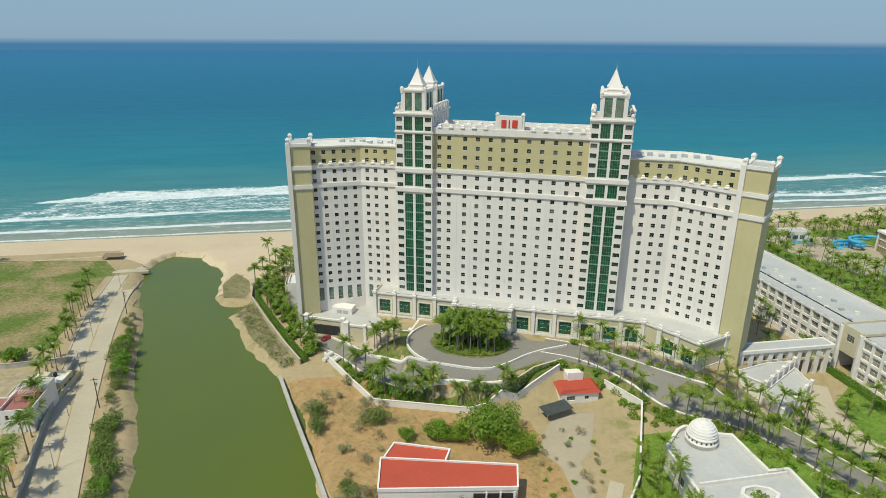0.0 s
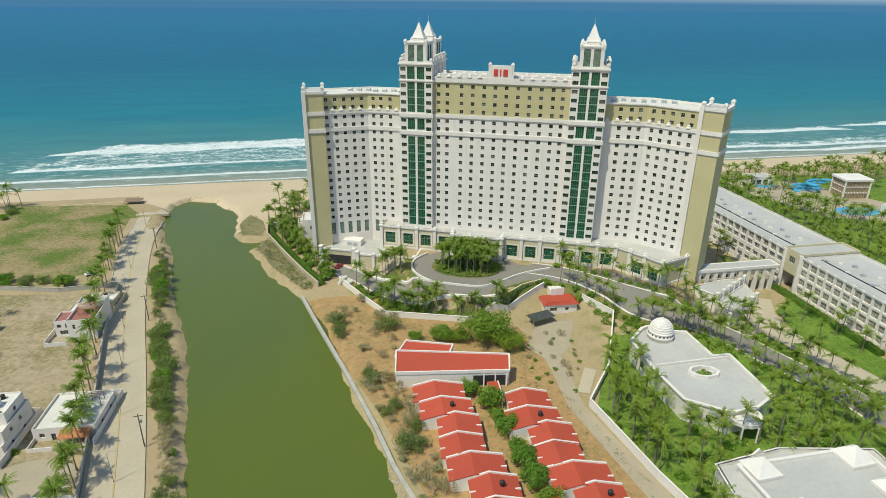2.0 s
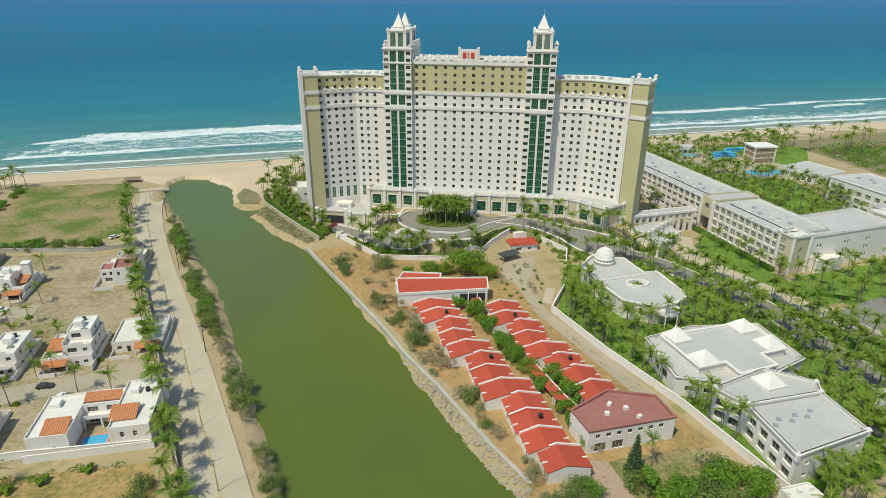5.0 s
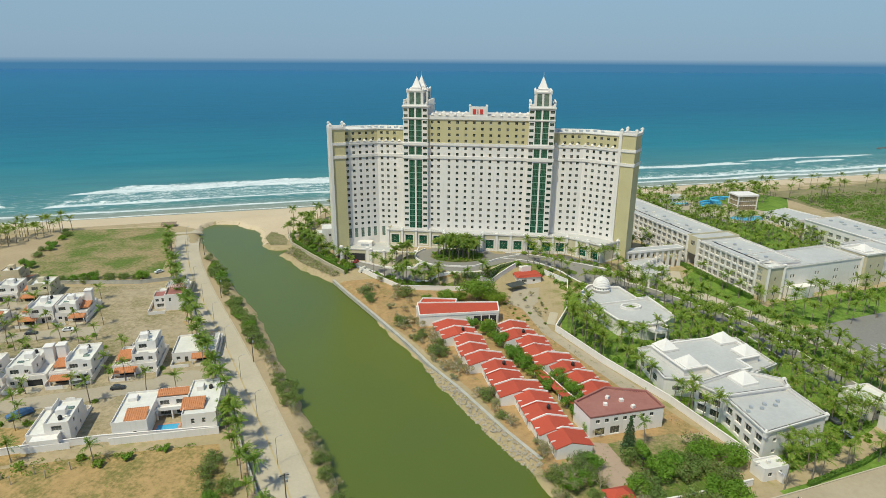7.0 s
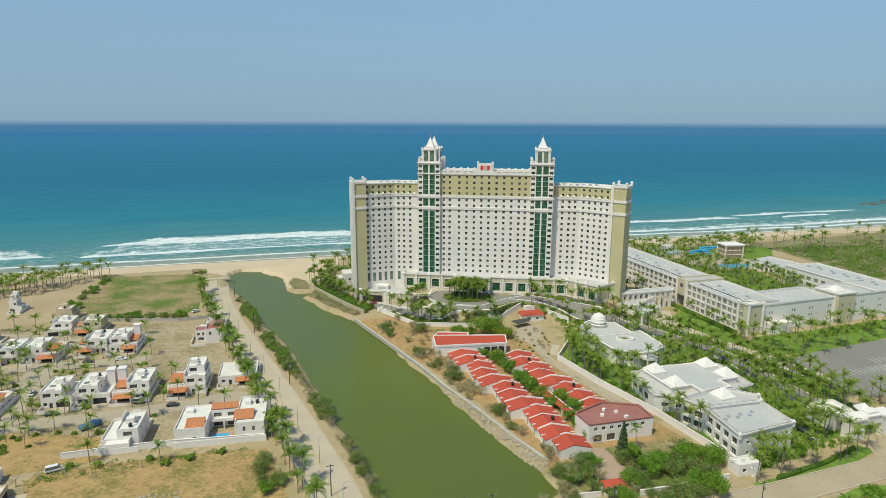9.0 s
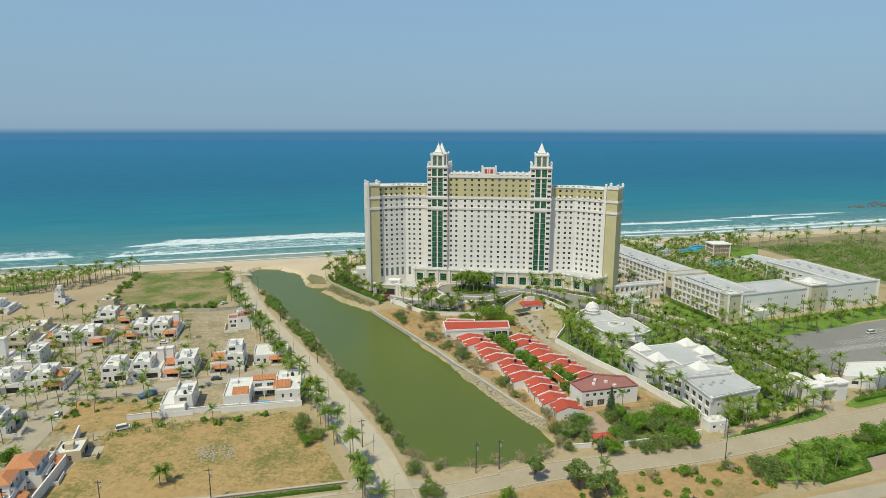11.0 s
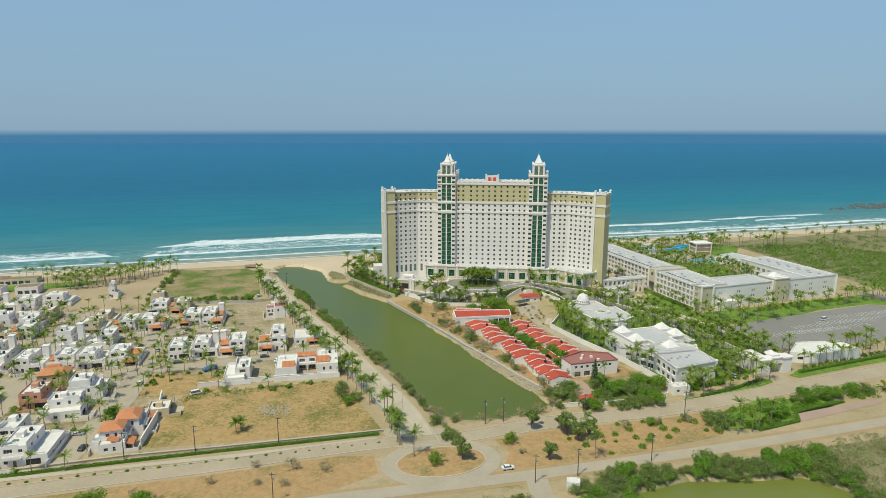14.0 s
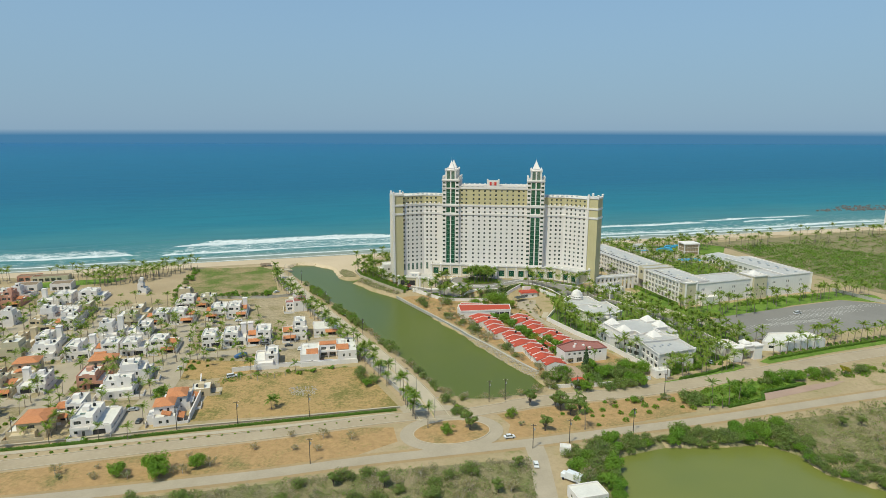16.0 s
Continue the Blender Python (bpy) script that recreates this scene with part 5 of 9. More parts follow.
# link block with its dark passage
pa = line_at(A0, DOWN, 92, 0.5)
link = [pa, line_at(pa, DOWN, 9), line_at(pa, DOWN, 9, -25), line_at(pa, DOWN, 0, -25)]
lb = block(annexe, "link_block", link, 7.0, 15.6, BEIGE, {0: [(4.5, 12.6, "balcony")]}, ROOF_GREY, 0.8, label="beige link block over a passage")
part("passage_wall", Geo().prism([line_at(pa, DOWN, 0.5, -8), line_at(pa, DOWN, 8.5, -8), line_at(pa, DOWN, 8.5, -24), line_at(pa, DOWN, 0.5, -24)], -0.5, 7.05), BEIGE, lb)
for u in (0.4, 8.6):
    x, y = line_at(pa, DOWN, u)
    part("pier", Geo().box(x - 0.6, x + 0.6, y - 0.6, y + 0.6, -0.5, 15.8), WHITE_TRIM, lb)
# corner pavilion
pa = line_at(A0, DOWN, 141, 0.4)
EAST = (0.891, 0.454)
cp = [pa, CORNER, line_at(CORNER, EAST, 9), line_at(line_at(CORNER, EAST, 9), DOWN, -9, 0)]
cb = block(annexe, "corner_pavilion", cp, -0.5, 15.4, BEIGE, {0: [(1.9, 2.6, "suite"), (1.9, 6.2, "suite"), (1.9, 9.8, "suite"), (1.9, 13.0, "suite"), (5.6, 2.6, "suite"), (5.6, 6.2, "suite"), (5.6, 9.8, "suite"), (5.6, 13.0, "suite")], 1: [(4.5, z, "slot") for z in (3, 6.6, 10.2)]}, ROOF_WHITE, 0.9, label="beige corner pavilion")
part("cornice", band(cp, 15.3, 16.3, 0.4), WHITE_TRIM, cb)
for x, y in cp[:3]:
    part("pier", Geo().box(x - 0.5, x + 0.5, y - 0.5, y + 0.5, -0.5, 16.2).bevel_box(x - 0.7, x + 0.7, y - 0.7, y + 0.7, 16.2, 16.9, 0.2), WHITE_TRIM, cb)
# southern wing, plain with slot windows, and its middle pavilion
B0 = line_at(CORNER, EAST, 9, -1.2)
for s, e in ((0, 50), (62, 107)):
    pa = line_at(B0, EAST, s)
    poly = [pa, line_at(pa, EAST, e - s), line_at(pa, EAST, e - s, -21), line_at(pa, EAST, 0, -21)]
    hs = [(u + d, z, "slot") for u in (np.arange(8, e - s, 13) if s else (6, 21, 33, 46)) for d in (0, 1.6) for z in (2.9, 6.5, 10.1)]
    wb = block(annexe, "wing", poly, -0.5, 13.8, WHITE, {0: hs}, ROOF_GREY, 1.0, label="plain white wing with slot windows")
    part("cornice", band(poly, 14.0, 14.8, 0.3), WHITE_TRIM, wb)
    for u in (0.6, (e - s) - 0.6):
        x, y = line_at(pa, EAST, u, 0.2)
        part("pier", Geo().box(x - 0.5, x + 0.5, y - 0.5, y + 0.5, -0.5, 15.2), WHITE_TRIM, wb)
pa = line_at(B0, EAST, 50, 2.0)
mp = [pa, line_at(pa, EAST, 12), line_at(pa, EAST, 12, -14), line_at(pa, EAST, 0, -14)]
mb = block(annexe, "middle_pavilion", mp, -0.5, 15.8, BEIGE, {0: [(3.4, z, "slot") for z in (3, 6.6, 10.2)] + [(8.6, z, "slot") for z in (3, 6.6, 10.2)]}, ROOF_WHITE, 0.8, label="beige pavilion with a white pyramid roof")
part("cornice", band(mp, 15.8, 16.8, 0.4), WHITE_TRIM, mb)
PYR = Geo().bevel_box(-3.2, 3.2, -3.2, 3.2, 0, 0.9, 0.15).rings([[(sx * r, sy * r, h) for sx, sy in ((-1, -1), (1, -1), (1, 1), (-1, 1))] for r, h in ((2.9, 0.9), (2.2, 1.7), (1.2, 2.7), (0.5, 3.3), (0.1, 3.7))]).data("pyramid_roof", [WHITE_TRIM])
cxy = line_at(pa, EAST, 6, -7)
part("pyramid_roof", PYR, None, mb, m=pose(*cxy, 15.8, 0, 0, 27))
part("low_porch", Geo().prism([line_at(B0, EAST, 3, 4), line_at(B0, EAST, 17, 4), line_at(B0, EAST, 17, -0.1), line_at(B0, EAST, 3, -0.1)], -0.5, 5.6), WHITE, annexe, "low white service porch")
# northern return wing
C0 = line_at(B0, EAST, 107)
NORTH = (-0.4019, 0.9157)
poly, us, body = long_block(annexe, line_at(C0, NORTH, 0, 0), NORTH, 62, 25, 14.1, 12, rows=(3.0, 6.6, 10.2), label="white wing with framed windows")
part("cornice", band(poly, 14.0, 14.8, 0.3), WHITE_TRIM, body)
for k in range(12):
    x, y = line_at(C0, NORTH, 6 + 4.6 * k, -9 - 3 * (k % 2))
    part("roof_unit", Geo().bevel_box(x - 0.9, x + 0.9, y - 0.6, y + 0.6, 14.1, 14.9, 0.1), METAL, body)

# the arcade from the hotel to the annexe
arc = thing("arcade", "cream covered arcade between hotel and annexe", "arcade")
AW = (0.919, 0.394)
AS = (88.5, -11.5)
apoly = [AS, line_at(AS, AW, 44), line_at(AS, AW, 44, -5), line_at(AS, AW, 0, -5)]
part("roof", Geo().prism(apoly, 9.6, 10.3, 0, True), ROOF_GREY, arc, "grey flat roof")
part("cornice", band(apoly, 9.1, 10.4, 0.35), WHITE_TRIM, arc)
part("front_wall", Geo().prism([line_at(AS, AW, 0, -0.9), line_at(AS, AW, 26, -0.9), line_at(AS, AW, 26, -1.3), line_at(AS, AW, 0, -1.3)], 0, 9.2), BEIGE, arc)
part("back_wall", Geo().prism([line_at(AS, AW, 0, -4.6), line_at(AS, AW, 44, -4.6), line_at(AS, AW, 44, -5), line_at(AS, AW, 0, -5)], 6.6, 9.2), BEIGE, arc)
apier = Geo().box(-0.75, 0.75, -0.5, 0.5, -0.5, 9.3).data("pier", [WHITE_TRIM])
spandrel = Geo().box(-1.05, 1.05, -0.25, 0.25, 7.9, 9.3).box(-1.05, 1.05, -0.25, 0.25, 5.4, 6.2).data("spandrel", [BEIGE])
for k in range(13):
    x, y = line_at(AS, AW, 1 + 3.45 * k, -0.5)
    part("pier", apier, None, arc, m=pose(x, y, 0, 0, 0, 23.2))
    if k < 12:
        part("spandrel", spandrel, None, arc, m=pose(*line_at(AS, AW, 2.72 + 3.45 * k, -0.5), 0, 0, 0, 23.2))
    if k < 8:
        part("window", WIN["slot"][2], None, arc, m=pose(*line_at(AS, AW, 2.72 + 3.45 * k, -0.75), 7.1, 0, 0, 23.2))
terr = thing("terrace", "stepped white terrace with grey flat roofs", "terrace")
for tp, z in (([(95.5, -13.2), (103.6, -19.0), (116.2, -0.8), (107, -4.6)], 5.6), ([(103.9, -19.1), (106, -30.0), (118.6, -11.2), (116.6, -1.2)], 3.6)):
    tb = block(terr, "terrace_block", tp, -0.5, z, WHITE, {0: [(4, 2.0, "house")]}, ROOF_GREY, 0.7, label="white terrace block with a grey roof")
    part("cornice", band(tp, z + 0.3, z + 0.8, 0.2, [0, 1]), WHITE_TRIM, tb)
    a, b = tp[1], tp[2]
    for j in range(6):
        x, y = a[0] + (b[0] - a[0]) * j / 5, a[1] + (b[1] - a[1]) * j / 5
        part("pier", Geo().box(-0.45, 0.45, -0.45, 0.45, -0.5, z + 1.5).bevel_box(-0.6, 0.6, -0.6, 0.6, z + 1.5, z + 2.0, 0.15), WHITE_TRIM, terr, m=pose(x, y, 0, 0, 0, 56))
    # balustrade between the piers
    part("balustrade", Geo().prism([a, b, (b[0] - 0.25, b[1] + 0.17), (a[0] - 0.25, a[1] + 0.17)], z + 1.15, z + 1.4, 0, True), WHITE_TRIM, terr)

# ---- low resort buildings ----
halls = thing("domed_hall", "white single-storey hall with a grey roof and ribbed dome", "hall")
hp = [(71.8, -58.8), (77.3, -73.8), (84, -86.5), (95, -89.5), (102, -85.5), (107, -79.5), (99.7, -60.3), (94.8, -62.3), (88.8, -49.4), (83.8, -50), (80.8, -47.8), (77.2, -48.5), (75.2, -50.7)]
hb = block(halls, "hall_body", hp, -0.5, 6.0, WHITE, {0: [(4 + 4.6 * k, 3.2, "balcony") for k in range(6)], 1: [(6, 3.2, "wide")], 2: [(7, 3.2, "wide")]}, ROOF_GREY, 0.9)
part("cornice", band(hp, 6.2, 7.0, 0.4), WHITE_TRIM, hb)
DOME = (80.8, -53.3)
g = Geo().lathe([(4.0, 6.0), (4.0, 7.0), (4.15, 7.05), (4.15, 7.35), (3.75, 7.4), (3.75, 8.3), (3.9, 8.35), (3.9, 8.6), (3.6, 8.7)] + [(3.55 * math.cos(a), 8.7 + 3.7 * math.sin(a)) for a in np.linspace(0.1, 1.4, 9)] + [(0.4, 12.5), (0.3, 12.9), (0.05, 13.2)], 24, DOME)
dome = smooth(part("dome", g, WHITE_TRIM, halls, "white ribbed dome on a drum"))
for k in range(6):
    r, z = 3.55 * math.cos(0.16 + 0.2 * k) + 0.06, 8.7 + 3.7 * math.sin(0.16 + 0.2 * k)
    part("dome_ring", Geo().lathe([(r, z - 0.1), (r + 0.1, z), (r, z + 0.1)], 24, DOME), WHITE_TRIM, dome)
slit = Geo().box(-0.22, 0.22, -0.06, 0.06, 7.55, 8.15).data("drum_window", [GLASS])
for k in range(20):
    a = 2 * math.pi * (k + 0.5) / 20
    part("drum_window", slit, None, dome, m=pose(DOME[0] + 3.74 * math.cos(a), DOME[1] + 3.74 * math.sin(a), 0, 0, 0, math.degrees(a) + 90))
# the raised edge between the two roofs
part("parapet", Geo().prism([(78.0, -71.0), (98.8, -61.4), (99.0, -61.8), (78.2, -71.4)], 5.9, 6.9), WHITE_TRIM, halls)
oct_ = ellipse(91, -71.5, 4.6, 2.9, radians(14), 8)
for k in range(8):
    p_, q_ = oct_[k], oct_[(k + 1) % 8]
    i_, j_ = [(x * 0.8 + 91 * 0.2, y * 0.8 - 71.5 * 0.2) for x, y in (p_, q_)]
    part("light_well_kerb", Geo().prism([p_, q_, j_, i_], 5.9, 7.0), WHITE_TRIM, halls, "white kerb of the octagonal light well")
rp = ellipse(98.5, -88, 4.6, 4.6, 0, 14)
pv = part("porch_roof", Geo().prism(rp, 4.6, 5.6, 0, True), WHITE_TRIM, halls, "round white porch on columns")
for x, y in rp[::2]:
    part("column", Geo().tube([(x, y, -0.4), (x, y, 4.7)], [0.25, 0.22], 8), WHITE_TRIM, pv)

mid = thing("meeting_hall", "white single-storey hall with grey roof and four pyramid lanterns", "hall")
mp2 = [(88, -110), (93, -130), (110, -131), (121.5, -123.5), (132, -115), (125, -96), (103, -101)]
m2 = block(mid, "hall_body", mp2, -0.5, 5.8, WHITE, {0: [(4, 2.8, "balcony"), (9, 2.8, "balcony"), (14, 2.8, "balcony")], 1: [(4, 2.8, "wide"), (9, 2.8, "wide"), (14, 2.8, "wide")], 4: [(5, 2.8, "balcony"), (11, 2.8, "balcony"), (16, 2.8, "balcony")]}, ROOF_GREY, 0.7)
part("cornice", band(mp2, 5.8, 6.5, 0.4), WHITE_TRIM, m2)
mu2 = [(92, -111.5), (99.5, -127.5), (107.5, -123.5), (110, -129), (121.5, -123), (119, -117.5), (127, -113.5), (121.5, -100), (115, -101)]
mu = block(mid, "raised_hall", mu2, 5.85, 7.8, WHITE, {}, ROOF_GREY, 0.6, solid_foot=False)
part("cornice", band(mu2, 7.8, 8.5, 0.4), WHITE_TRIM, mu)
for x, y in ((96.5, -111.5), (101.5, -123), (123, -111.5), (118, -102.5)):
    part("pyramid_lantern", PYR, None, mid, "white pyramid roof lantern", m=pose(x, y, 7.9, 0, 0, 27))
for a, b in (((96.2, -105), (99.8, -103)), ((88.9, -118), (90.2, -122))):
    x, y = (a[0] + b[0]) / 2, (a[1] + b[1]) / 2
    part("gable", Geo().rings([[(-2, -0.25, 6.3), (2, -0.25, 6.3), (0, -0.25, 8.0)], [(-2, 0.25, 6.3), (2, 0.25, 6.3), (0, 0.25, 8.0)]]), WHITE_TRIM, mid, m=pose(x, y, 0, 0, 0, math.degrees(math.atan2(b[1] - a[1], b[0] - a[0]))))

near = thing("guest_block", "white two-storey block with grey roof and dark balconies", "guest block")
for np_, z, hs in (([(107, -144), (112.5, -162), (132.5, -150.5), (127.5, -136)], 8.4, {0: [(3 + 4.4 * k, zz, "balcony") for k in range(4) for zz in (2.2, 5.8)], 1: [(4 + 5.6 * k, zz, "house") for k in range(4) for zz in (2.2, 5.8)], 2: [(5, 5.8, "house"), (11, 5.8, "house")]}),
                   ([(100.5, -138.5), (106.9, -144.6), (127.4, -136.4), (128, -132), (116, -127.5)], 8.8, {0: [(2.4, 2.2, "balcony"), (6.4, 2.2, "balcony"), (2.4, 5.8, "balcony"), (6.4, 5.8, "balcony")]})):
    nb = block(near, "block_body", np_, -0.5, z, WHITE, hs, ROOF_GREY, 1.0, deep=0.7)
    part("cornice", band(np_, z + 0.2, z + 1.0, 0.4), WHITE_TRIM, nb)
    for x, y in np_[:4]:
        part("corner_post", POST_S, None, near, m=pose(x, y, z - 0.8, 0, 0, 27))
part("pyramid_lantern", PYR, None, near, "white pyramid roof lantern", m=pose(115.5, -133.5, 8.8, 0, 0, 27))
for k in range(6):
    x, y = line_at((112, -161), (0.891, 0.454), 4 + 2.5 * k, -9 - 1.5 * (k % 2))
    part("roof_unit", Geo().bevel_box(-0.5, 0.5, -0.4, 0.4, 0, 0.7, 0.08), METAL, near, m=pose(x, y, 8.4))

# entrance gate on the avenue and its side building
gate = thing("entrance_gate", "white arched entrance gate with a pedimented top", "gate")
for x, y in ((156, -140.5), (167.5, -135)):
    part("gate_tower", Geo().box(-2.6, 2.6, -2.2, 2.2, -0.3, 7.2).bevel_box(-3.0, 3.0, -2.6, 2.6, 7.2, 8.0, 0.2), WHITE, gate, m=pose(x, y, 0, 0, 0, 24))
part("gate_beam", Geo().box(-5.0, 5.0, -1.8, 1.8, 5.0, 7.6).bevel_box(-5.2, 5.2, -2.1, 2.1, 7.6, 8.3, 0.2).bevel_box(-2.2, 2.2, -1.4, 1.4, 8.3, 9.6, 0.5), WHITE, gate, m=pose(161.8, -137.8, 0, 0, 0, 24))
part("pyramid_roof", PYR, None, gate, m=Matrix.Translation((161.8, -134, 7.4)) @ Matrix.Diagonal((0.7, 0.7, 0.7, 1)))
gp = [(151, -137), (161, -132.6), (157, -123), (147, -127)]
block(gate, "gate_lodge", gp, -0.3, 5.0, WHITE, {0: [(5, 2.6, "wide")]}, ROOF_WHITE, 0.8)
offices = thing("service_building", "long low white service building", "building")
sp_ = [(175, -123), (186, -123.5), (212, -113), (207, -102), (184, -107)]
block(offices, "building_body", sp_, -0.3, 4.6, WHITE, {0: [(5 + 6 * k, 2.4, "wide") for k in range(8)]}, ROOF_WHITE, 0.7)
lodge = thing("guard_lodge", "small white guard lodge by the wall", "lodge")
block(lodge, "lodge_body", [(110, -171), (117, -168), (115, -164), (108, -167)], -0.3, 3.4, WHITE, {0: [(2, 1.9, "house"), (5, 1.6, "door")]}, ROOF_WHITE, 0.5)
for x in (104, 107, 110):
    part("arch_top", Geo().bevel_box(-0.5, 0.5, -0.3, 0.3, 3.6, 4.6, 0.3), WHITE, lodge, m=pose(x + 5, -168.6 + 0.42 * (x - 104), 0, 0, 0, 24))

# pools, slide and bar behind the annexe
for nm, cx, cy, a, b, tn in (("pool", 160, 158, 8, 5, 0.4), ("pool", 184, 156, 8, 4, 0.2), ("pool", 198, 118, 13, 7, 0.3)):
    d = drape(nm, ellipse(cx, cy, a, b, tn, 22), POOL, 0.22, "blue swimming pool among palms", 20.0, kind="", category="pool")
bar = thing("pool_bar", "white flat-roofed pool bar", "pool bar")
block(bar, "bar_body", [(150, 154), (166, 160), (163, 168), (147, 162)], -0.3, 5.0, WHITE, {0: [(4 + 4 * k, 2.4, "balcony") for k in range(4)]}, ROOF_GREY, 0.5)
slide_tower = thing("slide_tower", "square water-slide tower with white roof and timber screens", "tower")
part("roof", Geo().bevel_box(-8, 8, -6.5, 6.5, 10.2, 11.4, 0.2), WHITE, slide_tower)
part("core", Geo().box(-6, 6, -4.8, 4.8, 0, 10.2), BEIGE, slide_tower)
for z in (3.2, 6.6):
    part("floor_slab", Geo().box(-7.4, 7.4, -6.0, 6.0, z, z + 0.3), WHITE_TRIM, slide_tower)
sl = Geo().box(-0.42, 0.42, -0.15, 0.15, 0.3, 10.2).data("screen", [surf("screen_timber", (0.46, 0.36, 0.23), (0.38, 0.29, 0.18), 0.8, 5, 0.85, 0.3)])
for k in range(9):
    part("screen", sl, None, slide_tower, m=pose(-6.6 + 1.65 * k, -5.6, 0))
for k in range(7):
    part("screen", sl, None, slide_tower, m=pose(-7.0, -5 + 1.65 * k, 0, 0, 0, 90))
    part("screen", sl, None, slide_tower, m=pose(7.0, -5 + 1.65 * k, 0, 0, 0, 90))
for x in (-7.2, 7.2):
    for y in (-5.8, 5.8):
        part("column", Geo().box(x - 0.35, x + 0.35, y - 0.35, y + 0.35, 0, 10.3), WHITE_TRIM, slide_tower)
slide_tower.matrix_basis = pose(203, 148, 0, 0, 0, 15)
water_slide = thing("water_slide", "blue and green curling water slide", "water slide")
for k, (mt, z) in enumerate(((POOL, 7.0), (POOL, 5.0))):
    pts = [(190 - 0.8 * i + 5 * math.cos(i * 0.7 + k), 152 + 4 * math.sin(i * 0.7 + k), z - 0.35 * i) for i in range(15)]
    part("chute", Geo().tube(pts, [0.8] * 15, 8), mt, water_slide)
for i in range(4):
    part("support", Geo().tube([(186 - 3 * i, 152, 0), (186 - 3 * i, 152, 5 - i)], [0.15, 0.15], 6), METAL, water_slide)
canteen = thing("beach_restaurant", "low grey-roofed beach restaurant with dark openings", "restaurant")
block(canteen, "restaurant_body", [(207, 116), (216, 92), (240, 108), (226, 131)], -0.3, 5.0, WHITE, {0: [(4 + 4.5 * k, 2.3, "balcony") for k in range(5)], 1: [(5 + 5 * k, 2.3, "balcony") for k in range(5)]}, ROOF_GREY, 0.5)

FAR_TOWER = (489, 336, 44)
far_tower = thing("apartment_tower", "distant white apartment tower beyond the headland", "apartment tower", pose(FAR_TOWER[0], FAR_TOWER[1], 0, 0, 0, 24))
block(far_tower, "tower_body", [(-8, -8), (8, -8), (8, 8), (-8, 8)], -1, FAR_TOWER[2], WHITE, {0: [(3.0 + 5.0 * j, 4 + 4.4 * k, "suite") for j in range(3) for k in range(int(FAR_TOWER[2] / 4.4))]}, ROOF_GREY, 1.0)

# ---- red-roofed bungalows ----
UPSTAND = Geo().bevel_box(-0.67, 0.67, -0.15, 0.15, -0.1, 0.62, 0.04).data("eaves_upstand", [WHITE])


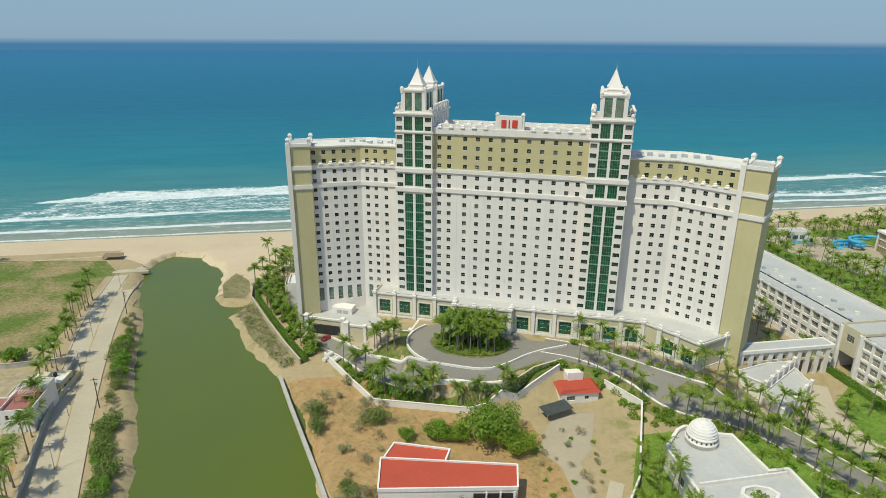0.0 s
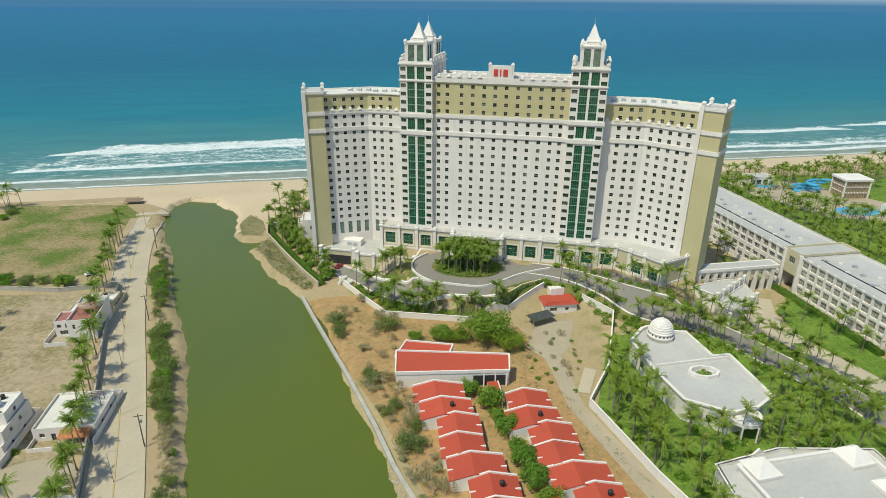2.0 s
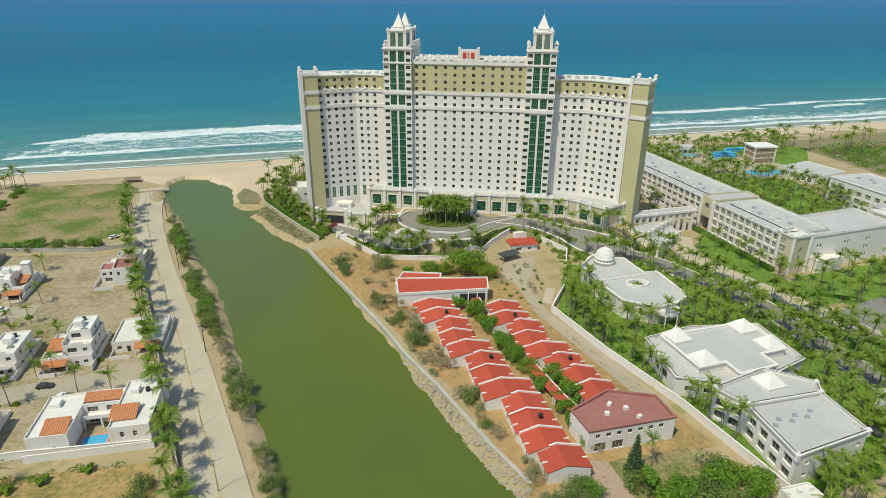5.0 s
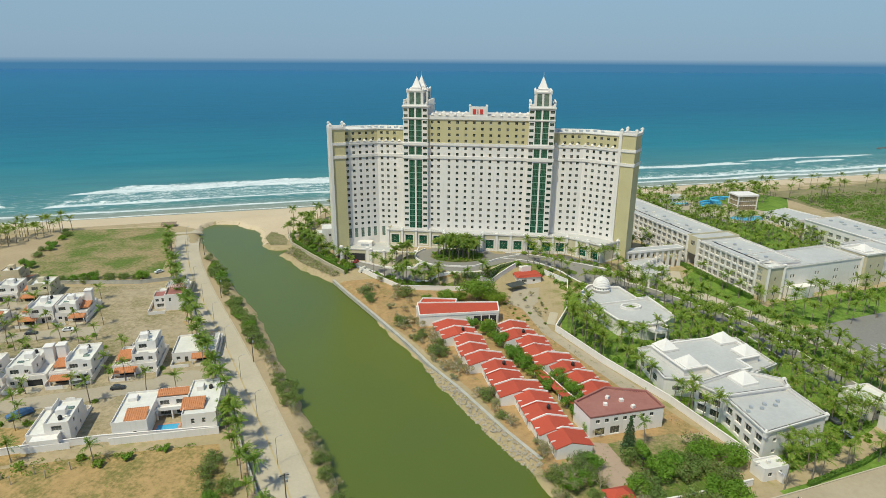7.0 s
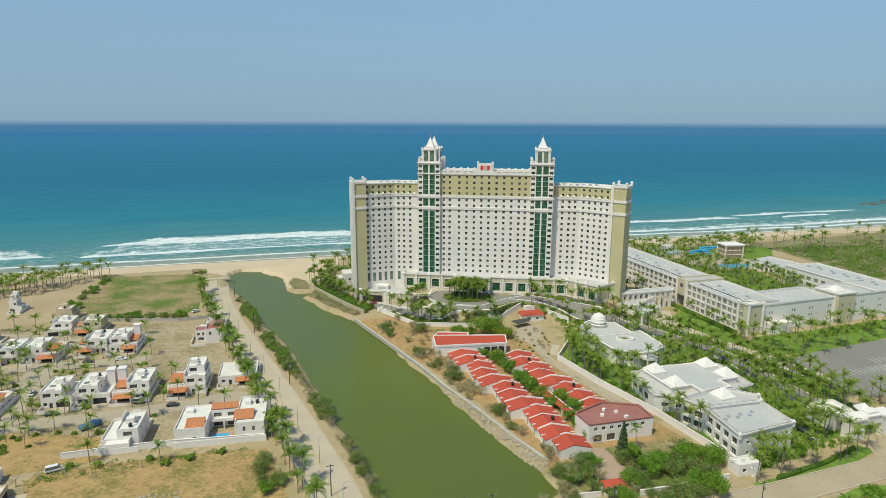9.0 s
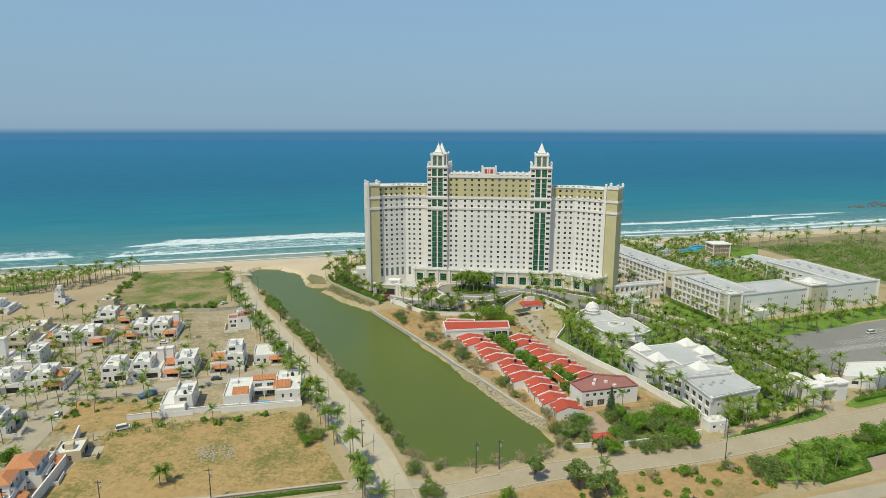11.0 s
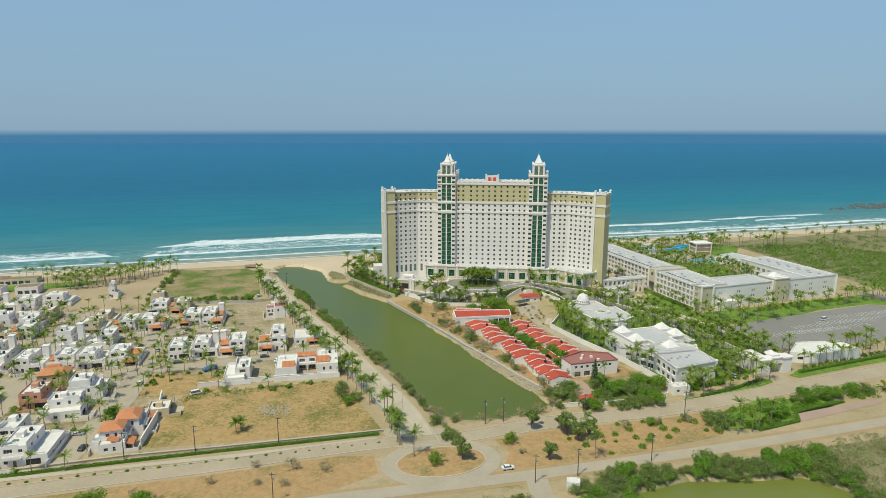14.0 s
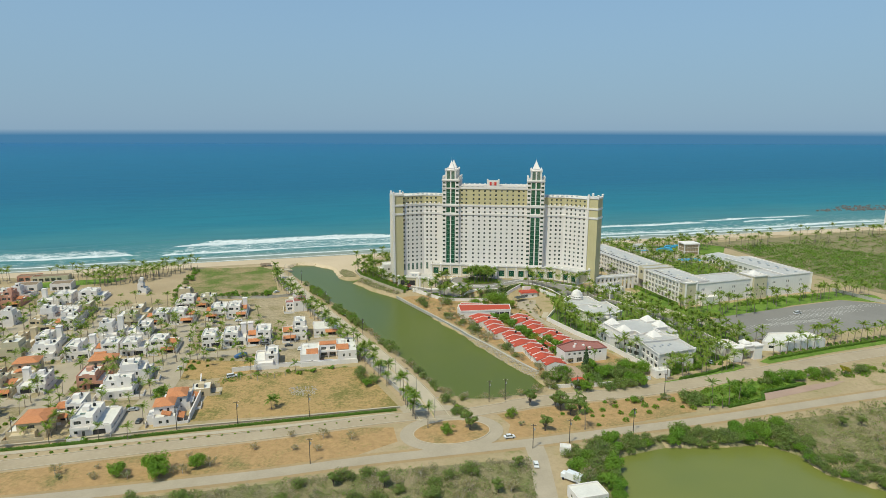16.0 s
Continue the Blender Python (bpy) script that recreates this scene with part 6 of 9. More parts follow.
def bungalow(cx, cy, ang, w=13.0, d=8.0, z=0.0, seed=0):
    """A row unit: white walls, a red roof that falls to both sides of a ridge along d, and a stepped white gable wall."""
    t = thing("bungalow", "white row bungalow with a low red gabled roof", "bungalow", pose(cx, cy, z, 0, 0, ang), "row of bungalows")
    e, r, o = 3.0, 4.5, 0.35
    k = -w * 0.08
    g = Geo()
    g.face([(-w / 2, -d / 2, -0.5), (w / 2, -d / 2, -0.5), (w / 2, -d / 2, e), (k, -d / 2, r), (-w / 2, -d / 2, e)])
    g.face([(-w / 2, d / 2, -0.5), (-w / 2, d / 2, e), (k, d / 2, r), (w / 2, d / 2, e), (w / 2, d / 2, -0.5)])
    pierced(g, (-w / 2, d / 2), (-w / 2, -d / 2), -0.5, e, [(1.2, 2.5, 0.9, 2.1), (d - 3.0, d - 1.9, 0.0, 2.1)], 0.3)
    pierced(g, (w / 2, -d / 2), (w / 2, d / 2), -0.5, e, [(1.2, 2.5, 0.9, 2.1), (d - 3.0, d - 1.9, 0.0, 2.1)], 0.3)
    b = part("house_shell", g, WHITE, t)
    for x, a in ((-w / 2 + 0.18, -90), (w / 2 - 0.18, 90)):
        s = 1 if a > 0 else -1
        part("window", WIN["house"][2], None, b, m=pose(x, s * (-d / 2 + 1.85), 1.5, 0, 0, a))
        part("door", WIN["door"][2], None, b, m=pose(x, s * (d / 2 - 2.45), 1.05, 0, 0, a))
    g = Geo()
    for x0, z0, x1, z1 in ((-w / 2 - 0.4, e + 0.0, k, r + 0.12), (k, r + 0.12, w / 2 + 0.4, e)):
        g.rings([[(x0, -d / 2, z0), (x1, -d / 2, z1), (x1, -d / 2, z1 + 0.14), (x0, -d / 2, z0 + 0.14)], [(x0, d / 2, z0), (x1, d / 2, z1), (x1, d / 2, z1 + 0.14), (x0, d / 2, z0 + 0.14)]])
    part("roof", g, ROOF_RED, t, "red coated roof")
    g = Geo()
    for x0, z0, x1, z1 in ((-w / 2 - o, e + 0.1, k, r + 0.15), (k, r + 0.15, w / 2 + o, e + 0.1)):
        g.rings([[(x0, d / 2 - 0.25, z0 - 0.5), (x0, d / 2 + 0.15, z0 - 0.5), (x0, d / 2 + 0.15, z0 + 0.5), (x0, d / 2 - 0.25, z0 + 0.5)],
                 [(x1, d / 2 - 0.25, z1 - 0.5), (x1, d / 2 + 0.15, z1 - 0.5), (x1, d / 2 + 0.15, z1 + 0.5), (x1, d / 2 - 0.25, z1 + 0.5)]])
    part("gable_wall", g, WHITE, t)
    # short upstands across both eaves
    for x in (-w / 2 + 0.22, w / 2 - 0.22):
        part("eaves_upstand", UPSTAND, None, t, m=pose(x, -0.4, e))
    if seed % 4 == 1:
        part("water_tank", Geo().lathe([(0.55, r), (0.6, r + 0.2), (0.6, r + 0.9), (0.3, r + 1.2), (0.2, r + 1.3)], 12, (1.5, 0)), BLACK, t, "black plastic water tank")
    c, s = math.cos(radians(ang)), math.sin(radians(ang))
    FOOTPRINTS.append([(cx + c * x - s * y, cy + s * x + c * y) for x, y in ((-w / 2, -d / 2), (w / 2, -d / 2), (w / 2, d / 2), (-w / 2, d / 2))])
    return t


# each unit's back gable: its middle and width
ROW_W = ((17.9, -90.6, 13.6), (21.6, -97.4, 13.4), (26.3, -103.2, 10.4), (28.6, -110.4, 10.4), (33.2, -116.7, 13.0), (38.4, -122.6, 10.6), (40.9, -129.2, 11.0), (45.5, -135.5, 14.4), (50.3, -141.3, 10.6), (52.8, -147.9, 11.0), (55.6, -154.8, 10.6), (59.8, -160.8, 10.4))
ROW_E = ((42.5, -88.4, 11.0), (44.6, -96.0, 13.6), (49.8, -101.2, 11.0), (51.9, -108.1, 10.6), (57.0, -114.2, 13.8), (61.7, -119.9, 10.8), (66.0, -125.6, 10.0), (70.3, -132.4, 10.0))
for k, (x, y, w) in enumerate(ROW_W + ROW_E):
    d = 7.5
    bungalow(x + math.sin(radians(19)) * d / 2, y - math.cos(radians(19)) * d / 2, 19, w, d, 0.1 * (k % 3), k)
cover = thing("covered_walk", "low red roof over the walk between bungalows", "covered walk")
for a, b in (((52.5, -124.0), (60.5, -138.5)), ((60.5, -138.5), (65.0, -145.0)), ((32.5, -84.5), (35.5, -93.0))):
    L = math.hypot(b[0] - a[0], b[1] - a[1])
    m = pose(*a, 0, 0, 0, math.degrees(math.atan2(b[1] - a[1], b[0] - a[0])))
    part("roof", Geo().rings([[(0, -1.5, 2.5), (0, 1.5, 2.5), (0, 1.5, 2.68), (0, -1.5, 2.68)], [(L, -1.5, 2.5), (L, 1.5, 2.5), (L, 1.5, 2.68), (L, -1.5, 2.68)]]), ROOF_RED, cover, "red coated roof", m=m)
    part("beam", Geo().box(0, L, 1.5, 1.8, 2.2, 2.85), WHITE, cover, m=m)
    for u in (0.4, L / 2, L - 0.4):
        for v in (-1.3, 1.3):
            part("post", Geo().box(u - 0.15, u + 0.15, v - 0.15, v + 0.15, -0.2, 2.5), WHITE, cover, m=m)

club = thing("club_house", "long white club house with a red mono-pitch roof", "club house")
g = Geo()
for poly, z0, z1 in (([(5.5, -90.4), (37, -81.4), (36, -75.5), (3, -81.5)], 5.0, 6.6), ([(2.5, -81.2), (18, -78.3), (18.5, -73), (4, -74)], 4.4, 5.8)):
    FOOTPRINTS.append(poly)
    a, b, c, d = poly
    part("hall_shell", Geo().face([(*a, -0.5), (*b, -0.5), (*b, z0), (*a, z0)]).face([(*b, -0.5), (*c, -0.5), (*c, z1), (*b, z0)]).face([(*c, -0.5), (*d, -0.5), (*d, z1), (*c, z1)]).face([(*d, -0.5), (*a, -0.5), (*a, z0), (*d, z1)]), WHITE, club)
    part("roof", Geo().face([(*a, z0 + 0.05), (*b, z0 + 0.05), (*c, z1 + 0.05), (*d, z1 + 0.05)]), ROOF_RED, club, "red coated roof")
    g = Geo()
    for p, zp, q, zq in ((a, z0, b, z0), (b, z0, c, z1), (c, z1, d, z1), (d, z1, a, z0)):
        L = math.hypot(q[0] - p[0], q[1] - p[1])
        nx, ny = -(q[1] - p[1]) / L * 0.2, (q[0] - p[0]) / L * 0.2
        g.rings([[(p[0] + nx, p[1] + ny, zp - 0.5), (p[0] - nx, p[1] - ny, zp - 0.5), (p[0] - nx, p[1] - ny, zp + 0.45), (p[0] + nx, p[1] + ny, zp + 0.45)],
                 [(q[0] + nx, q[1] + ny, zq - 0.5), (q[0] - nx, q[1] - ny, zq - 0.5), (q[0] - nx, q[1] - ny, zq + 0.45), (q[0] + nx, q[1] + ny, zq + 0.45)]])
    part("parapet", g, WHITE, club)
# the porch's shade as a dark slab on the closed front wall
part("porch_opening", Geo().prism([(27, -84.38), (36, -81.8), (36, -81.7), (27, -84.25)], 0.2, 3.6), DARK, club, "dark porch opening")
for x, y in ((30, -83.7), (33.2, -82.8), (36.4, -81.9)):
    part("column", Geo().box(x - 0.2, x + 0.2, y - 0.2, y + 0.2, -0.3, 4.2), WHITE, club)

pink = thing("apartment_block", "white two-storey block with a faded red flat roof", "apartment block")
pp = [(63, -150), (67, -158), (89, -149), (85.5, -140.5), (73, -140)]
pb = block(pink, "block_body", pp, -0.5, 6.4, WHITE, {1: [(2.5 + 2.9 * k, 5.0, "house") for k in range(7)] + [(3.4, 1.6, "balcony"), (8.2, 1.6, "balcony")]}, ROOF_PINK, 0.6)
part("roof_edge", band(pp, 6.5, 7.1, 0.15), ROOF_PINK, pb, "faded red roof edge")
for k, (x, y) in enumerate(((72, -150), (77, -147), (80, -150), (73, -146))):
    part("roof_box", Geo().bevel_box(-0.6, 0.6, -0.5, 0.5, 0, 0.9, 0.1), WHITE, pink, m=pose(x, y, 6.4, 0, 0, 20 * k))

villa = thing("caretaker_house", "small white house with red roof and stair tower", "house")
vp = [(44.2, -36), (55, -31.5), (52.6, -25.5), (41.8, -30)]
vb = block(villa, "house_body", vp, -0.5, 3.6, WHITE, {0: [(3, 1.8, "wide"), (8, 1.7, "house")], 1: [(3, 1.8, "house")]}, None, 0)
part("roof", Geo().rings([[(x + 0.8 * math.copysign(1, x - 48.4), y + 0.5 * math.copysign(1, y + 30.7), 3.6) for x, y in vp], [(x * 0.9 + 4.84, y * 0.9 - 3.07, 4.6) for x, y in vp]]), ROOF_RED, villa, "red coated hipped roof")
part("stair_tower", Geo().prism([(45.5, -29.5), (50, -27.6), (48.4, -23.8), (43.9, -25.7)], -0.5, 6.2).prism([(45.5, -29.5), (50, -27.6), (49.8, -27.2), (45.3, -29.1)], 6.2, 7.2), WHITE, villa, "white roof tower")
carport = thing("shade_sail", "dark shade cloth carport on posts", "carport")
part("cloth", Geo().face([(41, -47, 2.6), (48, -41, 2.6), (45, -37.5, 3.0), (38, -43.5, 3.0)]).face([(38, -43.5, 2.97), (45, -37.5, 2.97), (48, -41, 2.57), (41, -47, 2.57)]), TARP, carport)
for x, y in ((41, -47), (48, -41), (45, -37.5), (38, -43.5)):
    part("post", Geo().tube([(x, y, -0.2), (x, y, 2.9)], [0.07, 0.07], 6), METAL, carport)

hut2 = thing("gate_lodge", "tiny white lodge with a red hipped roof", "lodge", pose(72, -184.5, 0, 0, 0, 22))
part("lodge_shell", Geo().box(-3, 3, -2.2, 2.2, -0.3, 2.6), WHITE, hut2)
part("roof", Geo().rings([[(-3.6, -2.8, 2.6), (3.6, -2.8, 2.6), (3.6, 2.8, 2.6), (-3.6, 2.8, 2.6)], [(-0.9, -0.3, 4.3), (0.9, -0.3, 4.3), (0.9, 0.3, 4.3), (-0.9, 0.3, 4.3)]]), ROOF_RED, hut2, "red coated hipped roof")
part("door", WIN["door"][2], None, hut2, m=pose(1.2, -2.22, 1.05))
FOOTPRINTS.append([(69, -188), (75, -185), (74, -181), (68, -184)])
fence_wall("garden_wall", [(79, -185), (88, -181.5), (107, -172.5)], 1.8, WHITE, "white rendered street wall", 0.3)
fence_wall("garden_wall", [(58, -190), (68, -187)], 1.6, WHITE, "white rendered street wall", 0.3)
drape("path", [(62, -160), (72, -183), (79, -186), (82, -183), (72, -160)], surf("pink_drive", (0.44, 0.32, 0.235), (0.38, 0.27, 0.2), 0.1, 1.5, 0.9, 0.2), 0.09, "pinkish paved drive to the apartment block", 12.0)
# ---- free-standing walls ----
fence_wall("garden_wall", [(60, -86), (76, -111), (94, -135), (107, -157), (115, -171)], 2.6, WHITE, "long white rendered garden wall", 0.3)
fence_wall("garden_wall", [(-37, -28), (-24, -39.5), (-10.4, -50.8), (18.3, -48), (31, -38.5), (42.5, -25)], 2.2, WHITE, "white rendered boundary wall", 0.3)
fence_wall("garden_wall", [(56.4, -27.5), (67.6, -32.5), (65.5, -66), (60, -86)], 2.2, WHITE, "white rendered boundary wall", 0.3)
fence_wall("retaining_wall", [(-46, -43), (-35, -57), (-14, -83), (5, -107.5), (14.5, -121), (27, -136), (43, -157.5), (53.5, -170)], 0.7, WALL_GREY, "weathered masonry retaining wall along the water", 0.7, base=-0.6)
fence_wall("retaining_wall", [(-43, -34.5), (-54.4, -24.2), (-69.2, -9.7), (-87.7, 9.3), (-96, 25)], 2.0, CONCRETE, "pale weathered wall below the hotel palms", 0.4)
fence_wall("lot_wall", [(-92, -250), (-60, -239), (-7, -219.5)], 0.9, CONCRETE, "low pale wall along the empty lot", 0.5)
fence_wall("lot_wall", [(-300, -326), (-150, -273), (-120, -262), (-92, -250)], 0.9, CONCRETE, "low pale wall along the estate", 0.5)
fence_wall("estate_wall", [(-3.5, -214), (-22, -188), (-42, -160), (-70, -121), (-96, -86), (-118, -52)], 2.0, WALL_GREY, "weathered estate boundary wall", 0.25)
fence_wall("estate_wall", [(-40, -171), (-70, -180), (-80, -184), (-98, -192)], 2.2, WHITE, "white plot wall behind houses", 0.25)
fence_wall("estate_wall", [(-108, -203), (-98, -222), (-91, -243)], 3.2, WHITE, "tall white plot wall", 0.3)
fence_wall("estate_wall", [(-118, -52), (-136, -62), (-160, -66), (-200, -74)], 1.8, WALL_GREY, "weathered field wall", 0.25)
fence_wall("estate_wall", [(275, 18), (290, -8), (310, -24), (420, 30)], 2.2, WALL_GREY, "pale boundary wall of the scrub", 0.3)

def ivy_wall(line, z0, z1, label):
    """A retaining wall hung with creepers: a rendered body and leaf clumps on its outer face."""
    rnd = random.Random(17)
    t = thing("retaining_wall", label, "retaining wall")
    body, g = Geo(), Geo()
    for (ax, ay), (bx, by) in zip(line, line[1:]):
        L = math.hypot(bx - ax, by - ay)
        nx, ny = (by - ay) / L, -(bx - ax) / L
        body.rings([[(x, y, z0), (x - 0.5 * nx, y - 0.5 * ny, z0), (x - 0.5 * nx, y - 0.5 * ny, z1), (x, y, z1)] for x, y in ((ax, ay), (bx, by))])
        for _ in range(int(L * (z1 - z0) * 7)):
            u, z = rnd.uniform(0, L), z0 + (z1 - z0) * rnd.random() ** 0.8
            o = Vector((ax + (bx - ax) * u / L + nx * rnd.uniform(0.05, 0.5), ay + (by - ay) * u / L + ny * rnd.uniform(0.05, 0.5), z))
            a = Vector((rnd.uniform(-1, 1), rnd.uniform(-1, 1), rnd.uniform(-1, 1))).normalized() * 0.3
            b = a.cross(Vector((rnd.uniform(-1, 1), rnd.uniform(-1, 1), rnd.uniform(-1, 1)))).normalized() * 0.24
            g.face([o - a, o + b, o + a, o - b])
    part("wall_body", body, BEIGE, t)
    part("creepers", g, HEDGE, t, "dark green creepers")


ivy_wall([(17, -43.6), (27, -41), (31, -36.5), (35, -29), (43, -21.5)], 0.5, 7.6, "tall retaining wall under dark green creepers")

# ---- beach hut, pipes, stairs to the beach ----
hut = thing("beach_hut", "weathered timber beach shelter on posts", "beach hut", pose(-181, 37, -0.9, 0, 0, 20))
part("roof", Geo().rings([[(-4.5, -2.4, 2.4), (4.5, -2.4, 2.4), (4.5, 2.4, 3.0), (-4.5, 2.4, 3.0)], [(-4.5, -2.4, 2.6), (4.5, -2.4, 2.6), (4.5, 2.4, 3.2), (-4.5, 2.4, 3.2)]]), WOOD, hut)
for x in (-4, 0, 4):
    for y in (-2, 2):
        part("post", Geo().tube([(x, y, -0.3), (x, y, 2.6)], [0.12, 0.1], 6), WOOD, hut)
part("counter", Geo().box(-3.8, 3.8, -1.9, -1.5, 0, 1.1), WOOD, hut)
steps = thing("beach_steps", "broken pale concrete steps down to the beach", "steps")
for k in range(7):
    part("step", Geo().box(-8 + 0.4 * k, 8 - 0.9 * k, -1.1, 1.1, -1.2, -0.12 - 0.1 * k), CONCRETE, steps, m=pose(-160 - 1.6 * k, 24 + 2.0 * k, 0.25, 0, 0, 24 + 3 * (k % 2)))
pipes = thing("concrete_pipes", "stack of pale concrete drain pipes", "pipes")
for k, (x, y, z) in enumerate(((0, 0, 0.8), (1.7, 0.3, 0.8), (3.4, 0, 0.8), (0.9, 0.2, 2.2))):
    part("pipe", Geo().tube([(-36 + x, -31 + y, z), (-35 + x, -28 + y, z)], [0.8, 0.8], 12), ROOF_WHITE, pipes)


# ---- houses of the estate ----
LANES = []


def free(x, y, r, roads=True):
    """Whether a spot keeps r metres from every building, and clear of the roads."""
    for poly in FOOTPRINTS:
        if abs(poly[0][0] - x) < 110 and abs(poly[0][1] - y) < 160:
            xs, ys = [p[0] for p in poly], [p[1] for p in poly]
            if min(xs) - r < x < max(xs) + r and min(ys) - r < y < max(ys) + r and float(inside_distance(poly, x, y)) > -r:
                return False
    if roads:
        if not LANES:
            LANES.append(np.array([(*a, *b, w) for line, w in ROADS for a, b in zip(line, line[1:])], float))
        ax, ay, bx, by, w = LANES[0].T
        t = np.clip(((x - ax) * (bx - ax) + (y - ay) * (by - ay)) / ((bx - ax) ** 2 + (by - ay) ** 2 + 1e-9), 0, 1)
        if (np.hypot(x - ax - t * (bx - ax), y - ay - t * (by - ay)) < w / 2 + r * 0.5).any():
            return False
    return True


ROADS = [(CANAL, 14), ([(170, -92), (156, -74), (142, -57), (124, -36), (118, -22), (119, -4)], 8), (RAMP, 8), (LOOP, 8.5), (AVENUE_W, 11), (AVENUE_E, 11), (LOWER, 9), (DRIVE, 9.5)]
for ln in ([(-112, -262), (-116, -236), (-124, -205), (-135, -178), (-148, -150), (-158, -130), (-172, -102)],
           [(-150, -270), (-160, -246), (-172, -214), (-186, -186), (-200, -158), (-216, -128), (-228, -100)],
           [(-210, -290), (-222, -240), (-240, -190), (-262, -140), (-276, -104)],
           [(-250, -226), (-196, -202), (-135, -178), (-98, -162), (-74, -148), (-64, -147)],
           [(-290, -178), (-210, -146), (-158, -127), (-120, -113)],
           [(-300, -118), (-228, -98), (-172, -96), (-140, -88)],
           [(-260, -270), (-170, -236), (-120, -222)]):
    ROADS.append((ln, 9.5))

TANK = Geo().lathe([(0.55, 0), (0.6, 0.15), (0.6, 1.0), (0.35, 1.3), (0.2, 1.38)], 12).data("water_tank", [BLACK])


def awning(w, d, z, drop=0.9):
    """A tiled porch roof that falls forwards, from its back edge at y = 0."""
    n = max(4, int(w / 0.55))
    crown = [(w / 2, 0.2)]
    for k in reversed(range(n)):
        x = -w / 2 + w * (k + 0.5) / n
        crown += [(x + 0.12, 0.2), (x, 0.32), (x - 0.12, 0.2)]
    crown.append((-w / 2, 0.2))
    g = Geo()
    g.rings([[(-w / 2, y, zz), (w / 2, y, zz)] + [(x, y, zz + h) for x, h in crown] for y, zz in ((-d, z - drop), (0, z))])
    return g


def house(cx, cy, ang, w, d, floors, tint=WHITE, porch=True, tower=False, pitched=False, upper=0.62, flipx=False, seed=0):
    """A flat-roofed villa: a body, a set-back upper storey, a garage under a tiled porch roof, and things on its roof."""
    rnd = random.Random(seed * 7 + 3)
    hue = {WHITE: "white", CREAM: "cream", SALMON: "salmon", OCHRE: "ochre", BEIGE: "beige"}[tint]
    count = {1: "single-storey", 2: "two-storey", 3: "three-storey"}[floors]
    tail = "with a hipped tile roof" if pitched else "with terracotta porch roofs" if porch else "with flat roof terraces"
    t = thing("house", f"{hue} rendered {count} house {tail}", "house", pose(cx, cy, z_at(cx, cy), 0, 0, ang), "houses of the estate")
    c, s = math.cos(radians(ang)), math.sin(radians(ang))
    FOOTPRINTS.append([(cx + c * x - s * y, cy + s * x + c * y) for x, y in ((-w / 2, -d / 2), (w / 2, -d / 2), (w / 2, d / 2), (-w / 2, d / 2))])
    fx = -1 if flipx else 1
    z1 = 3.2
    gx = w / 2 + fx * w * 0.2
    front = [(gx, 1.2, "garage"), (w / 2 - fx * w * 0.18, 1.05, "door"), (w / 2 - fx * w * 0.36, 1.7, "house")]
    body = [(-w / 2, -d / 2), (w / 2, -d / 2), (w / 2, d / 2), (-w / 2, d / 2)]
    sides = {0: front, 1: [(d * 0.3, 1.7, "house"), (d * 0.7, 1.7, "house")], 3: [(d * 0.3, 1.7, "house"), (d * 0.6, 1.7, "slot")], 2: [(w * 0.3, 1.7, "wide")]}
    hidden = ((2, 3) if ang < 180 else (0, 1)) if seed >= 32 else ()   # sides that turn away from the walk stay plain
    for k in hidden:
        sides.pop(k, None)
    block(t, "ground_floor", body, -0.4, z1, tint, sides, ROOF_WHITE, 0.7, 0.2, solid_foot=False)
    if floors > 1:
        ux0, ux1 = (-w / 2 + 0.02, -w / 2 + w * upper + 0.02) if not flipx else (w / 2 - w * upper - 0.02, w / 2 - 0.02)
        uy0 = -d / 2 + (1.4 if rnd.random() < 0.6 else 0.02)
        up = [(ux0, uy0), (ux1, uy0), (ux1, d / 2 - 0.02), (ux0, d / 2 - 0.02)]
        uw = ux1 - ux0
        hs = {0: [(uw * 0.3, z1 + 1.9, "wide"), (uw * 0.75, z1 + 1.8, "house")], 1: [(d * 0.25, z1 + 1.9, "house"), (d * 0.55, z1 + 1.9, "house")], 3: [(d * 0.3, z1 + 1.9, "house"), (d * 0.6, z1 + 1.9, "slot")], 2: [(uw * 0.5, z1 + 1.9, "wide")]}
        for k in hidden:
            hs.pop(k, None)
        block(t, "upper_floor", up, z1 + 0.02, z1 + 3.1, tint, hs, ROOF_WHITE, 0.6, 0.2, solid_foot=False)
        top, tx, ty = z1 + 3.1, (ux0 + ux1) / 2, d * 0.1
        if floors > 2:
            q = [(ux0 + 0.6, uy0 + d * 0.25), (ux1 - 0.6, uy0 + d * 0.25), (ux1 - 0.6, d / 2 - 0.6), (ux0 + 0.6, d / 2 - 0.6)]
            block(t, "top_floor", q, top + 0.02, top + 2.9, tint, {0: [(uw * 0.3, top + 1.7, "wide")], 1: [(d * 0.3, top + 1.7, "house")]}, ROOF_WHITE, 0.5, 0.2, solid_foot=False)
            top += 2.9
    else:
        top, tx, ty = z1, 0, 0
    if pitched:
        e = 0.5
        x0, x1, y0, y1 = -w / 2 - e, w / 2 + e, -d / 2 - e, d / 2 + e
        if floors > 1:
            x0, x1, y0, y1 = ux0 - e, ux1 + e, uy0 - e, d / 2 + e
        r = min(x1 - x0, y1 - y0) * 0.32
        b0 = [(x0, y0, top + 0.62), (x1, y0, top + 0.62), (x1, y1, top + 0.62), (x0, y1, top + 0.62)]
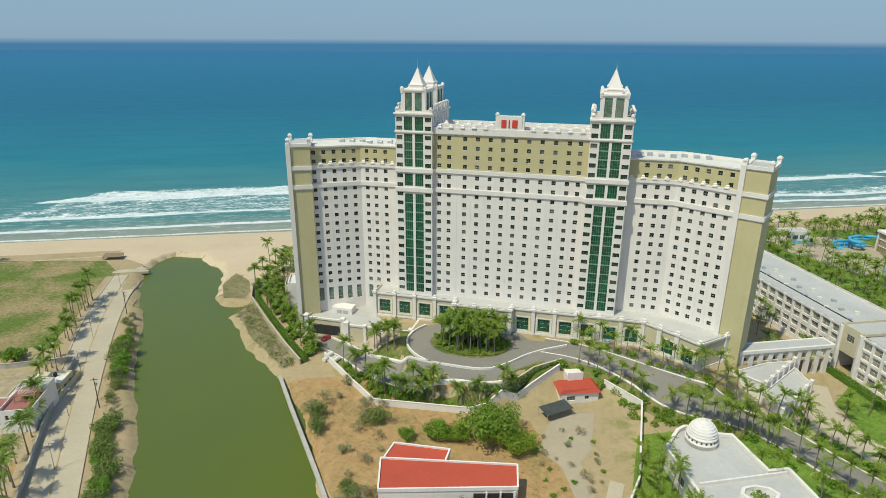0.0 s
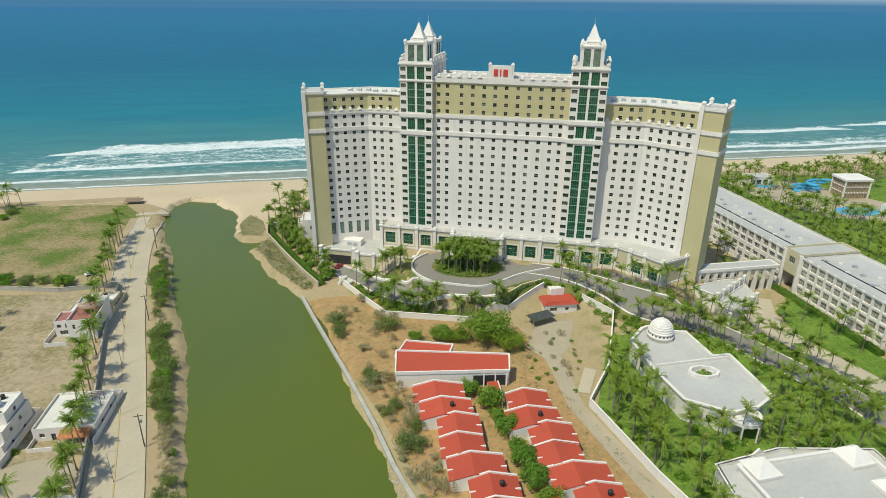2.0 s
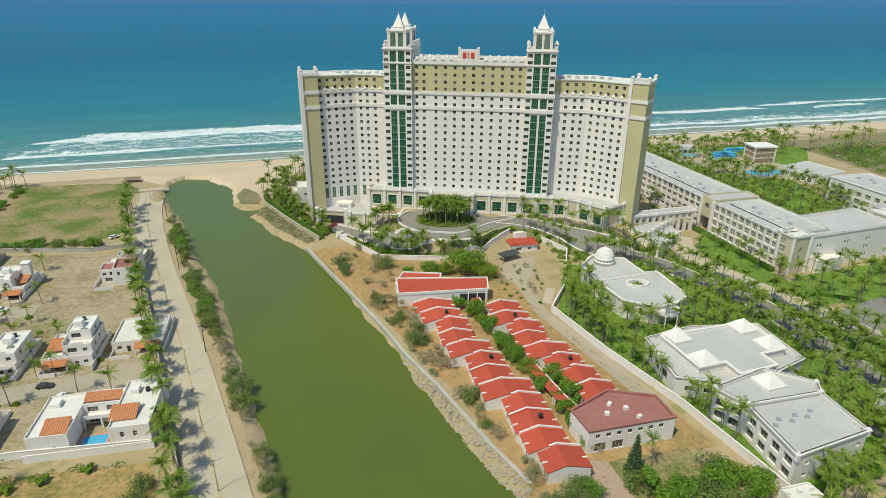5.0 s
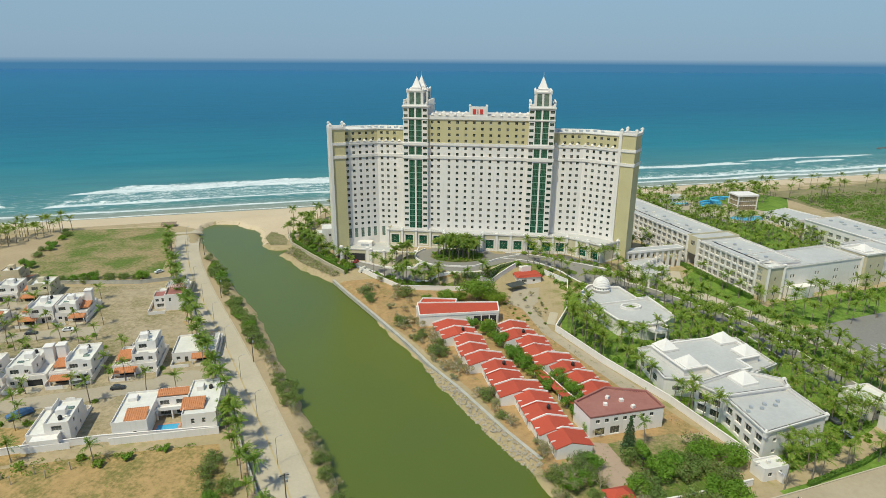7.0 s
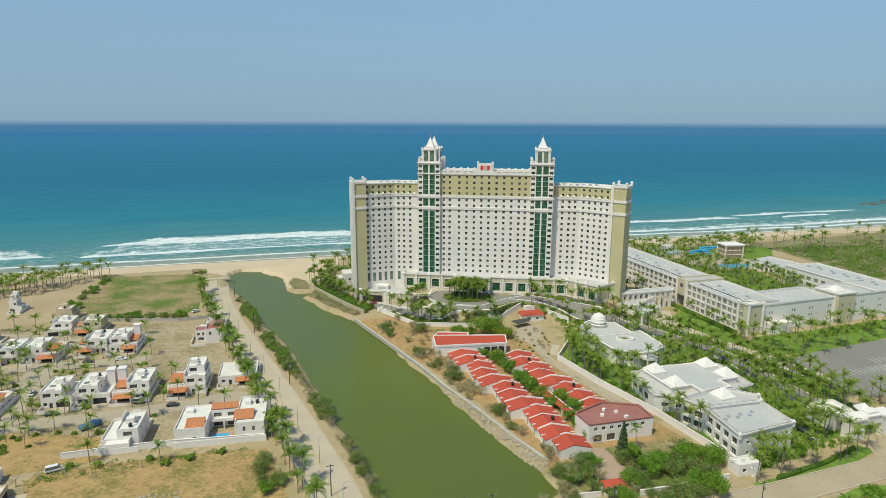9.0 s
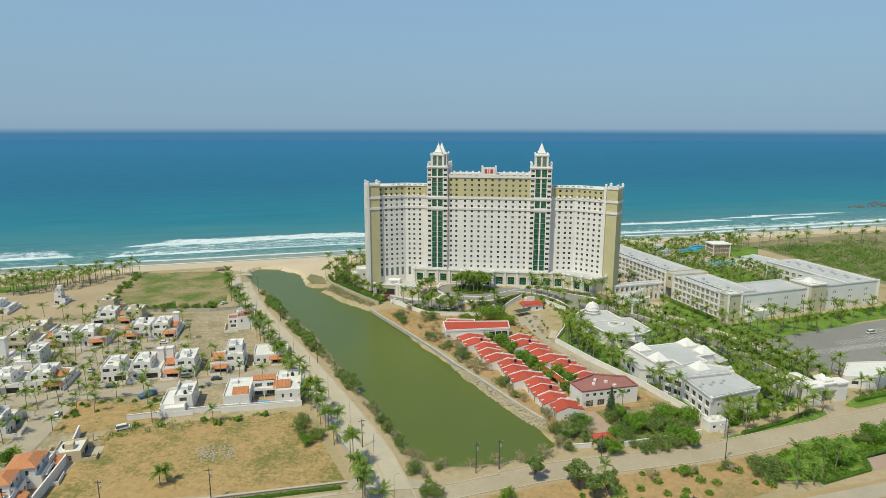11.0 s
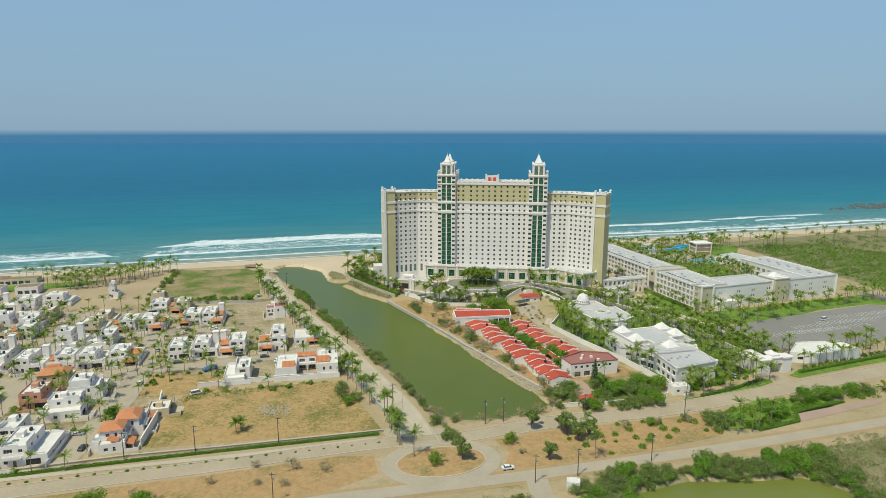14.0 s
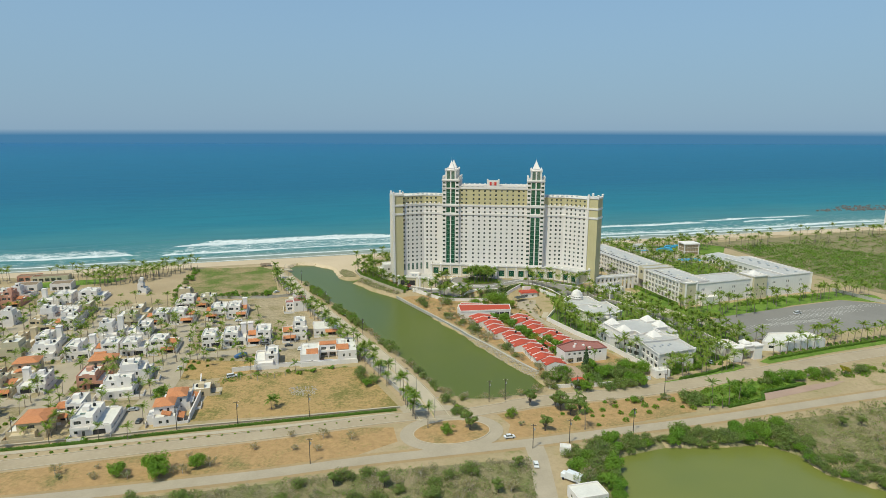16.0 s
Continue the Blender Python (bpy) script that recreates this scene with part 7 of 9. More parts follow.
        b1 = [(x0 + r, y0 + r, top + 2.1), (x1 - r, y0 + r, top + 2.1), (x1 - r, y1 - r, top + 2.1), (x0 + r, y1 - r, top + 2.1)]
        part("tile_roof", Geo().rings([b0, b1]), TILES, t, "terracotta tile roof")
    else:
        part("roof_box", Geo().bevel_box(-1.3, 1.3, -1.2, 1.2, 0, 2.0, 0.08), tint, t, m=pose(tx + rnd.uniform(-1, 1), ty, top))
        part("water_tank", TANK, None, t, "black plastic water tank", m=pose(tx + rnd.uniform(-1.5, 1.5), ty + d * 0.22, top))
        for k in range(2):
            x, y = tx + rnd.uniform(-1.8, 1.8), ty + rnd.uniform(-2.5, 2.5)
            part("roof_unit", Geo().bevel_box(x - 0.5, x + 0.5, y - 0.35, y + 0.35, top, top + rnd.uniform(0.4, 0.9), 0.05), METAL, t)
    if porch:
        part("porch_roof", awning(w * 0.5, 2.6, 3.0), TILES, t, "terracotta tile porch roof", m=pose(fx * w * 0.2, -d / 2, 0))
        for sx in (-1, 1):
            part("porch_post", Geo().box(-0.15, 0.15, -0.15, 0.15, -0.4, 2.1), tint, t, m=pose(fx * w * 0.2 + sx * w * 0.23, -d / 2 - 2.4, 0))
        if floors > 1:
            part("tile_roof", awning(w * (1 - upper) * 0.9, d * 0.4, z1 + 1.8, 1.0), TILES, t, "terracotta tile roof", m=pose(fx * w * upper / 2, d * 0.15, 0))
    if tower:
        part("stair_tower", Geo().box(-1.4, 1.4, -1.4, 1.4, 0, top + 3.2).bevel_box(-1.6, 1.6, -1.6, 1.6, top + 3.2, top + 3.5, 0.1), tint, t, m=pose(fx * (w / 2 - 1.6), d * 0.2, 0))
    if floors > 1 and rnd.random() < 0.5:
        bw = w * upper * 0.7
        bx = -fx * (w / 2 - w * upper / 2)
        part("balcony", Geo().box(bx - bw / 2, bx + bw / 2, -d / 2 - 1.2, -d / 2, z1 - 0.1, z1 + 0.08).box(bx - bw / 2, bx + bw / 2, -d / 2 - 1.2, -d / 2 - 1.1, z1 + 0.08, z1 + 0.95), tint, t)
    if floors == 1 and rnd.random() < 0.5:
        px, py = fx * w * 0.28, d * 0.2
        for k in range(5):
            part("pergola_beam", Geo().box(px - 1.6, px + 1.6, py - 1.4 + 0.7 * k, py - 1.25 + 0.7 * k, z1 + 2.3, z1 + 2.45), WOOD, t)
        for sx in (-1.5, 1.5):
            part("pergola_post", Geo().box(px + sx - 0.08, px + sx + 0.08, py - 1.3, py - 1.15, z1, z1 + 2.3).box(px + sx - 0.08, px + sx + 0.08, py + 1.3, py + 1.45, z1, z1 + 2.3), WOOD, t)
    if floors > 1 and not pitched:
        # a stepped parapet: a taller screen wall on one side and a raised middle at the front
        sx = ux0 if flipx else ux1
        part("stepped_parapet", Geo().box(min(sx, sx - fx * 0.25), max(sx, sx - fx * 0.25), uy0 + 0.3, uy0 + d * 0.45, z1 + 3.7, z1 + 4.7).box(ux0 + uw * 0.3, ux0 + uw * 0.7, uy0 + 0.003, uy0 + 0.22, z1 + 3.7, z1 + 4.3), tint, t)
    if seed < 27 and w > 9 and floors > 1:
        # a low wing at the back under a tiled slope, and a walled terrace
        part("side_wing", Geo().bevel_box(-w * 0.3, w * 0.34, d / 2, d / 2 + 2.6, -0.4, 3.3, 0.06).box(-w * 0.3, -w * 0.3 + 0.2, d / 2 + 0.02, d / 2 + 2.6, 3.3, 4.2), tint, t)
        part("terrace_screen", Geo().box(fx * w * 0.06 - 0.1, fx * w * 0.06 + 0.1, -d / 2 + 0.3, -d / 2 + 3.2, z1 + 0.7, z1 + 1.9).box(min(0, fx * w * 0.46), max(0, fx * w * 0.46), -d / 2 + 0.2, -d / 2 + 0.36, z1 + 0.7, z1 + 1.3), tint, t)
        part("skylight", Geo().bevel_box(-0.9, 0.9, -0.6, 0.6, 0, 0.35, 0.06), GLASS_PALE, t, m=pose(tx - fx * 1.2, ty - d * 0.2, top))
    # the plot: paved front yard and a side wall
    part("yard", Geo().box(fx * w * 0.2 - 2.6, fx * w * 0.2 + 2.6, -d / 2 - 4.6, -d / 2 - 0.02, -0.3, 0.12), CONCRETE, t)
    part("side_wall", Geo().box(w / 2 + 0.35, w / 2 + 0.52, -d / 2 - 3.5, d / 2 + 3.0, -0.4, 2.0), tint, t)
    part("rear_wall", Geo().box(-w / 2 - 0.3, w / 2 + 0.35, d / 2 + 2.85, d / 2 + 3.0, -0.4, 2.0), tint, t)
    # garden walls of the plot's front
    part("front_wall", Geo().box(-w / 2, -w * 0.1, -d / 2 - 4.2, -d / 2 - 4.0, -0.4, 1.2).box(-w / 2, -w / 2 + 0.2, -d / 2 - 4.0, -d / 2, -0.4, 1.2), tint, t)
    return t


def pool_house():
    """The large villa with a court, a blue pool and tiled roofs at the end of the turning circle."""
    t = thing("house", "large white villa with a pool court and terracotta roofs", "house", pose(-57, -166, 0, 0, 0, 19.5), "houses of the estate")
    FOOTPRINTS.append([(-70, -183), (-40, -172), (-46, -148), (-76, -160)])
    W = [(-14, -9), (-4.5, -9), (-4.5, 8), (-14, 8)]
    block(t, "west_wing", W, -0.4, 5.2, WHITE, {0: [(2.4, 1.7, "house"), (6, 1.7, "slot")]}, ROOF_WHITE, 0.6, 0.2, solid_foot=False)
    E_ = [(5, -10), (14.5, -10), (14.5, 10), (5, 10)]
    block(t, "east_wing", E_, -0.4, 6.2, WHITE, {0: [(3, 4.4, "slot"), (6, 4.4, "slot")], 3: [(5, 1.6, "wide")]}, ROOF_WHITE, 0.6, 0.2, solid_foot=False)
    B = [(-4.5, 2), (5, 2), (5, 8), (-4.5, 8)]
    block(t, "middle_wing", B, -0.4, 5.6, WHITE, {0: [(2.4, 1.5, "balcony"), (7, 1.5, "balcony"), (2.4, 4.4, "wide"), (7, 4.4, "wide")]}, ROOF_WHITE, 0.5, 0.2, solid_foot=False)
    part("balcony", Geo().box(-4.4, 4.9, -0.4, 2, 3.0, 3.25).box(-4.4, 4.9, -0.4, -0.3, 3.25, 4.1), WHITE, t)
    for x in (-4, 0.2, 4.5):
        part("column", Geo().box(x - 0.2, x + 0.2, -0.4, 0, -0.3, 3.0), WHITE, t)
    part("tile_roof", awning(6, 5, 6.4, 1.2), TILES, t, "terracotta tile roof", m=pose(-8, -3.0, 0))
    part("tile_roof", awning(6.5, 5, 7.6, 1.2), TILES, t, "terracotta tile roof", m=pose(7.5, -2.0, 0))
    part("tile_roof", awning(9, 3, 6.9, 0.9), TILES, t, "terracotta tile roof", m=pose(0.2, 6.0, 0))
    part("pool", Geo().box(-3.4, 2.6, -7.6, -3.4, -0.2, 0.12), POOL, t, "blue swimming pool")
    part("pool_edge", Geo().box(-4.0, 3.2, -8.2, -7.6, -0.2, 0.18).box(-4.0, 3.2, -3.4, -2.8, -0.2, 0.18).box(-4.0, -3.4, -7.6, -3.4, -0.2, 0.18).box(2.6, 3.2, -7.6, -3.4, -0.2, 0.18), SALMON, t)
    part("plot_wall", Geo().box(-14.5, 15, -11.0, -10.7, -0.4, 2.2), WHITE, t)
    part("roof_box", Geo().bevel_box(7, 9, 4, 6.5, 6.2, 7.6, 0.1), WHITE, t)
    part("roof_box", Geo().bevel_box(10.5, 11.3, -2, -1, 6.2, 7.0, 0.1), WHITE, t)
    part("roof_box", Geo().bevel_box(-12.5, -10, 3, 5.5, 5.2, 6.4, 0.1), WHITE, t)
    part("water_tank", TANK, None, t, "black plastic water tank", m=pose(11, 5, 6.2))


def terrace_house():
    """A tall plain white house by the canal road: a red roof terrace with a pergola and a higher rear block."""
    t = thing("house", "white two-storey house with a red roof terrace and pergola", "house", pose(-105.5, -83.5, 0, 0, 0, 24), "houses of the estate")
    FOOTPRINTS.append([(-113, -93), (-99, -90), (-98, -76), (-112, -76)])
    block(t, "main_block", [(-2.5, -6.5), (6, -6.5), (6, 4), (-2.5, 4)], -0.4, 6.4, WHITE, {0: [(2, 4.9, "slot")], 3: [(3, 4.6, "house"), (7, 4.6, "house"), (5, 1.6, "door")]}, ROOF_PINK, 0.9, 0.2, solid_foot=False)
    block(t, "side_block", [(-7.5, -3.5), (-2.5, -3.5), (-2.5, 3.5), (-7.5, 3.5)], -0.4, 5.4, WHITE, {0: [(1.4, 4.0, "house"), (3.6, 4.0, "slot"), (2.5, 1.6, "wide")], 3: [(3.5, 4.0, "house")]}, ROOF_PINK, 0.5, 0.2, solid_foot=False)
    block(t, "rear_block", [(-2.4, 4), (6, 4), (6, 9), (-2.4, 9)], -0.4, 7.6, WHITE, {0: [(4, 6.9, "slot")]}, ROOF_GREY, 0.6, 0.2, solid_foot=False)
    block(t, "porch_block", [(-7.5, 4), (-2.5, 4), (-2.5, 14), (-7.5, 14)], -0.4, 3.2, BEIGE, {3: [(5, 1.4, "garage")]}, ROOF_WHITE, 0.4, 0.2, solid_foot=False)
    for k in range(8):
        part("pergola_beam", Geo().box(-0.6 + 0.75 * k, -0.4 + 0.75 * k, -1.6, 3.4, 8.7, 8.85), SALMON, t, "red painted pergola beam")
    for x in (-0.5, 4.8):
        part("pergola_post", Geo().box(x - 0.12, x + 0.12, -1.5, -1.26, 6.4, 8.7), SALMON, t)
    part("pergola_rail", Geo().box(-0.8, 5.2, -1.5, -1.3, 8.5, 8.7), SALMON, t)
    part("front_yard", Geo().box(-9, -2.6, -9.5, -3.6, -0.3, 0.12), PAVED, t)
    part("plot_wall", Geo().box(-9.2, -9.0, -9.6, 4, -0.4, 1.8).box(-9.0, -2.5, -9.6, -9.4, -0.4, 1.4), WHITE, t)
    part("water_tank", TANK, None, t, "black plastic water tank", m=pose(2, 7, 7.6))


terrace_house()
pool_house()
A1, A2 = 21, 201   # fronts to the south, fronts to the north
HOUSES = [
    (-86, -177, A2, 10.5, 14, 2, WHITE, 0, 0, 0), (-105, -144, A1, 12, 15, 2, WHITE, 1, 1, 0), (-117, -149, A1, 11, 15, 2, WHITE, 0, 1, 0), (-128, -154, A1, 9.5, 14, 2, WHITE, 0, 0, 0),
    (-87, -136, A1, 13, 15, 3, WHITE, 1, 0, 0), (-72, -124, A1, 14, 15, 1, WHITE, 1, 0, 0), 
    (-140, -99, A1, 11, 15, 2, WHITE, 1, 1, 0), (-152, -104, A1, 12, 14, 2, WHITE, 1, 0, 0), (-112, -68, A1, 10, 8, 1, BEIGE, 0, 0, 0),
    (-103, -229, 114, 14, 9, 2, WHITE, 1, 0, 1), (-101, -243, 114, 11, 9, 2, WHITE, 1, 0, 1), (-100, -217, 114, 8, 8, 1, CREAM, 0, 0, 0),
    (-126, -252, A1, 14, 17, 2, WHITE, 0, 0, 0), (-137, -222, 114, 13, 13, 2, WHITE, 0, 0, 0), (-140, -205, 114, 14, 13, 3, WHITE, 0, 0, 0), (-148, -260, A2, 13, 14, 2, CREAM, 0, 0, 1),
    (-163, -196, 294, 13, 12, 2, CREAM, 1, 0, 1), (-150, -166, A1, 13, 13, 2, WHITE, 1, 0, 0), (-163, -172, A1, 12, 13, 2, WHITE, 0, 0, 0), (-176, -176, A1, 11, 13, 2, WHITE, 1, 0, 0), (-189, -180, A1, 12, 15, 2, WHITE, 0, 1, 0),
    (-168, -116, A1, 13, 14, 2, WHITE, 1, 0, 0), (-182, -121, A1, 12, 13, 2, WHITE, 1, 0, 0), (-196, -127, A1, 13, 13, 2, BEIGE, 0, 0, 0), (-178, -146, A2, 12, 12, 2, WHITE, 0, 0, 0), (-192, -150, A2, 12, 12, 3, WHITE, 0, 1, 0),
    (-234, -59, A1, 5, 6, 3, WHITE, 0, 0, 0), (-258, -80, A1, 16, 12, 2, WHITE, 0, 0, 0), (-276, -92, A1, 20, 14, 2, WHITE, 0, 1, 0), (-196, -210, 294, 13, 12, 2, CREAM, 1, 0, 1), (-206, -186, 294, 14, 12, 2, WHITE, 0, 0, 0),
]
for k, (x, y, a, w, d, fl, tint, porch, tw, pit) in enumerate(HOUSES):
    house(x, y, a, w + 0.9, d, fl, tint, bool(porch), bool(tw), bool(pit), 0.56 + 0.05 * (k % 4), k % 3 == 1, k)
# the further streets, plot by plot
rows_rnd = random.Random(5)
plot = len(HOUSES)
for row in range(-7, 9):
    for col in range(-17, 4):
        px = -175 + 12.8 * col * 0.93 - 16.0 * row * 0.40 + rows_rnd.uniform(-0.8, 0.8)
        py = -170 + 12.8 * col * 0.36 + 16.0 * row * 0.917 + rows_rnd.uniform(-0.8, 0.8)
        if not (-345 < px < -140 and -286 < py < -72) or py > -60 - 0.0 * px or (px + 200) * 0.4 + (-0.9157) * (py - 79) < 92:
            continue
        pick = rows_rnd.random()
        if pick < 0.08 or not free(px, py, 6.3) or float(inside_distance([(-290, -80), (-228, -98), (-200, -70), (-240, 14), (-268, -10)], px, py)) > -8:
            continue
        tint = WHITE if pick < 0.58 else CREAM if pick < 0.78 else SALMON if pick < 0.88 else BEIGE
        house(px, py, A1 if row % 2 else A2, 11.0 + rows_rnd.uniform(0, 1.4), 11.5 + rows_rnd.uniform(0, 2.0), rows_rnd.choice((2, 2, 2, 3, 1)), tint, rows_rnd.random() < 0.5, rows_rnd.random() < 0.2, rows_rnd.random() < 0.2, 0.5 + rows_rnd.random() * 0.3, rows_rnd.random() < 0.5, plot)
        plot += 1

for k, (x, y, w, d, h, mt) in enumerate(((-345, -38, 16, 8, 4, SALMON), (-328, -36, 26, 10, 4, BEIGE), (-300, -58, 14, 12, 5, WHITE), (-322, -66, 15, 12, 5, WHITE))):
    b = thing("beach_club", "low beach club building with open sides", "beach club", pose(x, y, 0, 0, 0, 24))
    block(b, "club_body", [(-w / 2, -d / 2), (w / 2, -d / 2), (w / 2, d / 2), (-w / 2, d / 2)], -0.3, h, mt, {0: [(3 + 4.2 * j, 1.7, "balcony") for j in range(int(w / 4.4))]}, WOOD, 0.4, solid_foot=False)
    FOOTPRINTS.append([(x - w / 2, y - d / 2), (x + w / 2, y - d / 2), (x + w / 2, y + d / 2), (x - w / 2, y + d / 2)])


# ---- vehicles, poles ----
def car_data(L, W, H, cab0, cab1, paint):
    """A car's body: lower shell and glazed cab, nose towards +x."""
    g = Geo()
    side = [(-L / 2, 0.35), (-L / 2, 0.75), (-L / 2 + 0.15, 0.92), (L / 2 - 1.2, 0.95), (L / 2 - 0.2, 0.78), (L / 2, 0.6), (L / 2, 0.35)]
    g.rings([[(x, -W / 2, z) for x, z in side], [(x, W / 2, z) for x, z in side]][::-1])
    return g.data("body", [paint])


def car(x, y, ang, paint, label, van=False, z=None):
    L, W, H = (5.2, 1.9, 1.9) if van else (4.4, 1.75, 1.45)
    t = thing("car", label, "car", pose(x, y, (z_at(x, y) if z is None else z) + 0.15, 0, 0, ang))
    part("body", car_data(L, W, H, 0, 0, paint), None, t)
    c0, c1 = (-L / 2 + 0.1, L / 2 - 1.3) if van else (-L / 2 + 0.7, L / 2 - 1.4)
    g = Geo().rings([[(c0, -W / 2 + 0.08, 0.92), (c1 + 0.35, -W / 2 + 0.08, 0.92), (c1 + 0.35, W / 2 - 0.08, 0.92), (c0, W / 2 - 0.08, 0.92)],
                     [(c0 + 0.25, -W / 2 + 0.25, H - 0.05), (c1 - 0.35, -W / 2 + 0.25, H - 0.05), (c1 - 0.35, W / 2 - 0.25, H - 0.05), (c0 + 0.25, W / 2 - 0.25, H - 0.05)]])
    part("glass", g, GLASS, t, "dark car windows")
    part("roof_panel", Geo().bevel_box(c0 + 0.2, c1 - 0.3, -W / 2 + 0.2, W / 2 - 0.2, H - 0.06, H + 0.02, 0.03), paint, t)
    wh = Geo()
    for wx in (-L / 2 + 0.8, L / 2 - 0.85):
        for wy in (-W / 2 + 0.1, W / 2 - 0.1):
            part("wheel", Geo().tube([(wx, wy - 0.11, 0.2), (wx, wy + 0.11, 0.2)], [0.33, 0.33], 12), RUBBER, t)
    return t


CAR_WHITE = surf("white_car_paint", (0.75, 0.75, 0.74), (0.70, 0.70, 0.69), 1, 5, 0.3, 0.02, 0.5)
CAR_DARK = surf("dark_car_paint", (0.05, 0.055, 0.06), (0.04, 0.045, 0.05), 1, 5, 0.3, 0.02, 0.5)
CAR_GREEN = surf("green_car_paint", (0.05, 0.12, 0.09), (0.045, 0.10, 0.08), 1, 5, 0.3, 0.02, 0.5)
CAR_SILVER = surf("silver_car_paint", (0.45, 0.46, 0.47), (0.40, 0.41, 0.42), 1, 5, 0.3, 0.02, 0.5, 0.3)
car(-42, -15.5, 70, RED_PAINT, "red car parked in front of the garage")
car(41, -239, 20, CAR_WHITE, "white car on the dusty avenue")
car(51, -258, 97, CAR_WHITE, "white car on the side lane")
car(224, -48, 25, CAR_WHITE, "white car in the car park", True)
car(-123, -166, 22, CAR_GREEN, "dark green car on the estate street")
car(-132, -115, 20, CAR_WHITE, "white car on the estate street")
car(-144, -120, 20, CAR_DARK, "dark car on the estate street")
car(-84, -153, 20, CAR_DARK, "dark car beside the turning circle")
car(-76, -157, 100, CAR_WHITE, "white car beside the turning circle")
car(-95, -198, 40, CAR_WHITE, "white pickup on the dry lot", True)
car(-120, -238, 20, CAR_SILVER, "silver car on the estate street")
car(-111, -247, 100, CAR_DARK, "dark car by a house gate")
car(-98, -152, 21, CAR_SILVER, "silver van in a driveway", True)
car(-136, -46, 60, CAR_WHITE, "white car on the sandy yard")
car(141, -139, 110, CAR_DARK, "dark car in the shade of palms")
car(142, -146, 110, CAR_WHITE, "white car in the shade of palms")
car(147, -84, 30, CAR_WHITE, "white car on the resort drive")
car(-257, -74, 20, CAR_WHITE, "white van by a beach house", True)
car(-143, -152, 115, CAR_SILVER, "silver car on the estate street")
car(-126, -192, 115, CAR_WHITE, "white car on the estate street")
boat = thing("covered_boat", "boat under a blue tarpaulin on a trailer", "boat", pose(-103, -172, 0.2, 0, 0, 60))
part("tarpaulin", Geo().rings([[(-3.5, -1.2, 0.4), (3.2, -1.2, 0.4), (4.0, 0, 0.7), (3.2, 1.2, 0.4), (-3.5, 1.2, 0.4)], [(-3.4, -1.1, 1.4), (2.6, -1.0, 1.5), (3.4, 0, 1.5), (2.6, 1.0, 1.5), (-3.4, 1.1, 1.4)], [(-2.6, -0.4, 1.9), (0.6, -0.35, 2.4), (1.2, 0, 2.4), (0.6, 0.35, 2.4), (-2.6, 0.4, 1.9)]]), BLUE, boat)
for s in (-1, 1):
    part("wheel", Geo().tube([(-0.6, s * 1.2, 0.25), (-0.6, s * 1.4, 0.25)], [0.33, 0.33], 12), RUBBER, boat)
truck = thing("truck", "white box truck parked by the lane gate", "truck", pose(63, -266, 0.2, 0, 0, 150))
part("box", Geo().bevel_box(-3.8, 1.8, -1.2, 1.2, 0.7, 3.3, 0.1), CAR_WHITE, truck)
part("cab", Geo().bevel_box(1.9, 3.6, -1.1, 1.1, 0.5, 2.5, 0.4), CAR_WHITE, truck)
part("windscreen", Geo().box(3.58, 3.64, -0.9, 0.9, 1.4, 2.1), GLASS, truck)
for wx in (-2.6, 2.6):
    for wy in (-1.05, 1.05):
        part("wheel", Geo().tube([(wx, wy - 0.15, 0.3), (wx, wy + 0.15, 0.3)], [0.48, 0.48], 12), RUBBER, truck)
block(thing("guard_booth", "small white guard booth at the lane gate", "booth"), "booth_body", [(60, -249), (64, -249), (64, -246), (60, -246)], -0.2, 2.8, WHITE, {3: [(1.5, 1.6, "house")]}, ROOF_WHITE, 0.3)
yard = thing("roof_house", "small white house by the side lane", "house")
block(yard, "house_body", [(64, -282), (74, -278), (71, -271), (61, -275)], -0.2, 3.4, WHITE, {0: [(3, 1.7, "house")], 3: [(3, 1.7, "house")]}, ROOF_WHITE, 0.5)

upole = thing("utility_pole", "weathered utility pole with a cross-arm", "utility pole", pose(-128, -16, 0), "poles along the roads")
part("pole", Geo().tube([(0, 0, -0.3), (0, 0, 10.2)], [0.17, 0.11], 8), POLE, upole)
part("cross_arm", Geo().box(-1.1, 1.1, -0.07, 0.07, 9.5, 9.65), POLE, upole)
for k in (-1, 0, 1):
    part("insulator", Geo().lathe([(0.05, 9.65), (0.09, 9.75), (0.05, 9.95)], 8, (k * 0.95, 0)), WHITE_TRIM, upole)
part("transformer", Geo().lathe([(0.05, 7.6), (0.28, 7.65), (0.28, 8.5), (0.1, 8.6)], 10, (0.42, 0)), METAL, upole)
for x, y, a in ((-89, -73, 30), (-48, -129, 30), (-8, -198, 30), (-4, -218, 30), (31, -208, 20), (38, -205, 20), (70, -197, 20), (110, -189, 20), (-43, -233, 20), (-70, -243, 20), (-92, -251, 20), (64, -240, 20), (90, -227, 20), (50, -246, 0), (-150, -268, 20), (-30, -268, 20)):
    copy_thing(upole, pose(x, y, z_at(x, y), 0, 0, a))
lamp = thing("street_lamp", "thin street lamp on the road's median", "street lamp", pose(0, 0, 0), "lamps along the canal road")
part("post", Geo().tube([(0, 0, 0), (0, 0, 8.2)], [0.09, 0.06], 6), LAMP, lamp)
part("arm", Geo().tube([(0, 0, 8.1), (0.5, 0, 8.6), (1.4, 0, 8.7)], [0.05, 0.04, 0.04], 6), LAMP, lamp)
part("lamp_head", Geo().bevel_box(1.2, 1.9, -0.12, 0.12, 8.62, 8.78, 0.04), METAL, lamp)
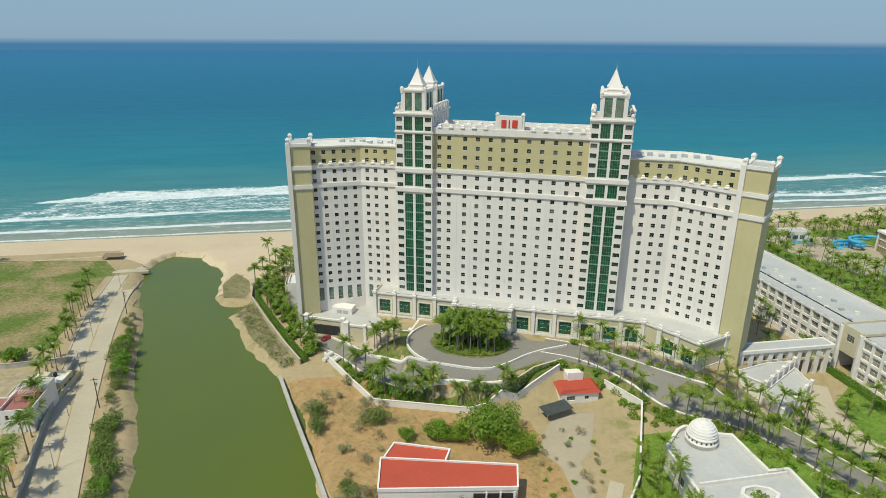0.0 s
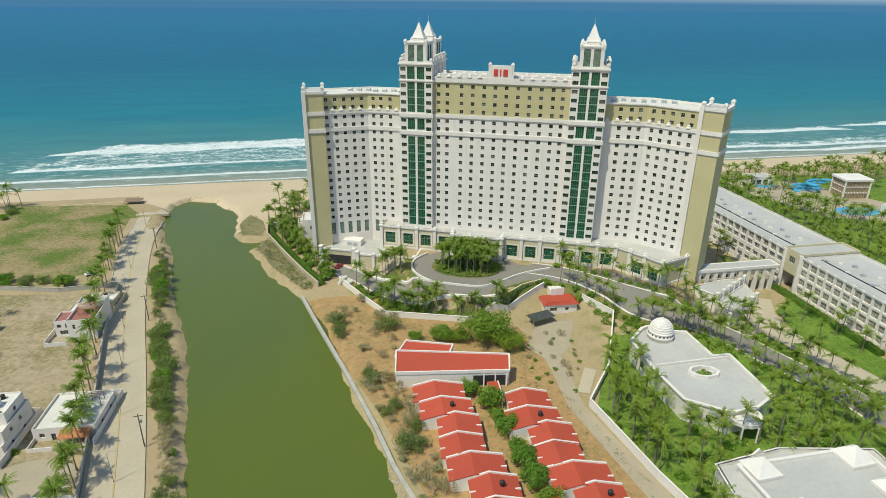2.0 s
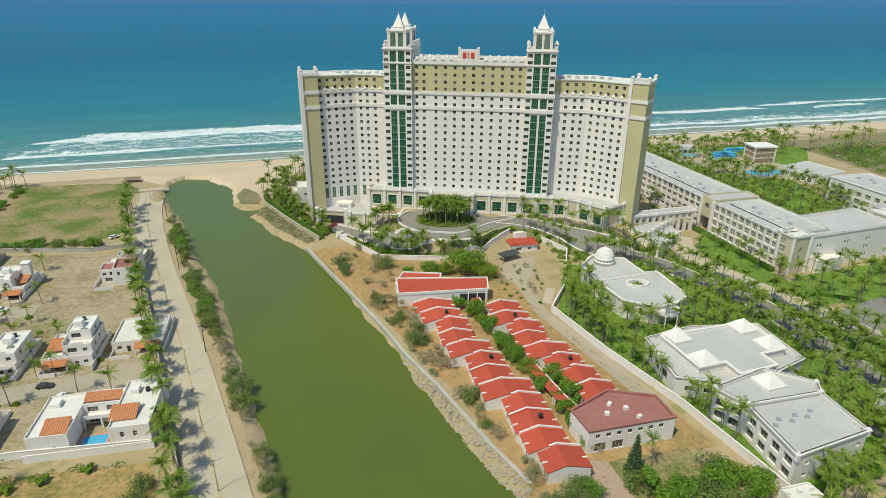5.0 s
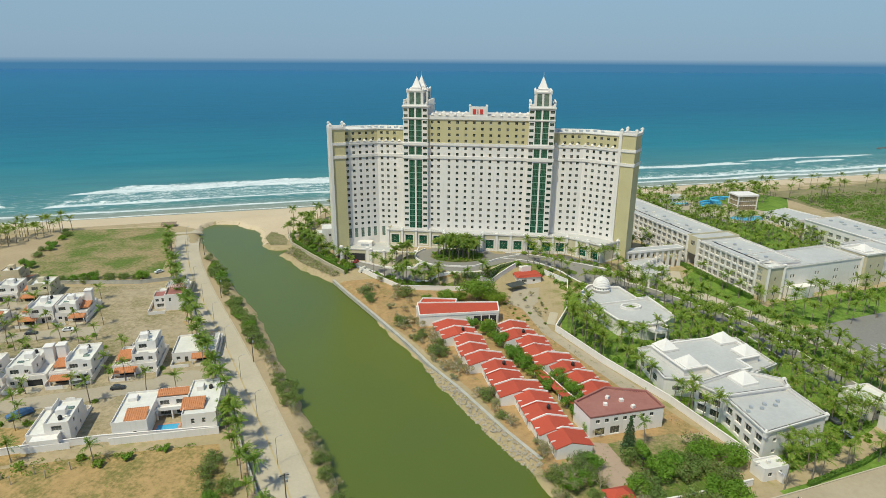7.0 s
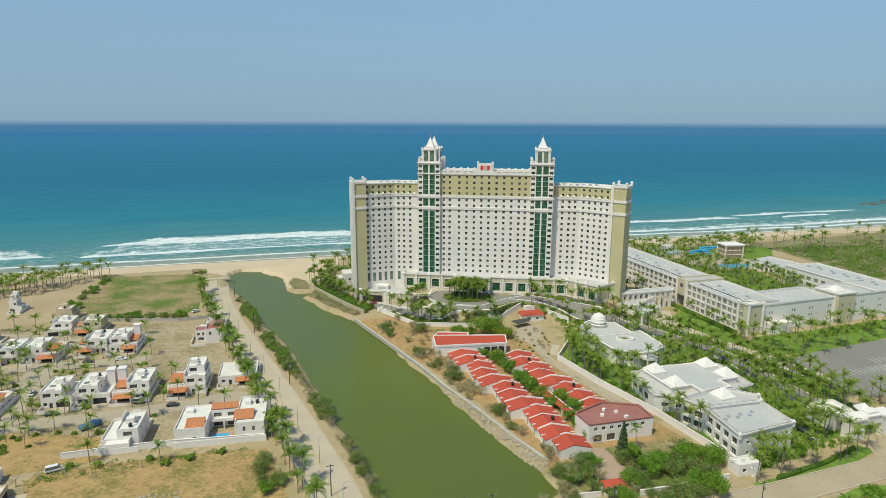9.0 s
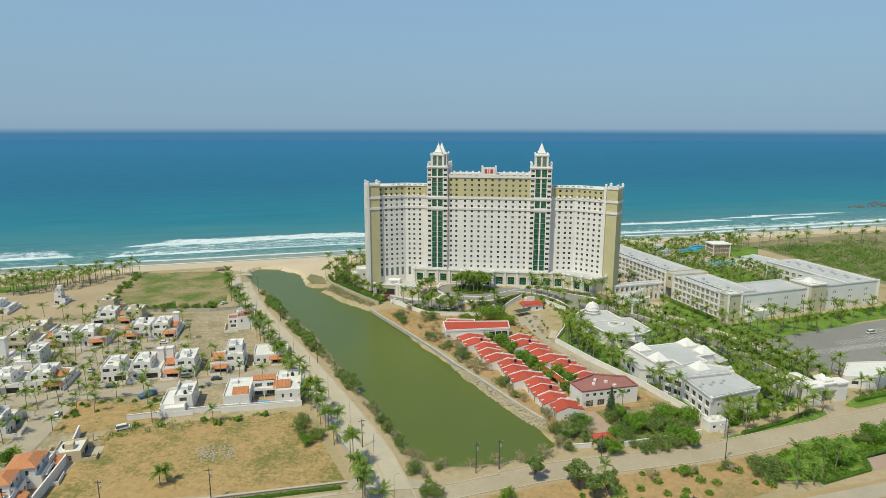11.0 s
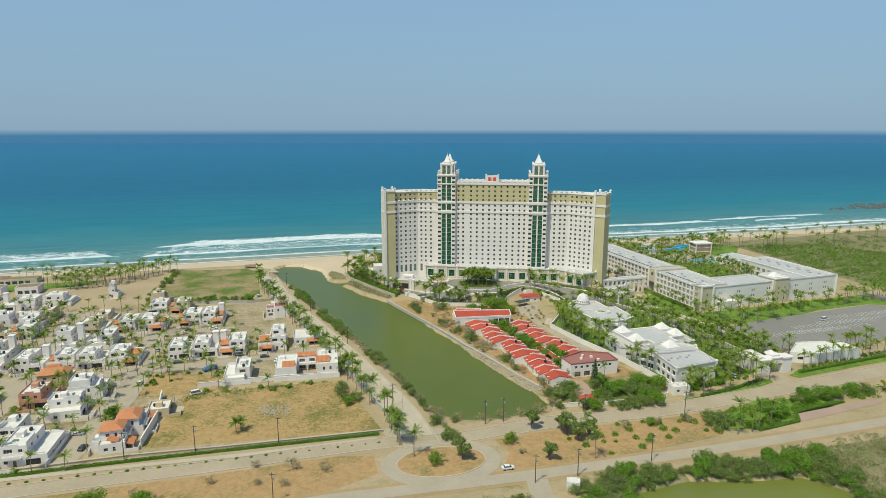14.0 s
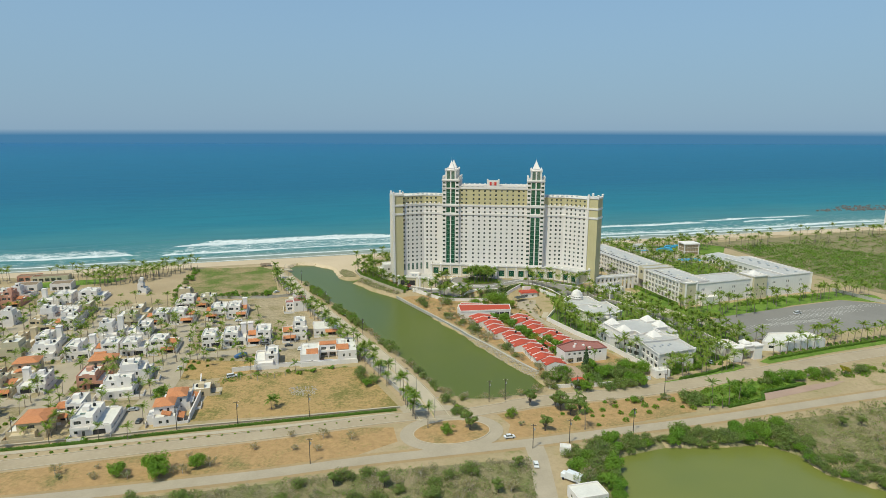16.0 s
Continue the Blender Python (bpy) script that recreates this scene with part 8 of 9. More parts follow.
spots = along(CANAL, 1.0)[14::26]
lamp.matrix_basis = pose(spots[0][0], spots[0][1], z_at(*spots[0][:2]) + 0.2, 0, 0, 35)
for x, y, h in spots[1:]:
    copy_thing(lamp, pose(x, y, z_at(x, y) + 0.2, 0, 0, 35))


# ---- plants ----
def frond(g, rnd, top, az, rise, L, m=0, coarse=False):
    """One palm leaf: an arched rib with many narrow leaflets that hang from both sides."""
    h = Vector((math.cos(az), math.sin(az), 0))
    side = Vector((-math.sin(az), math.cos(az), 0))
    pts, p, a = [], Vector(top), rise
    n = 5 if coarse else 6
    bend = rnd.uniform(0.8, 1.25) * (6 / n)
    for i in range(n + 1):
        pts.append(p.copy())
        p = p + (h * math.cos(a) + Vector((0, 0, math.sin(a)))) * (L / n)
        a -= (0.07 + 0.085 * i) * bend
    for i in range(n):
        a_, b_ = pts[i], pts[i + 1]
        way = (b_ - a_).normalized()
        w0, w1 = 0.06 * (1 - i / n) + 0.015, 0.06 * (1 - (i + 1) / n) + 0.015
        g.face([a_ - side * w0, a_ + side * w0, b_ + side * w1, b_ - side * w1], m)
        for s in (-1, 1):
            for q in (0.2, 0.7) if coarse else (0.1, 0.4, 0.7):
                t = (i + q) / n
                if t < 0.12:
                    continue
                o = a_.lerp(b_, q)
                ll = (0.18 + 0.72 * math.sin(math.pi * min(1, t * 0.8 + 0.14))) * (0.85 + 0.3 * rnd.random()) * L / 3.8
                out = side * s * 0.62 + way * 0.7 + Vector((0, 0, -0.35 - 0.55 * rnd.random()))
                tip = o + out.normalized() * ll
                wv = way * (0.125 if coarse else 0.085)
                g.face([o - wv, o + wv, tip + wv * 0.25, tip - wv * 0.25] if s > 0 else [o + wv, o - wv, tip - wv * 0.25, tip + wv * 0.25], m)


def palm_meshes(seed, H, coarse=False):
    rnd = random.Random(seed)
    lean = rnd.uniform(0, 0.9)
    pts = [(lean * (k / 6) ** 2, 0, H * k / 6 - (0.4 if k == 0 else 0)) for k in range(7)]
    tr = Geo().tube(pts, [0.28, 0.19, 0.15, 0.14, 0.13, 0.12, 0.16], 5 if coarse else 7)
    g = Geo()
    top = Vector(pts[-1])
    n = 15 if coarse else 23
    for i in range(n):
        ring = i % 4
        rise = (1.3, 0.95, 0.5, 0.0)[ring] + rnd.uniform(-0.25, 0.25)
        frond(g, rnd, top, 2 * math.pi * (i * 0.381966) + rnd.uniform(-0.15, 0.15), rise, rnd.uniform(3.2, 4.3) * (0.8 if ring == 0 else 1.0), 0, coarse)
    if coarse:
        return tr, g
    g2 = Geo()
    for k in range(6):
        a = rnd.uniform(0, 6.28)
        g2.lathe([(0.02, H - 0.62), (0.13, H - 0.5), (0.14, H - 0.36), (0.03, H - 0.25)], 6, (top.x + 0.28 * math.cos(a), 0.28 * math.sin(a)))
    return tr.data("trunk", [BARK]), g.data("crown", [FROND]), g2.data("fruit_cluster", [LEAF_LIGHT])


PALMS = []
for k, H in enumerate((7.0, 8.2, 9.4, 5.8, 10.6, 4.2)):
    tr, cr, co = palm_meshes(40 + k, H)
    t = thing("palm_tree", ("short leafy young coconut palm" if H < 5 else "tall slender coconut palm" if H > 9 else "coconut palm with arching green fronds"), "palm tree", pose(0, 0, 0), "palms")
    part("trunk", tr, None, t)
    part("crown", cr, None, t)
    if H > 7:
        part("fruit_cluster", co, None, t)
    PALMS.append([t, False])
green_rnd = random.Random(11)
# plainer palms, for groves that are joined into one mesh each
GROVE_KINDS = []
for k, H in enumerate((7.2, 8.2, 9.2, 6.2, 10.2)):
    tr, cr = palm_meshes(60 + k, H, True)
    qf = [q for q in tr.f if len(q) == 4] + [tuple(i + len(tr.v) for i in q) for q in cr.f]
    GROVE_KINDS.append((np.array([tuple(v) for v in tr.v + cr.v]), np.array(qf), np.array([0] * sum(len(q) == 4 for q in tr.f) + [1] * len(cr.f))))
GROVE = []


TREES, THICKET = [285], []


def place(kinds, x, y, scale=1.0, turn=None, z=None):
    """Sets down one of the kinds: the built one first, then copies of it."""
    slot = kinds
    zz = z_at(x, y) if z is None else z
    m = pose(x, y, zz - 0.05, 0, 0, green_rnd.uniform(0, 360) if turn is None else turn) @ Matrix.Scale(scale, 4)
    if not slot[1]:
        slot[0].matrix_basis = m
        slot[1] = True
    else:
        o = slot[0]
        if o.name.split(".")[0] == "tree":
            TREES[0] -= 1
            if TREES[0] < 0:
                THICKET.append((o, m))
                return
        made = copy_thing(o, Matrix.Identity(4))
        made.matrix_basis = m


PALM_BUDGET = [240]


def palm(x, y, lo=0, hi=4, s=None, far=False):
    k, sc = green_rnd.randint(lo, hi), s or green_rnd.uniform(0.85, 1.12)
    if far or PALM_BUDGET[0] <= 0:
        GROVE.append((k, pose(x, y, z_at(x, y) - 0.05, 0, 0, green_rnd.uniform(0, 360)) @ Matrix.Scale(sc, 4)))
    else:
        PALM_BUDGET[0] -= 1
        place(PALMS[k], x, y, sc)


def grove(label):
    """Joins the palms gathered so far into one mesh."""
    if not GROVE:
        return
    vs, fs, ms, off = [], [], [], 0
    for k, m in GROVE:
        v, f, mi = GROVE_KINDS[k]
        a = np.array(m)
        vs.append(v @ a[:3, :3].T + a[:3, 3])
        fs.append(f + off)
        ms.append(mi)
        off += len(v)
    tagged(new("palm_grove", quad_mesh("palm_grove", np.concatenate(vs), np.concatenate(fs), [BARK, FROND], np.concatenate(ms))), label, "palms", kind="stuff")
    GROVE.clear()


def far_palm(x, y, lo=0, hi=4, s=None):
    palm(x, y, lo, hi, s, True)


def scatter(poly, n, keep, act, near=2.2, clear=1.5, roads=True):
    """Up to n spots in a polygon, keep metres from each other and clear of buildings and roads."""
    xs, ys = [p[0] for p in poly], [p[1] for p in poly]
    got, tries = [], 0
    while len(got) < n and tries < n * 14:
        tries += 1
        x, y = green_rnd.uniform(min(xs), max(xs)), green_rnd.uniform(min(ys), max(ys))
        if float(inside_distance(poly, x, y)) < 0.5 or any((x - a) ** 2 + (y - b) ** 2 < keep * keep for a, b in got) or not free(x, y, clear, roads):
            continue
        got.append((x, y))
        act(x, y)
    return got


def leaf_cloud(rnd, blobs, n, size, g=None, flat=0.55, m=0):
    """Small leaf clumps spread through ellipsoids, denser towards their shells."""
    g = g or Geo()
    tot = sum(b[3] * b[4] for b in blobs)
    for bx, by, bz, rx, rz in blobs:
        for _ in range(max(6, int(n * rx * rz / tot))):
            v = Vector((rnd.gauss(0, 1), rnd.gauss(0, 1), rnd.gauss(0, 1))).normalized()
            r = rnd.random() ** 0.4
            o = Vector((bx + v.x * rx * r, by + v.y * rx * r, bz + v.z * rz * r))
            nrm = (v + Vector((rnd.uniform(-1, 1), rnd.uniform(-1, 1), rnd.uniform(-0.3, 1.1))) * 0.8).normalized()
            a = nrm.cross(Vector((rnd.uniform(-1, 1), rnd.uniform(-1, 1), rnd.uniform(-1, 1)))).normalized() * size * rnd.uniform(0.6, 1.3)
            b = nrm.cross(a).normalized() * size * rnd.uniform(0.4, 0.8)
            k = nrm * size * 0.25
            g.face([o - a - b * 0.3, o - b * 1.1 + k, o + a + b * 0.2, o + b], m)
    return g


part("light_well_planting", leaf_cloud(random.Random(77), [(91, -71.5, 6.2, 2.2, 0.5)], 160, 0.35), LEAF_LIGHT, halls, "green planting in the light well")


def tree_kind(name, label, seed, H, R, mat, n, size, bark=TRUNK, blobs=7, flat=0.7, dense=True, cat="tree", low=0.45):
    rnd = random.Random(seed)
    t = thing(name, label, cat, pose(0, 0, 0), "trees and bushes")
    g = Geo()
    fork = H * low * 0.8
    g.tube([(0, 0, -0.4), (rnd.uniform(-0.2, 0.2), rnd.uniform(-0.2, 0.2), fork * 0.6), (rnd.uniform(-0.3, 0.3), 0, fork)], [0.05 * H ** 0.8 + 0.03, 0.035 * H ** 0.8 + 0.02, 0.03 * H ** 0.8 + 0.02], 7)
    bl = []
    for k in range(blobs):
        a = 2 * math.pi * k / blobs + rnd.uniform(-0.4, 0.4)
        d = R * rnd.uniform(0.2, 0.85) if k else 0
        z = H * (low + (1 - low) * rnd.uniform(0.25, 0.68)) if k else H * 0.74
        r = R * rnd.uniform(0.26, 0.5)
        bl.append((d * math.cos(a), d * math.sin(a), z, r, r * flat))
        g.tube([(0, 0, fork * 0.9), (d * 0.5 * math.cos(a), d * 0.5 * math.sin(a), (fork + z) * 0.52), (d * math.cos(a), d * math.sin(a), z)], [0.022 * H ** 0.8 + 0.01, 0.015 * H ** 0.8 + 0.01, 0.01], 4)
        if not dense:
            for _ in range(6):
                v = Vector((rnd.uniform(-1, 1), rnd.uniform(-1, 1), rnd.uniform(-0.2, 1))).normalized() * r * 1.1
                g.tube([(d * 0.8 * math.cos(a), d * 0.8 * math.sin(a), z * 0.9), (d * math.cos(a) + v.x, d * math.sin(a) + v.y, z + v.z)], [0.045, 0.015], 3)
    part("trunk", g, bark, t)
    part("crown", leaf_cloud(rnd, bl, n, size), mat, t)
    return [t, False]


ROUND = [tree_kind("tree", "dense round broad-leaved tree", 1, 5.6, 3.6, LEAF, 1450, 0.31, blobs=16, flat=0.9, low=0.12), tree_kind("tree", "dense green broad-leaved tree", 2, 6.6, 4.0, LEAF, 1750, 0.32, blobs=18, flat=0.9, low=0.15), tree_kind("tree", "wide leafy broad-leaved tree", 3, 4.4, 3.8, LEAF_MIX, 1300, 0.29, blobs=16, flat=0.85, low=0.05),
         tree_kind("tree", "pale green spreading thorn tree", 15, 5.0, 4.0, LEAF_MIX, 1050, 0.26, blobs=14, flat=0.8, low=0.1, dense=False)]
FEATHER = [tree_kind("tree", "wide feathery light-green tree", 4, 7.5, 6.5, LEAF_LIGHT, 5000, 0.28, blobs=22, flat=0.8, low=0.25), tree_kind("tree", "small feathery light-green tree", 5, 5.5, 4.0, LEAF_LIGHT, 1600, 0.27, blobs=14, low=0.15)]
DRYT = [tree_kind("dry_tree", "thin half-bare grey tree", 6, 4.6, 3.0, LEAF_DRY, 480, 0.18, TWIG, dense=False), tree_kind("dry_tree", "bare twiggy grey bush", 7, 2.8, 2.3, LEAF_DRY, 300, 0.16, TWIG, dense=False, low=0.2), tree_kind("dry_tree", "half-dry olive-grey twiggy bush", 8, 3.2, 2.4, OLIVE_BRUSH, 520, 0.18, TWIG, dense=False, low=0.2)]
BUSH = [tree_kind("bush", "low dense green garden bush", 9, 2.0, 1.7, LEAF, 420, 0.3, cat="bush", low=0.1), tree_kind("bush", "low light-green garden shrub", 10, 1.6, 1.5, LEAF_LIGHT, 340, 0.28, cat="bush", low=0.1)]
TALL = [tree_kind("tree", "tall narrow dark-green tree", 12, 9.0, 2.4, LEAF, 1700, 0.32, blobs=12, flat=1.4, low=0.2), tree_kind("tree", "thin open-crowned roadside tree", 13, 7.0, 2.6, LEAF_MIX, 1300, 0.26, blobs=10, low=0.25)]
BLOOM = [tree_kind("tree", "tree with yellow blossom", 14, 4.5, 2.8, FLOWER, 800, 0.35)]


SHRUBS = []


def one(kinds, x, y, lo=0.8, hi=1.2):
    kind, sc = green_rnd.choice(kinds), green_rnd.uniform(lo, hi)
    if kind in BUSH and kind[1] and (x < -75 or x > 60):
        SHRUBS.append((x, y, sc * (1.7 if kind is BUSH[0] else 1.5)))
    else:
        place(kind, x, y, sc)


# palms along the canal road
for k, (x, y, h) in enumerate(along(CANAL, 7.3)[4:-2]):
    j, u = green_rnd.uniform(-0.5, 0.5), green_rnd.uniform(-1.2, 1.2)
    if k % 9 != 7:
        palm(x + math.sin(h) * (7.8 + j) + u * math.cos(h), y - math.cos(h) * (7.8 + j) + u * math.sin(h), 1, 4, green_rnd.uniform(0.95, 1.15))
    if k % 4 != 2 and y > -192:
        palm(x + math.sin(h) * 9.6 + 3.4 * math.cos(h), y - math.cos(h) * 9.6 + 3.4 * math.sin(h), 0, 3, green_rnd.uniform(0.75, 1.0))
# bushes between the road and the lagoon
for x, y, h in along(CANAL, 2.3)[14:]:
    r = green_rnd.random()
    if y < -22 and r < 0.85:
        o = 9.6 + green_rnd.uniform(0, 3.0)
        bx, by = x - math.sin(h) * o, y + math.cos(h) * o
        if -66 < y < -40 or (-112 < y < -84 and r < 0.4):
            one(ROUND, bx, by, 0.55, 0.95)
        else:
            one(DRYT if r < 0.45 else BUSH if r < 0.55 else ROUND[2:], bx, by, 0.5, 0.95)
# the hotel's seaward garden
scatter([(-62, -16), (-98, 20), (-104, 50), (-84, 78), (-60, 60), (-58, 22), (-56, -10)], 48, 3.6, lambda x, y: palm(x, y, 0, 4), roads=False)
scatter([(-42, -30), (-52, -20), (-67, -5), (-85, 15), (-92, 30), (-84, 30), (-62, 0), (-50, -12), (-38, -26)], 60, 1.7, lambda x, y: one(BUSH, x, y, 0.9, 1.5), roads=False)
scatter([(-42, -30), (-52, -20), (-67, -5), (-85, 15), (-94, 34), (-84, 34), (-62, 0), (-50, -12), (-38, -26)], 26, 2.6, lambda x, y: palm(x, y, 0, 3, 0.85), roads=False)
# the forecourt: the island, the slopes and both sides of the drive
scatter(ellipse(12.5, -17.5, 12.0, 8.0, 0.05), 34, 2.1, lambda x, y: palm(x, y, 0, 2), roads=False, clear=0.3)
scatter(ellipse(12.5, -17.5, 12.8, 8.6, 0.05), 60, 1.4, lambda x, y: one(BUSH, x, y, 0.7, 1.1), roads=False, clear=0.3)
scatter([(-34, -27), (-22, -34), (-8, -41.5), (8, -43.5), (20, -44.5), (30, -37), (32, -40), (18, -47), (-9, -49.5), (-24, -38)], 26, 3.0, lambda x, y: palm(x, y, 0, 3))
scatter([(-34, -27), (-22, -34), (-8, -41.5), (8, -43.5), (20, -44.5), (30, -37), (32, -40), (18, -47), (-9, -49.5), (-24, -38)], 40, 1.6, lambda x, y: one(BUSH, x, y))
scatter(ellipse(-16, -24, 6, 3, -0.4), 8, 2.2, lambda x, y: palm(x, y, 0, 2), roads=False)
for x, y, h in along(DRIVE, 6.2)[2:-5]:
    for s in (-1, 1):
        o = s * (6.3 + green_rnd.uniform(-0.4, 0.8))
        px, py = x - math.sin(h) * o, y + math.cos(h) * o
        if green_rnd.random() < 0.85 and free(px, py, 0.5):
            palm(px, py, 0, 3)
        if free(px + 1, py + 1, 0.8):
            one(BUSH, px + green_rnd.uniform(-1.5, 1.5), py + green_rnd.uniform(-1.5, 1.5))
scatter([(36, -22), (60, -24), (84, -38), (66, -42), (60, -30), (44, -25)], 20, 2.2, lambda x, y: one(BUSH, x, y))
# lawns of the resort
LAWN1 = [(62, -88), (80, -46), (104, -62), (128, -78), (152, -112), (166, -122), (150, -142), (116, -168)]
scatter(LAWN1, 100, 3.4, lambda x, y: palm(x, y, 0, 4), clear=1.2)
scatter(LAWN1, 60, 2.5, lambda x, y: one(BUSH, x, y))
scatter([(113, -173), (121, -169), (140, -157), (154, -145), (158, -148), (150, -155), (114, -175)], 12, 3.0, lambda x, y: palm(x, y, 0, 3))
scatter([(116, -168), (138, -154), (150, -146), (146, -138), (134, -148), (114, -164)], 22, 2.2, lambda x, y: one(ROUND[:1] + BUSH, x, y, 0.5, 0.9))
scatter([(100, -150), (112, -164), (140, -152), (150, -140), (136, -132), (142, -150), (116, -172)], 34, 2.8, lambda x, y: palm(x, y, 0, 4))
scatter([(64, -60), (62, -88), (78, -112), (84, -108), (72, -84), (72, -56)], 20, 2.8, lambda x, y: palm(x, y, 0, 4), clear=1.0)
scatter([(150, -52), (158, -44), (290, 18), (300, 8), (268, -8), (228, -28), (176, -70)], 52, 3.4, lambda x, y: far_palm(x, y, 0, 4))
scatter([(175, -42), (205, -20), (262, 8), (258, -2), (200, -32)], 40, 2.0, lambda x, y: one(BUSH, x, y, 0.9, 1.4))
scatter([(128, 150), (134, 84), (170, 6), (230, 36), (214, 64), (206, 104), (182, 108), (150, 136)], 190, 2.6, lambda x, y: far_palm(x, y, 0, 4), roads=False)
scatter([(121, -16), (124, -30), (143, -53), (158, -74), (168, -66), (176, -52), (158, -46), (141, -20), (133, -8)], 14, 3.4, lambda x, y: palm(x, y, 0, 3), clear=1.5)
scatter([(100, -28), (112, -20), (118, -38), (136, -60), (152, -80), (146, -84), (128, -68), (104, -54), (88, -40)], 16, 3.6, lambda x, y: palm(x, y, 0, 4), clear=1.0)
scatter([(100, -28), (112, -20), (118, -38), (136, -60), (152, -80), (146, -84), (128, -68), (104, -54), (88, -40)], 30, 2.0, lambda x, y: one(BUSH, x, y), clear=1.0)
scatter([(118, 56), (126, 6), (112, -2), (102, 24)], 14, 2.6, lambda x, y: palm(x, y, 0, 3), roads=False)
scatter([(104, 150), (140, 172), (236, 212), (246, 198), (225, 165), (215, 160), (170, 150), (120, 120)], 120, 3.0, lambda x, y: far_palm(x, y, 0, 4), roads=False)
scatter([(150, -124), (146, -96), (150, -74), (162, -74), (170, -106), (160, -130)], 34, 3.4, lambda x, y: palm(x, y, 0, 3))
scatter([(172, -108), (186, -107), (230, -88), (226, -98), (180, -118)], 18, 3.0, lambda x, y: palm(x, y, 0, 3))
for x, y, h in along([(178, -131.5), (214, -111), (260, -88), (330, -52)], 5.0):
    palm(x, y, 0, 3)
    one(BUSH, x + 2, y + 1.5)
for x, y, h in along([(112, -70), (128, -84), (146, -108)], 6.0):
    if free(x, y, 1):
        palm(x, y, 1, 4)
# coast to the east and west
scatter([shore_point(s, d) for s, d in ((400, 50), (460, 110), (640, 95), (1000, 80), (1000, 46), (640, 48))], 80, 5.0, lambda x, y: far_palm(x, y, 1, 4, green_rnd.uniform(1.0, 1.3)), roads=False)
scatter([shore_point(s, d) for s, d in ((560, 100), (900, 170), (1000, 130), (900, 90))], 30, 8.0, lambda x, y: far_palm(x, y, 1, 4), roads=False)
scatter([(-300, -46), (-268, -16), (-248, 14), (-228, 26), (-240, -2), (-252, -36), (-276, -52)], 75, 3.2, lambda x, y: far_palm(x, y, 0, 4), roads=False)
scatter([(-400, -62), (-330, -24), (-270, 0), (-280, -14), (-330, -40), (-400, -80)], 40, 4.0, lambda x, y: far_palm(x, y, 0, 4), roads=False)
scatter([(-204, -72), (-236, 14), (-230, 16), (-196, -70)], 14, 3.0, lambda x, y: one(ROUND, x, y, 0.6, 0.9), roads=False)
scatter([(-200, -78), (-136, -58), (-130, -50), (-196, -68)], 24, 3.4, lambda x, y: one(ROUND, x, y, 0.5, 0.85), roads=False)
# the estate's street palms and garden bushes
for line, w in ROADS[8:]:
    for x, y, h in along(line, 11.0):
        for s in (-1, 1):
            px, py = x - math.sin(h) * s * 5.6, y + math.cos(h) * s * 5.6
            if green_rnd.random() < 0.62 and free(px, py, 0.6, False):
                far_palm(px, py, 0, 3, green_rnd.uniform(0.7, 1.0))
scatter([(-330, -200), (-300, -100), (-200, -90), (-76, -130), (-80, -170), (-130, -200), (-118, -262), (-160, -285), (-260, -300)], 150, 4.0, lambda x, y: far_palm(x, y, 0, 3, green_rnd.uniform(0.65, 1.0)), clear=0.6)
scatter([(-330, -200), (-300, -100), (-200, -90), (-76, -130), (-80, -170), (-130, -200), (-118, -262), (-160, -285), (-260, -300)], 240, 2.4, lambda x, y: one(BUSH, x, y, 0.5, 1.0), clear=0.8)
grove("groves of coconut palms seen from afar")
# the empty lots
for x, y in ((-58, -186), (-64, -190), (-84, -194), (-70, -188), (-50, -181), (-92, -196)):
    one(BUSH, x, y)
for x, y in ((-88, -192), (-66, -189)):
    palm(x, y, 2, 3)
for x, y in ((-33, -190), (-30, -195), (-27, -199), (-34, -184), (-25, -194)):
    one(ROUND, x, y, 0.55, 0.9)
place(PALMS[5], -62, -228, 1.0)
place(PALMS[5], -61, -226, 0.9)
post = thing("fence_post", "leaning pale concrete post of a lost fence", "post", pose(-92, -198.5, 0, 4, 3, 20), "old fence posts of the lot")
part("post", Geo().bevel_box(-0.13, 0.13, -0.13, 0.13, -0.3, 2.6, 0.04), CONCRETE, post)
for k, (x, y) in enumerate(((-96, -203), (-89, -201), (-85, -198.5), (-81, -200), (-78, -195.5), (-74, -196.5), (-70, -192.5), (-100, -207))):
    copy_thing(post, pose(x, y, 0, 3 * (k % 3) - 2, 2 * (k % 2), 20 + 9 * k))
# banks, bungalow gardens, dry trees between the walls
scatter([(-44, -46), (-22, -40), (0, -54), (0, -72), (6, -96), (18, -118), (48, -162), (58, -178), (50, -166), (16, -112), (-4, -86)], 32, 2.8, lambda x, y: one(DRYT + DRYT + ROUND[3:], x, y, 0.6, 1.1), clear=0.8)
scatter([(-12, -84), (8, -108), (16, -121), (28, -136), (45, -158), (55, -170), (57, -166), (46, -147), (36, -134), (26, -116), (14, -98), (2, -84)], 46, 2.4, lambda x, y: one(DRYT + DRYT[2:] + ROUND[3:], x, y, 0.55, 1.0), clear=0.6)
scatter([(40, -46), (58, -50), (58, -84), (44, -78), (38, -62)], 26, 2.2, lambda x, y: one(DRYT + BUSH, x, y, 0.3, 0.6), clear=0.8)
for x, y, s in ((26, -58, 1.35), (18, -61, 0.6), (34, -61, 0.85)):
    place(FEATHER[0], x, y, s)
for x, y, s in ((12, -62, 0.9), (4, -64, 0.6)):
    place(ROUND[1], x, y, s)
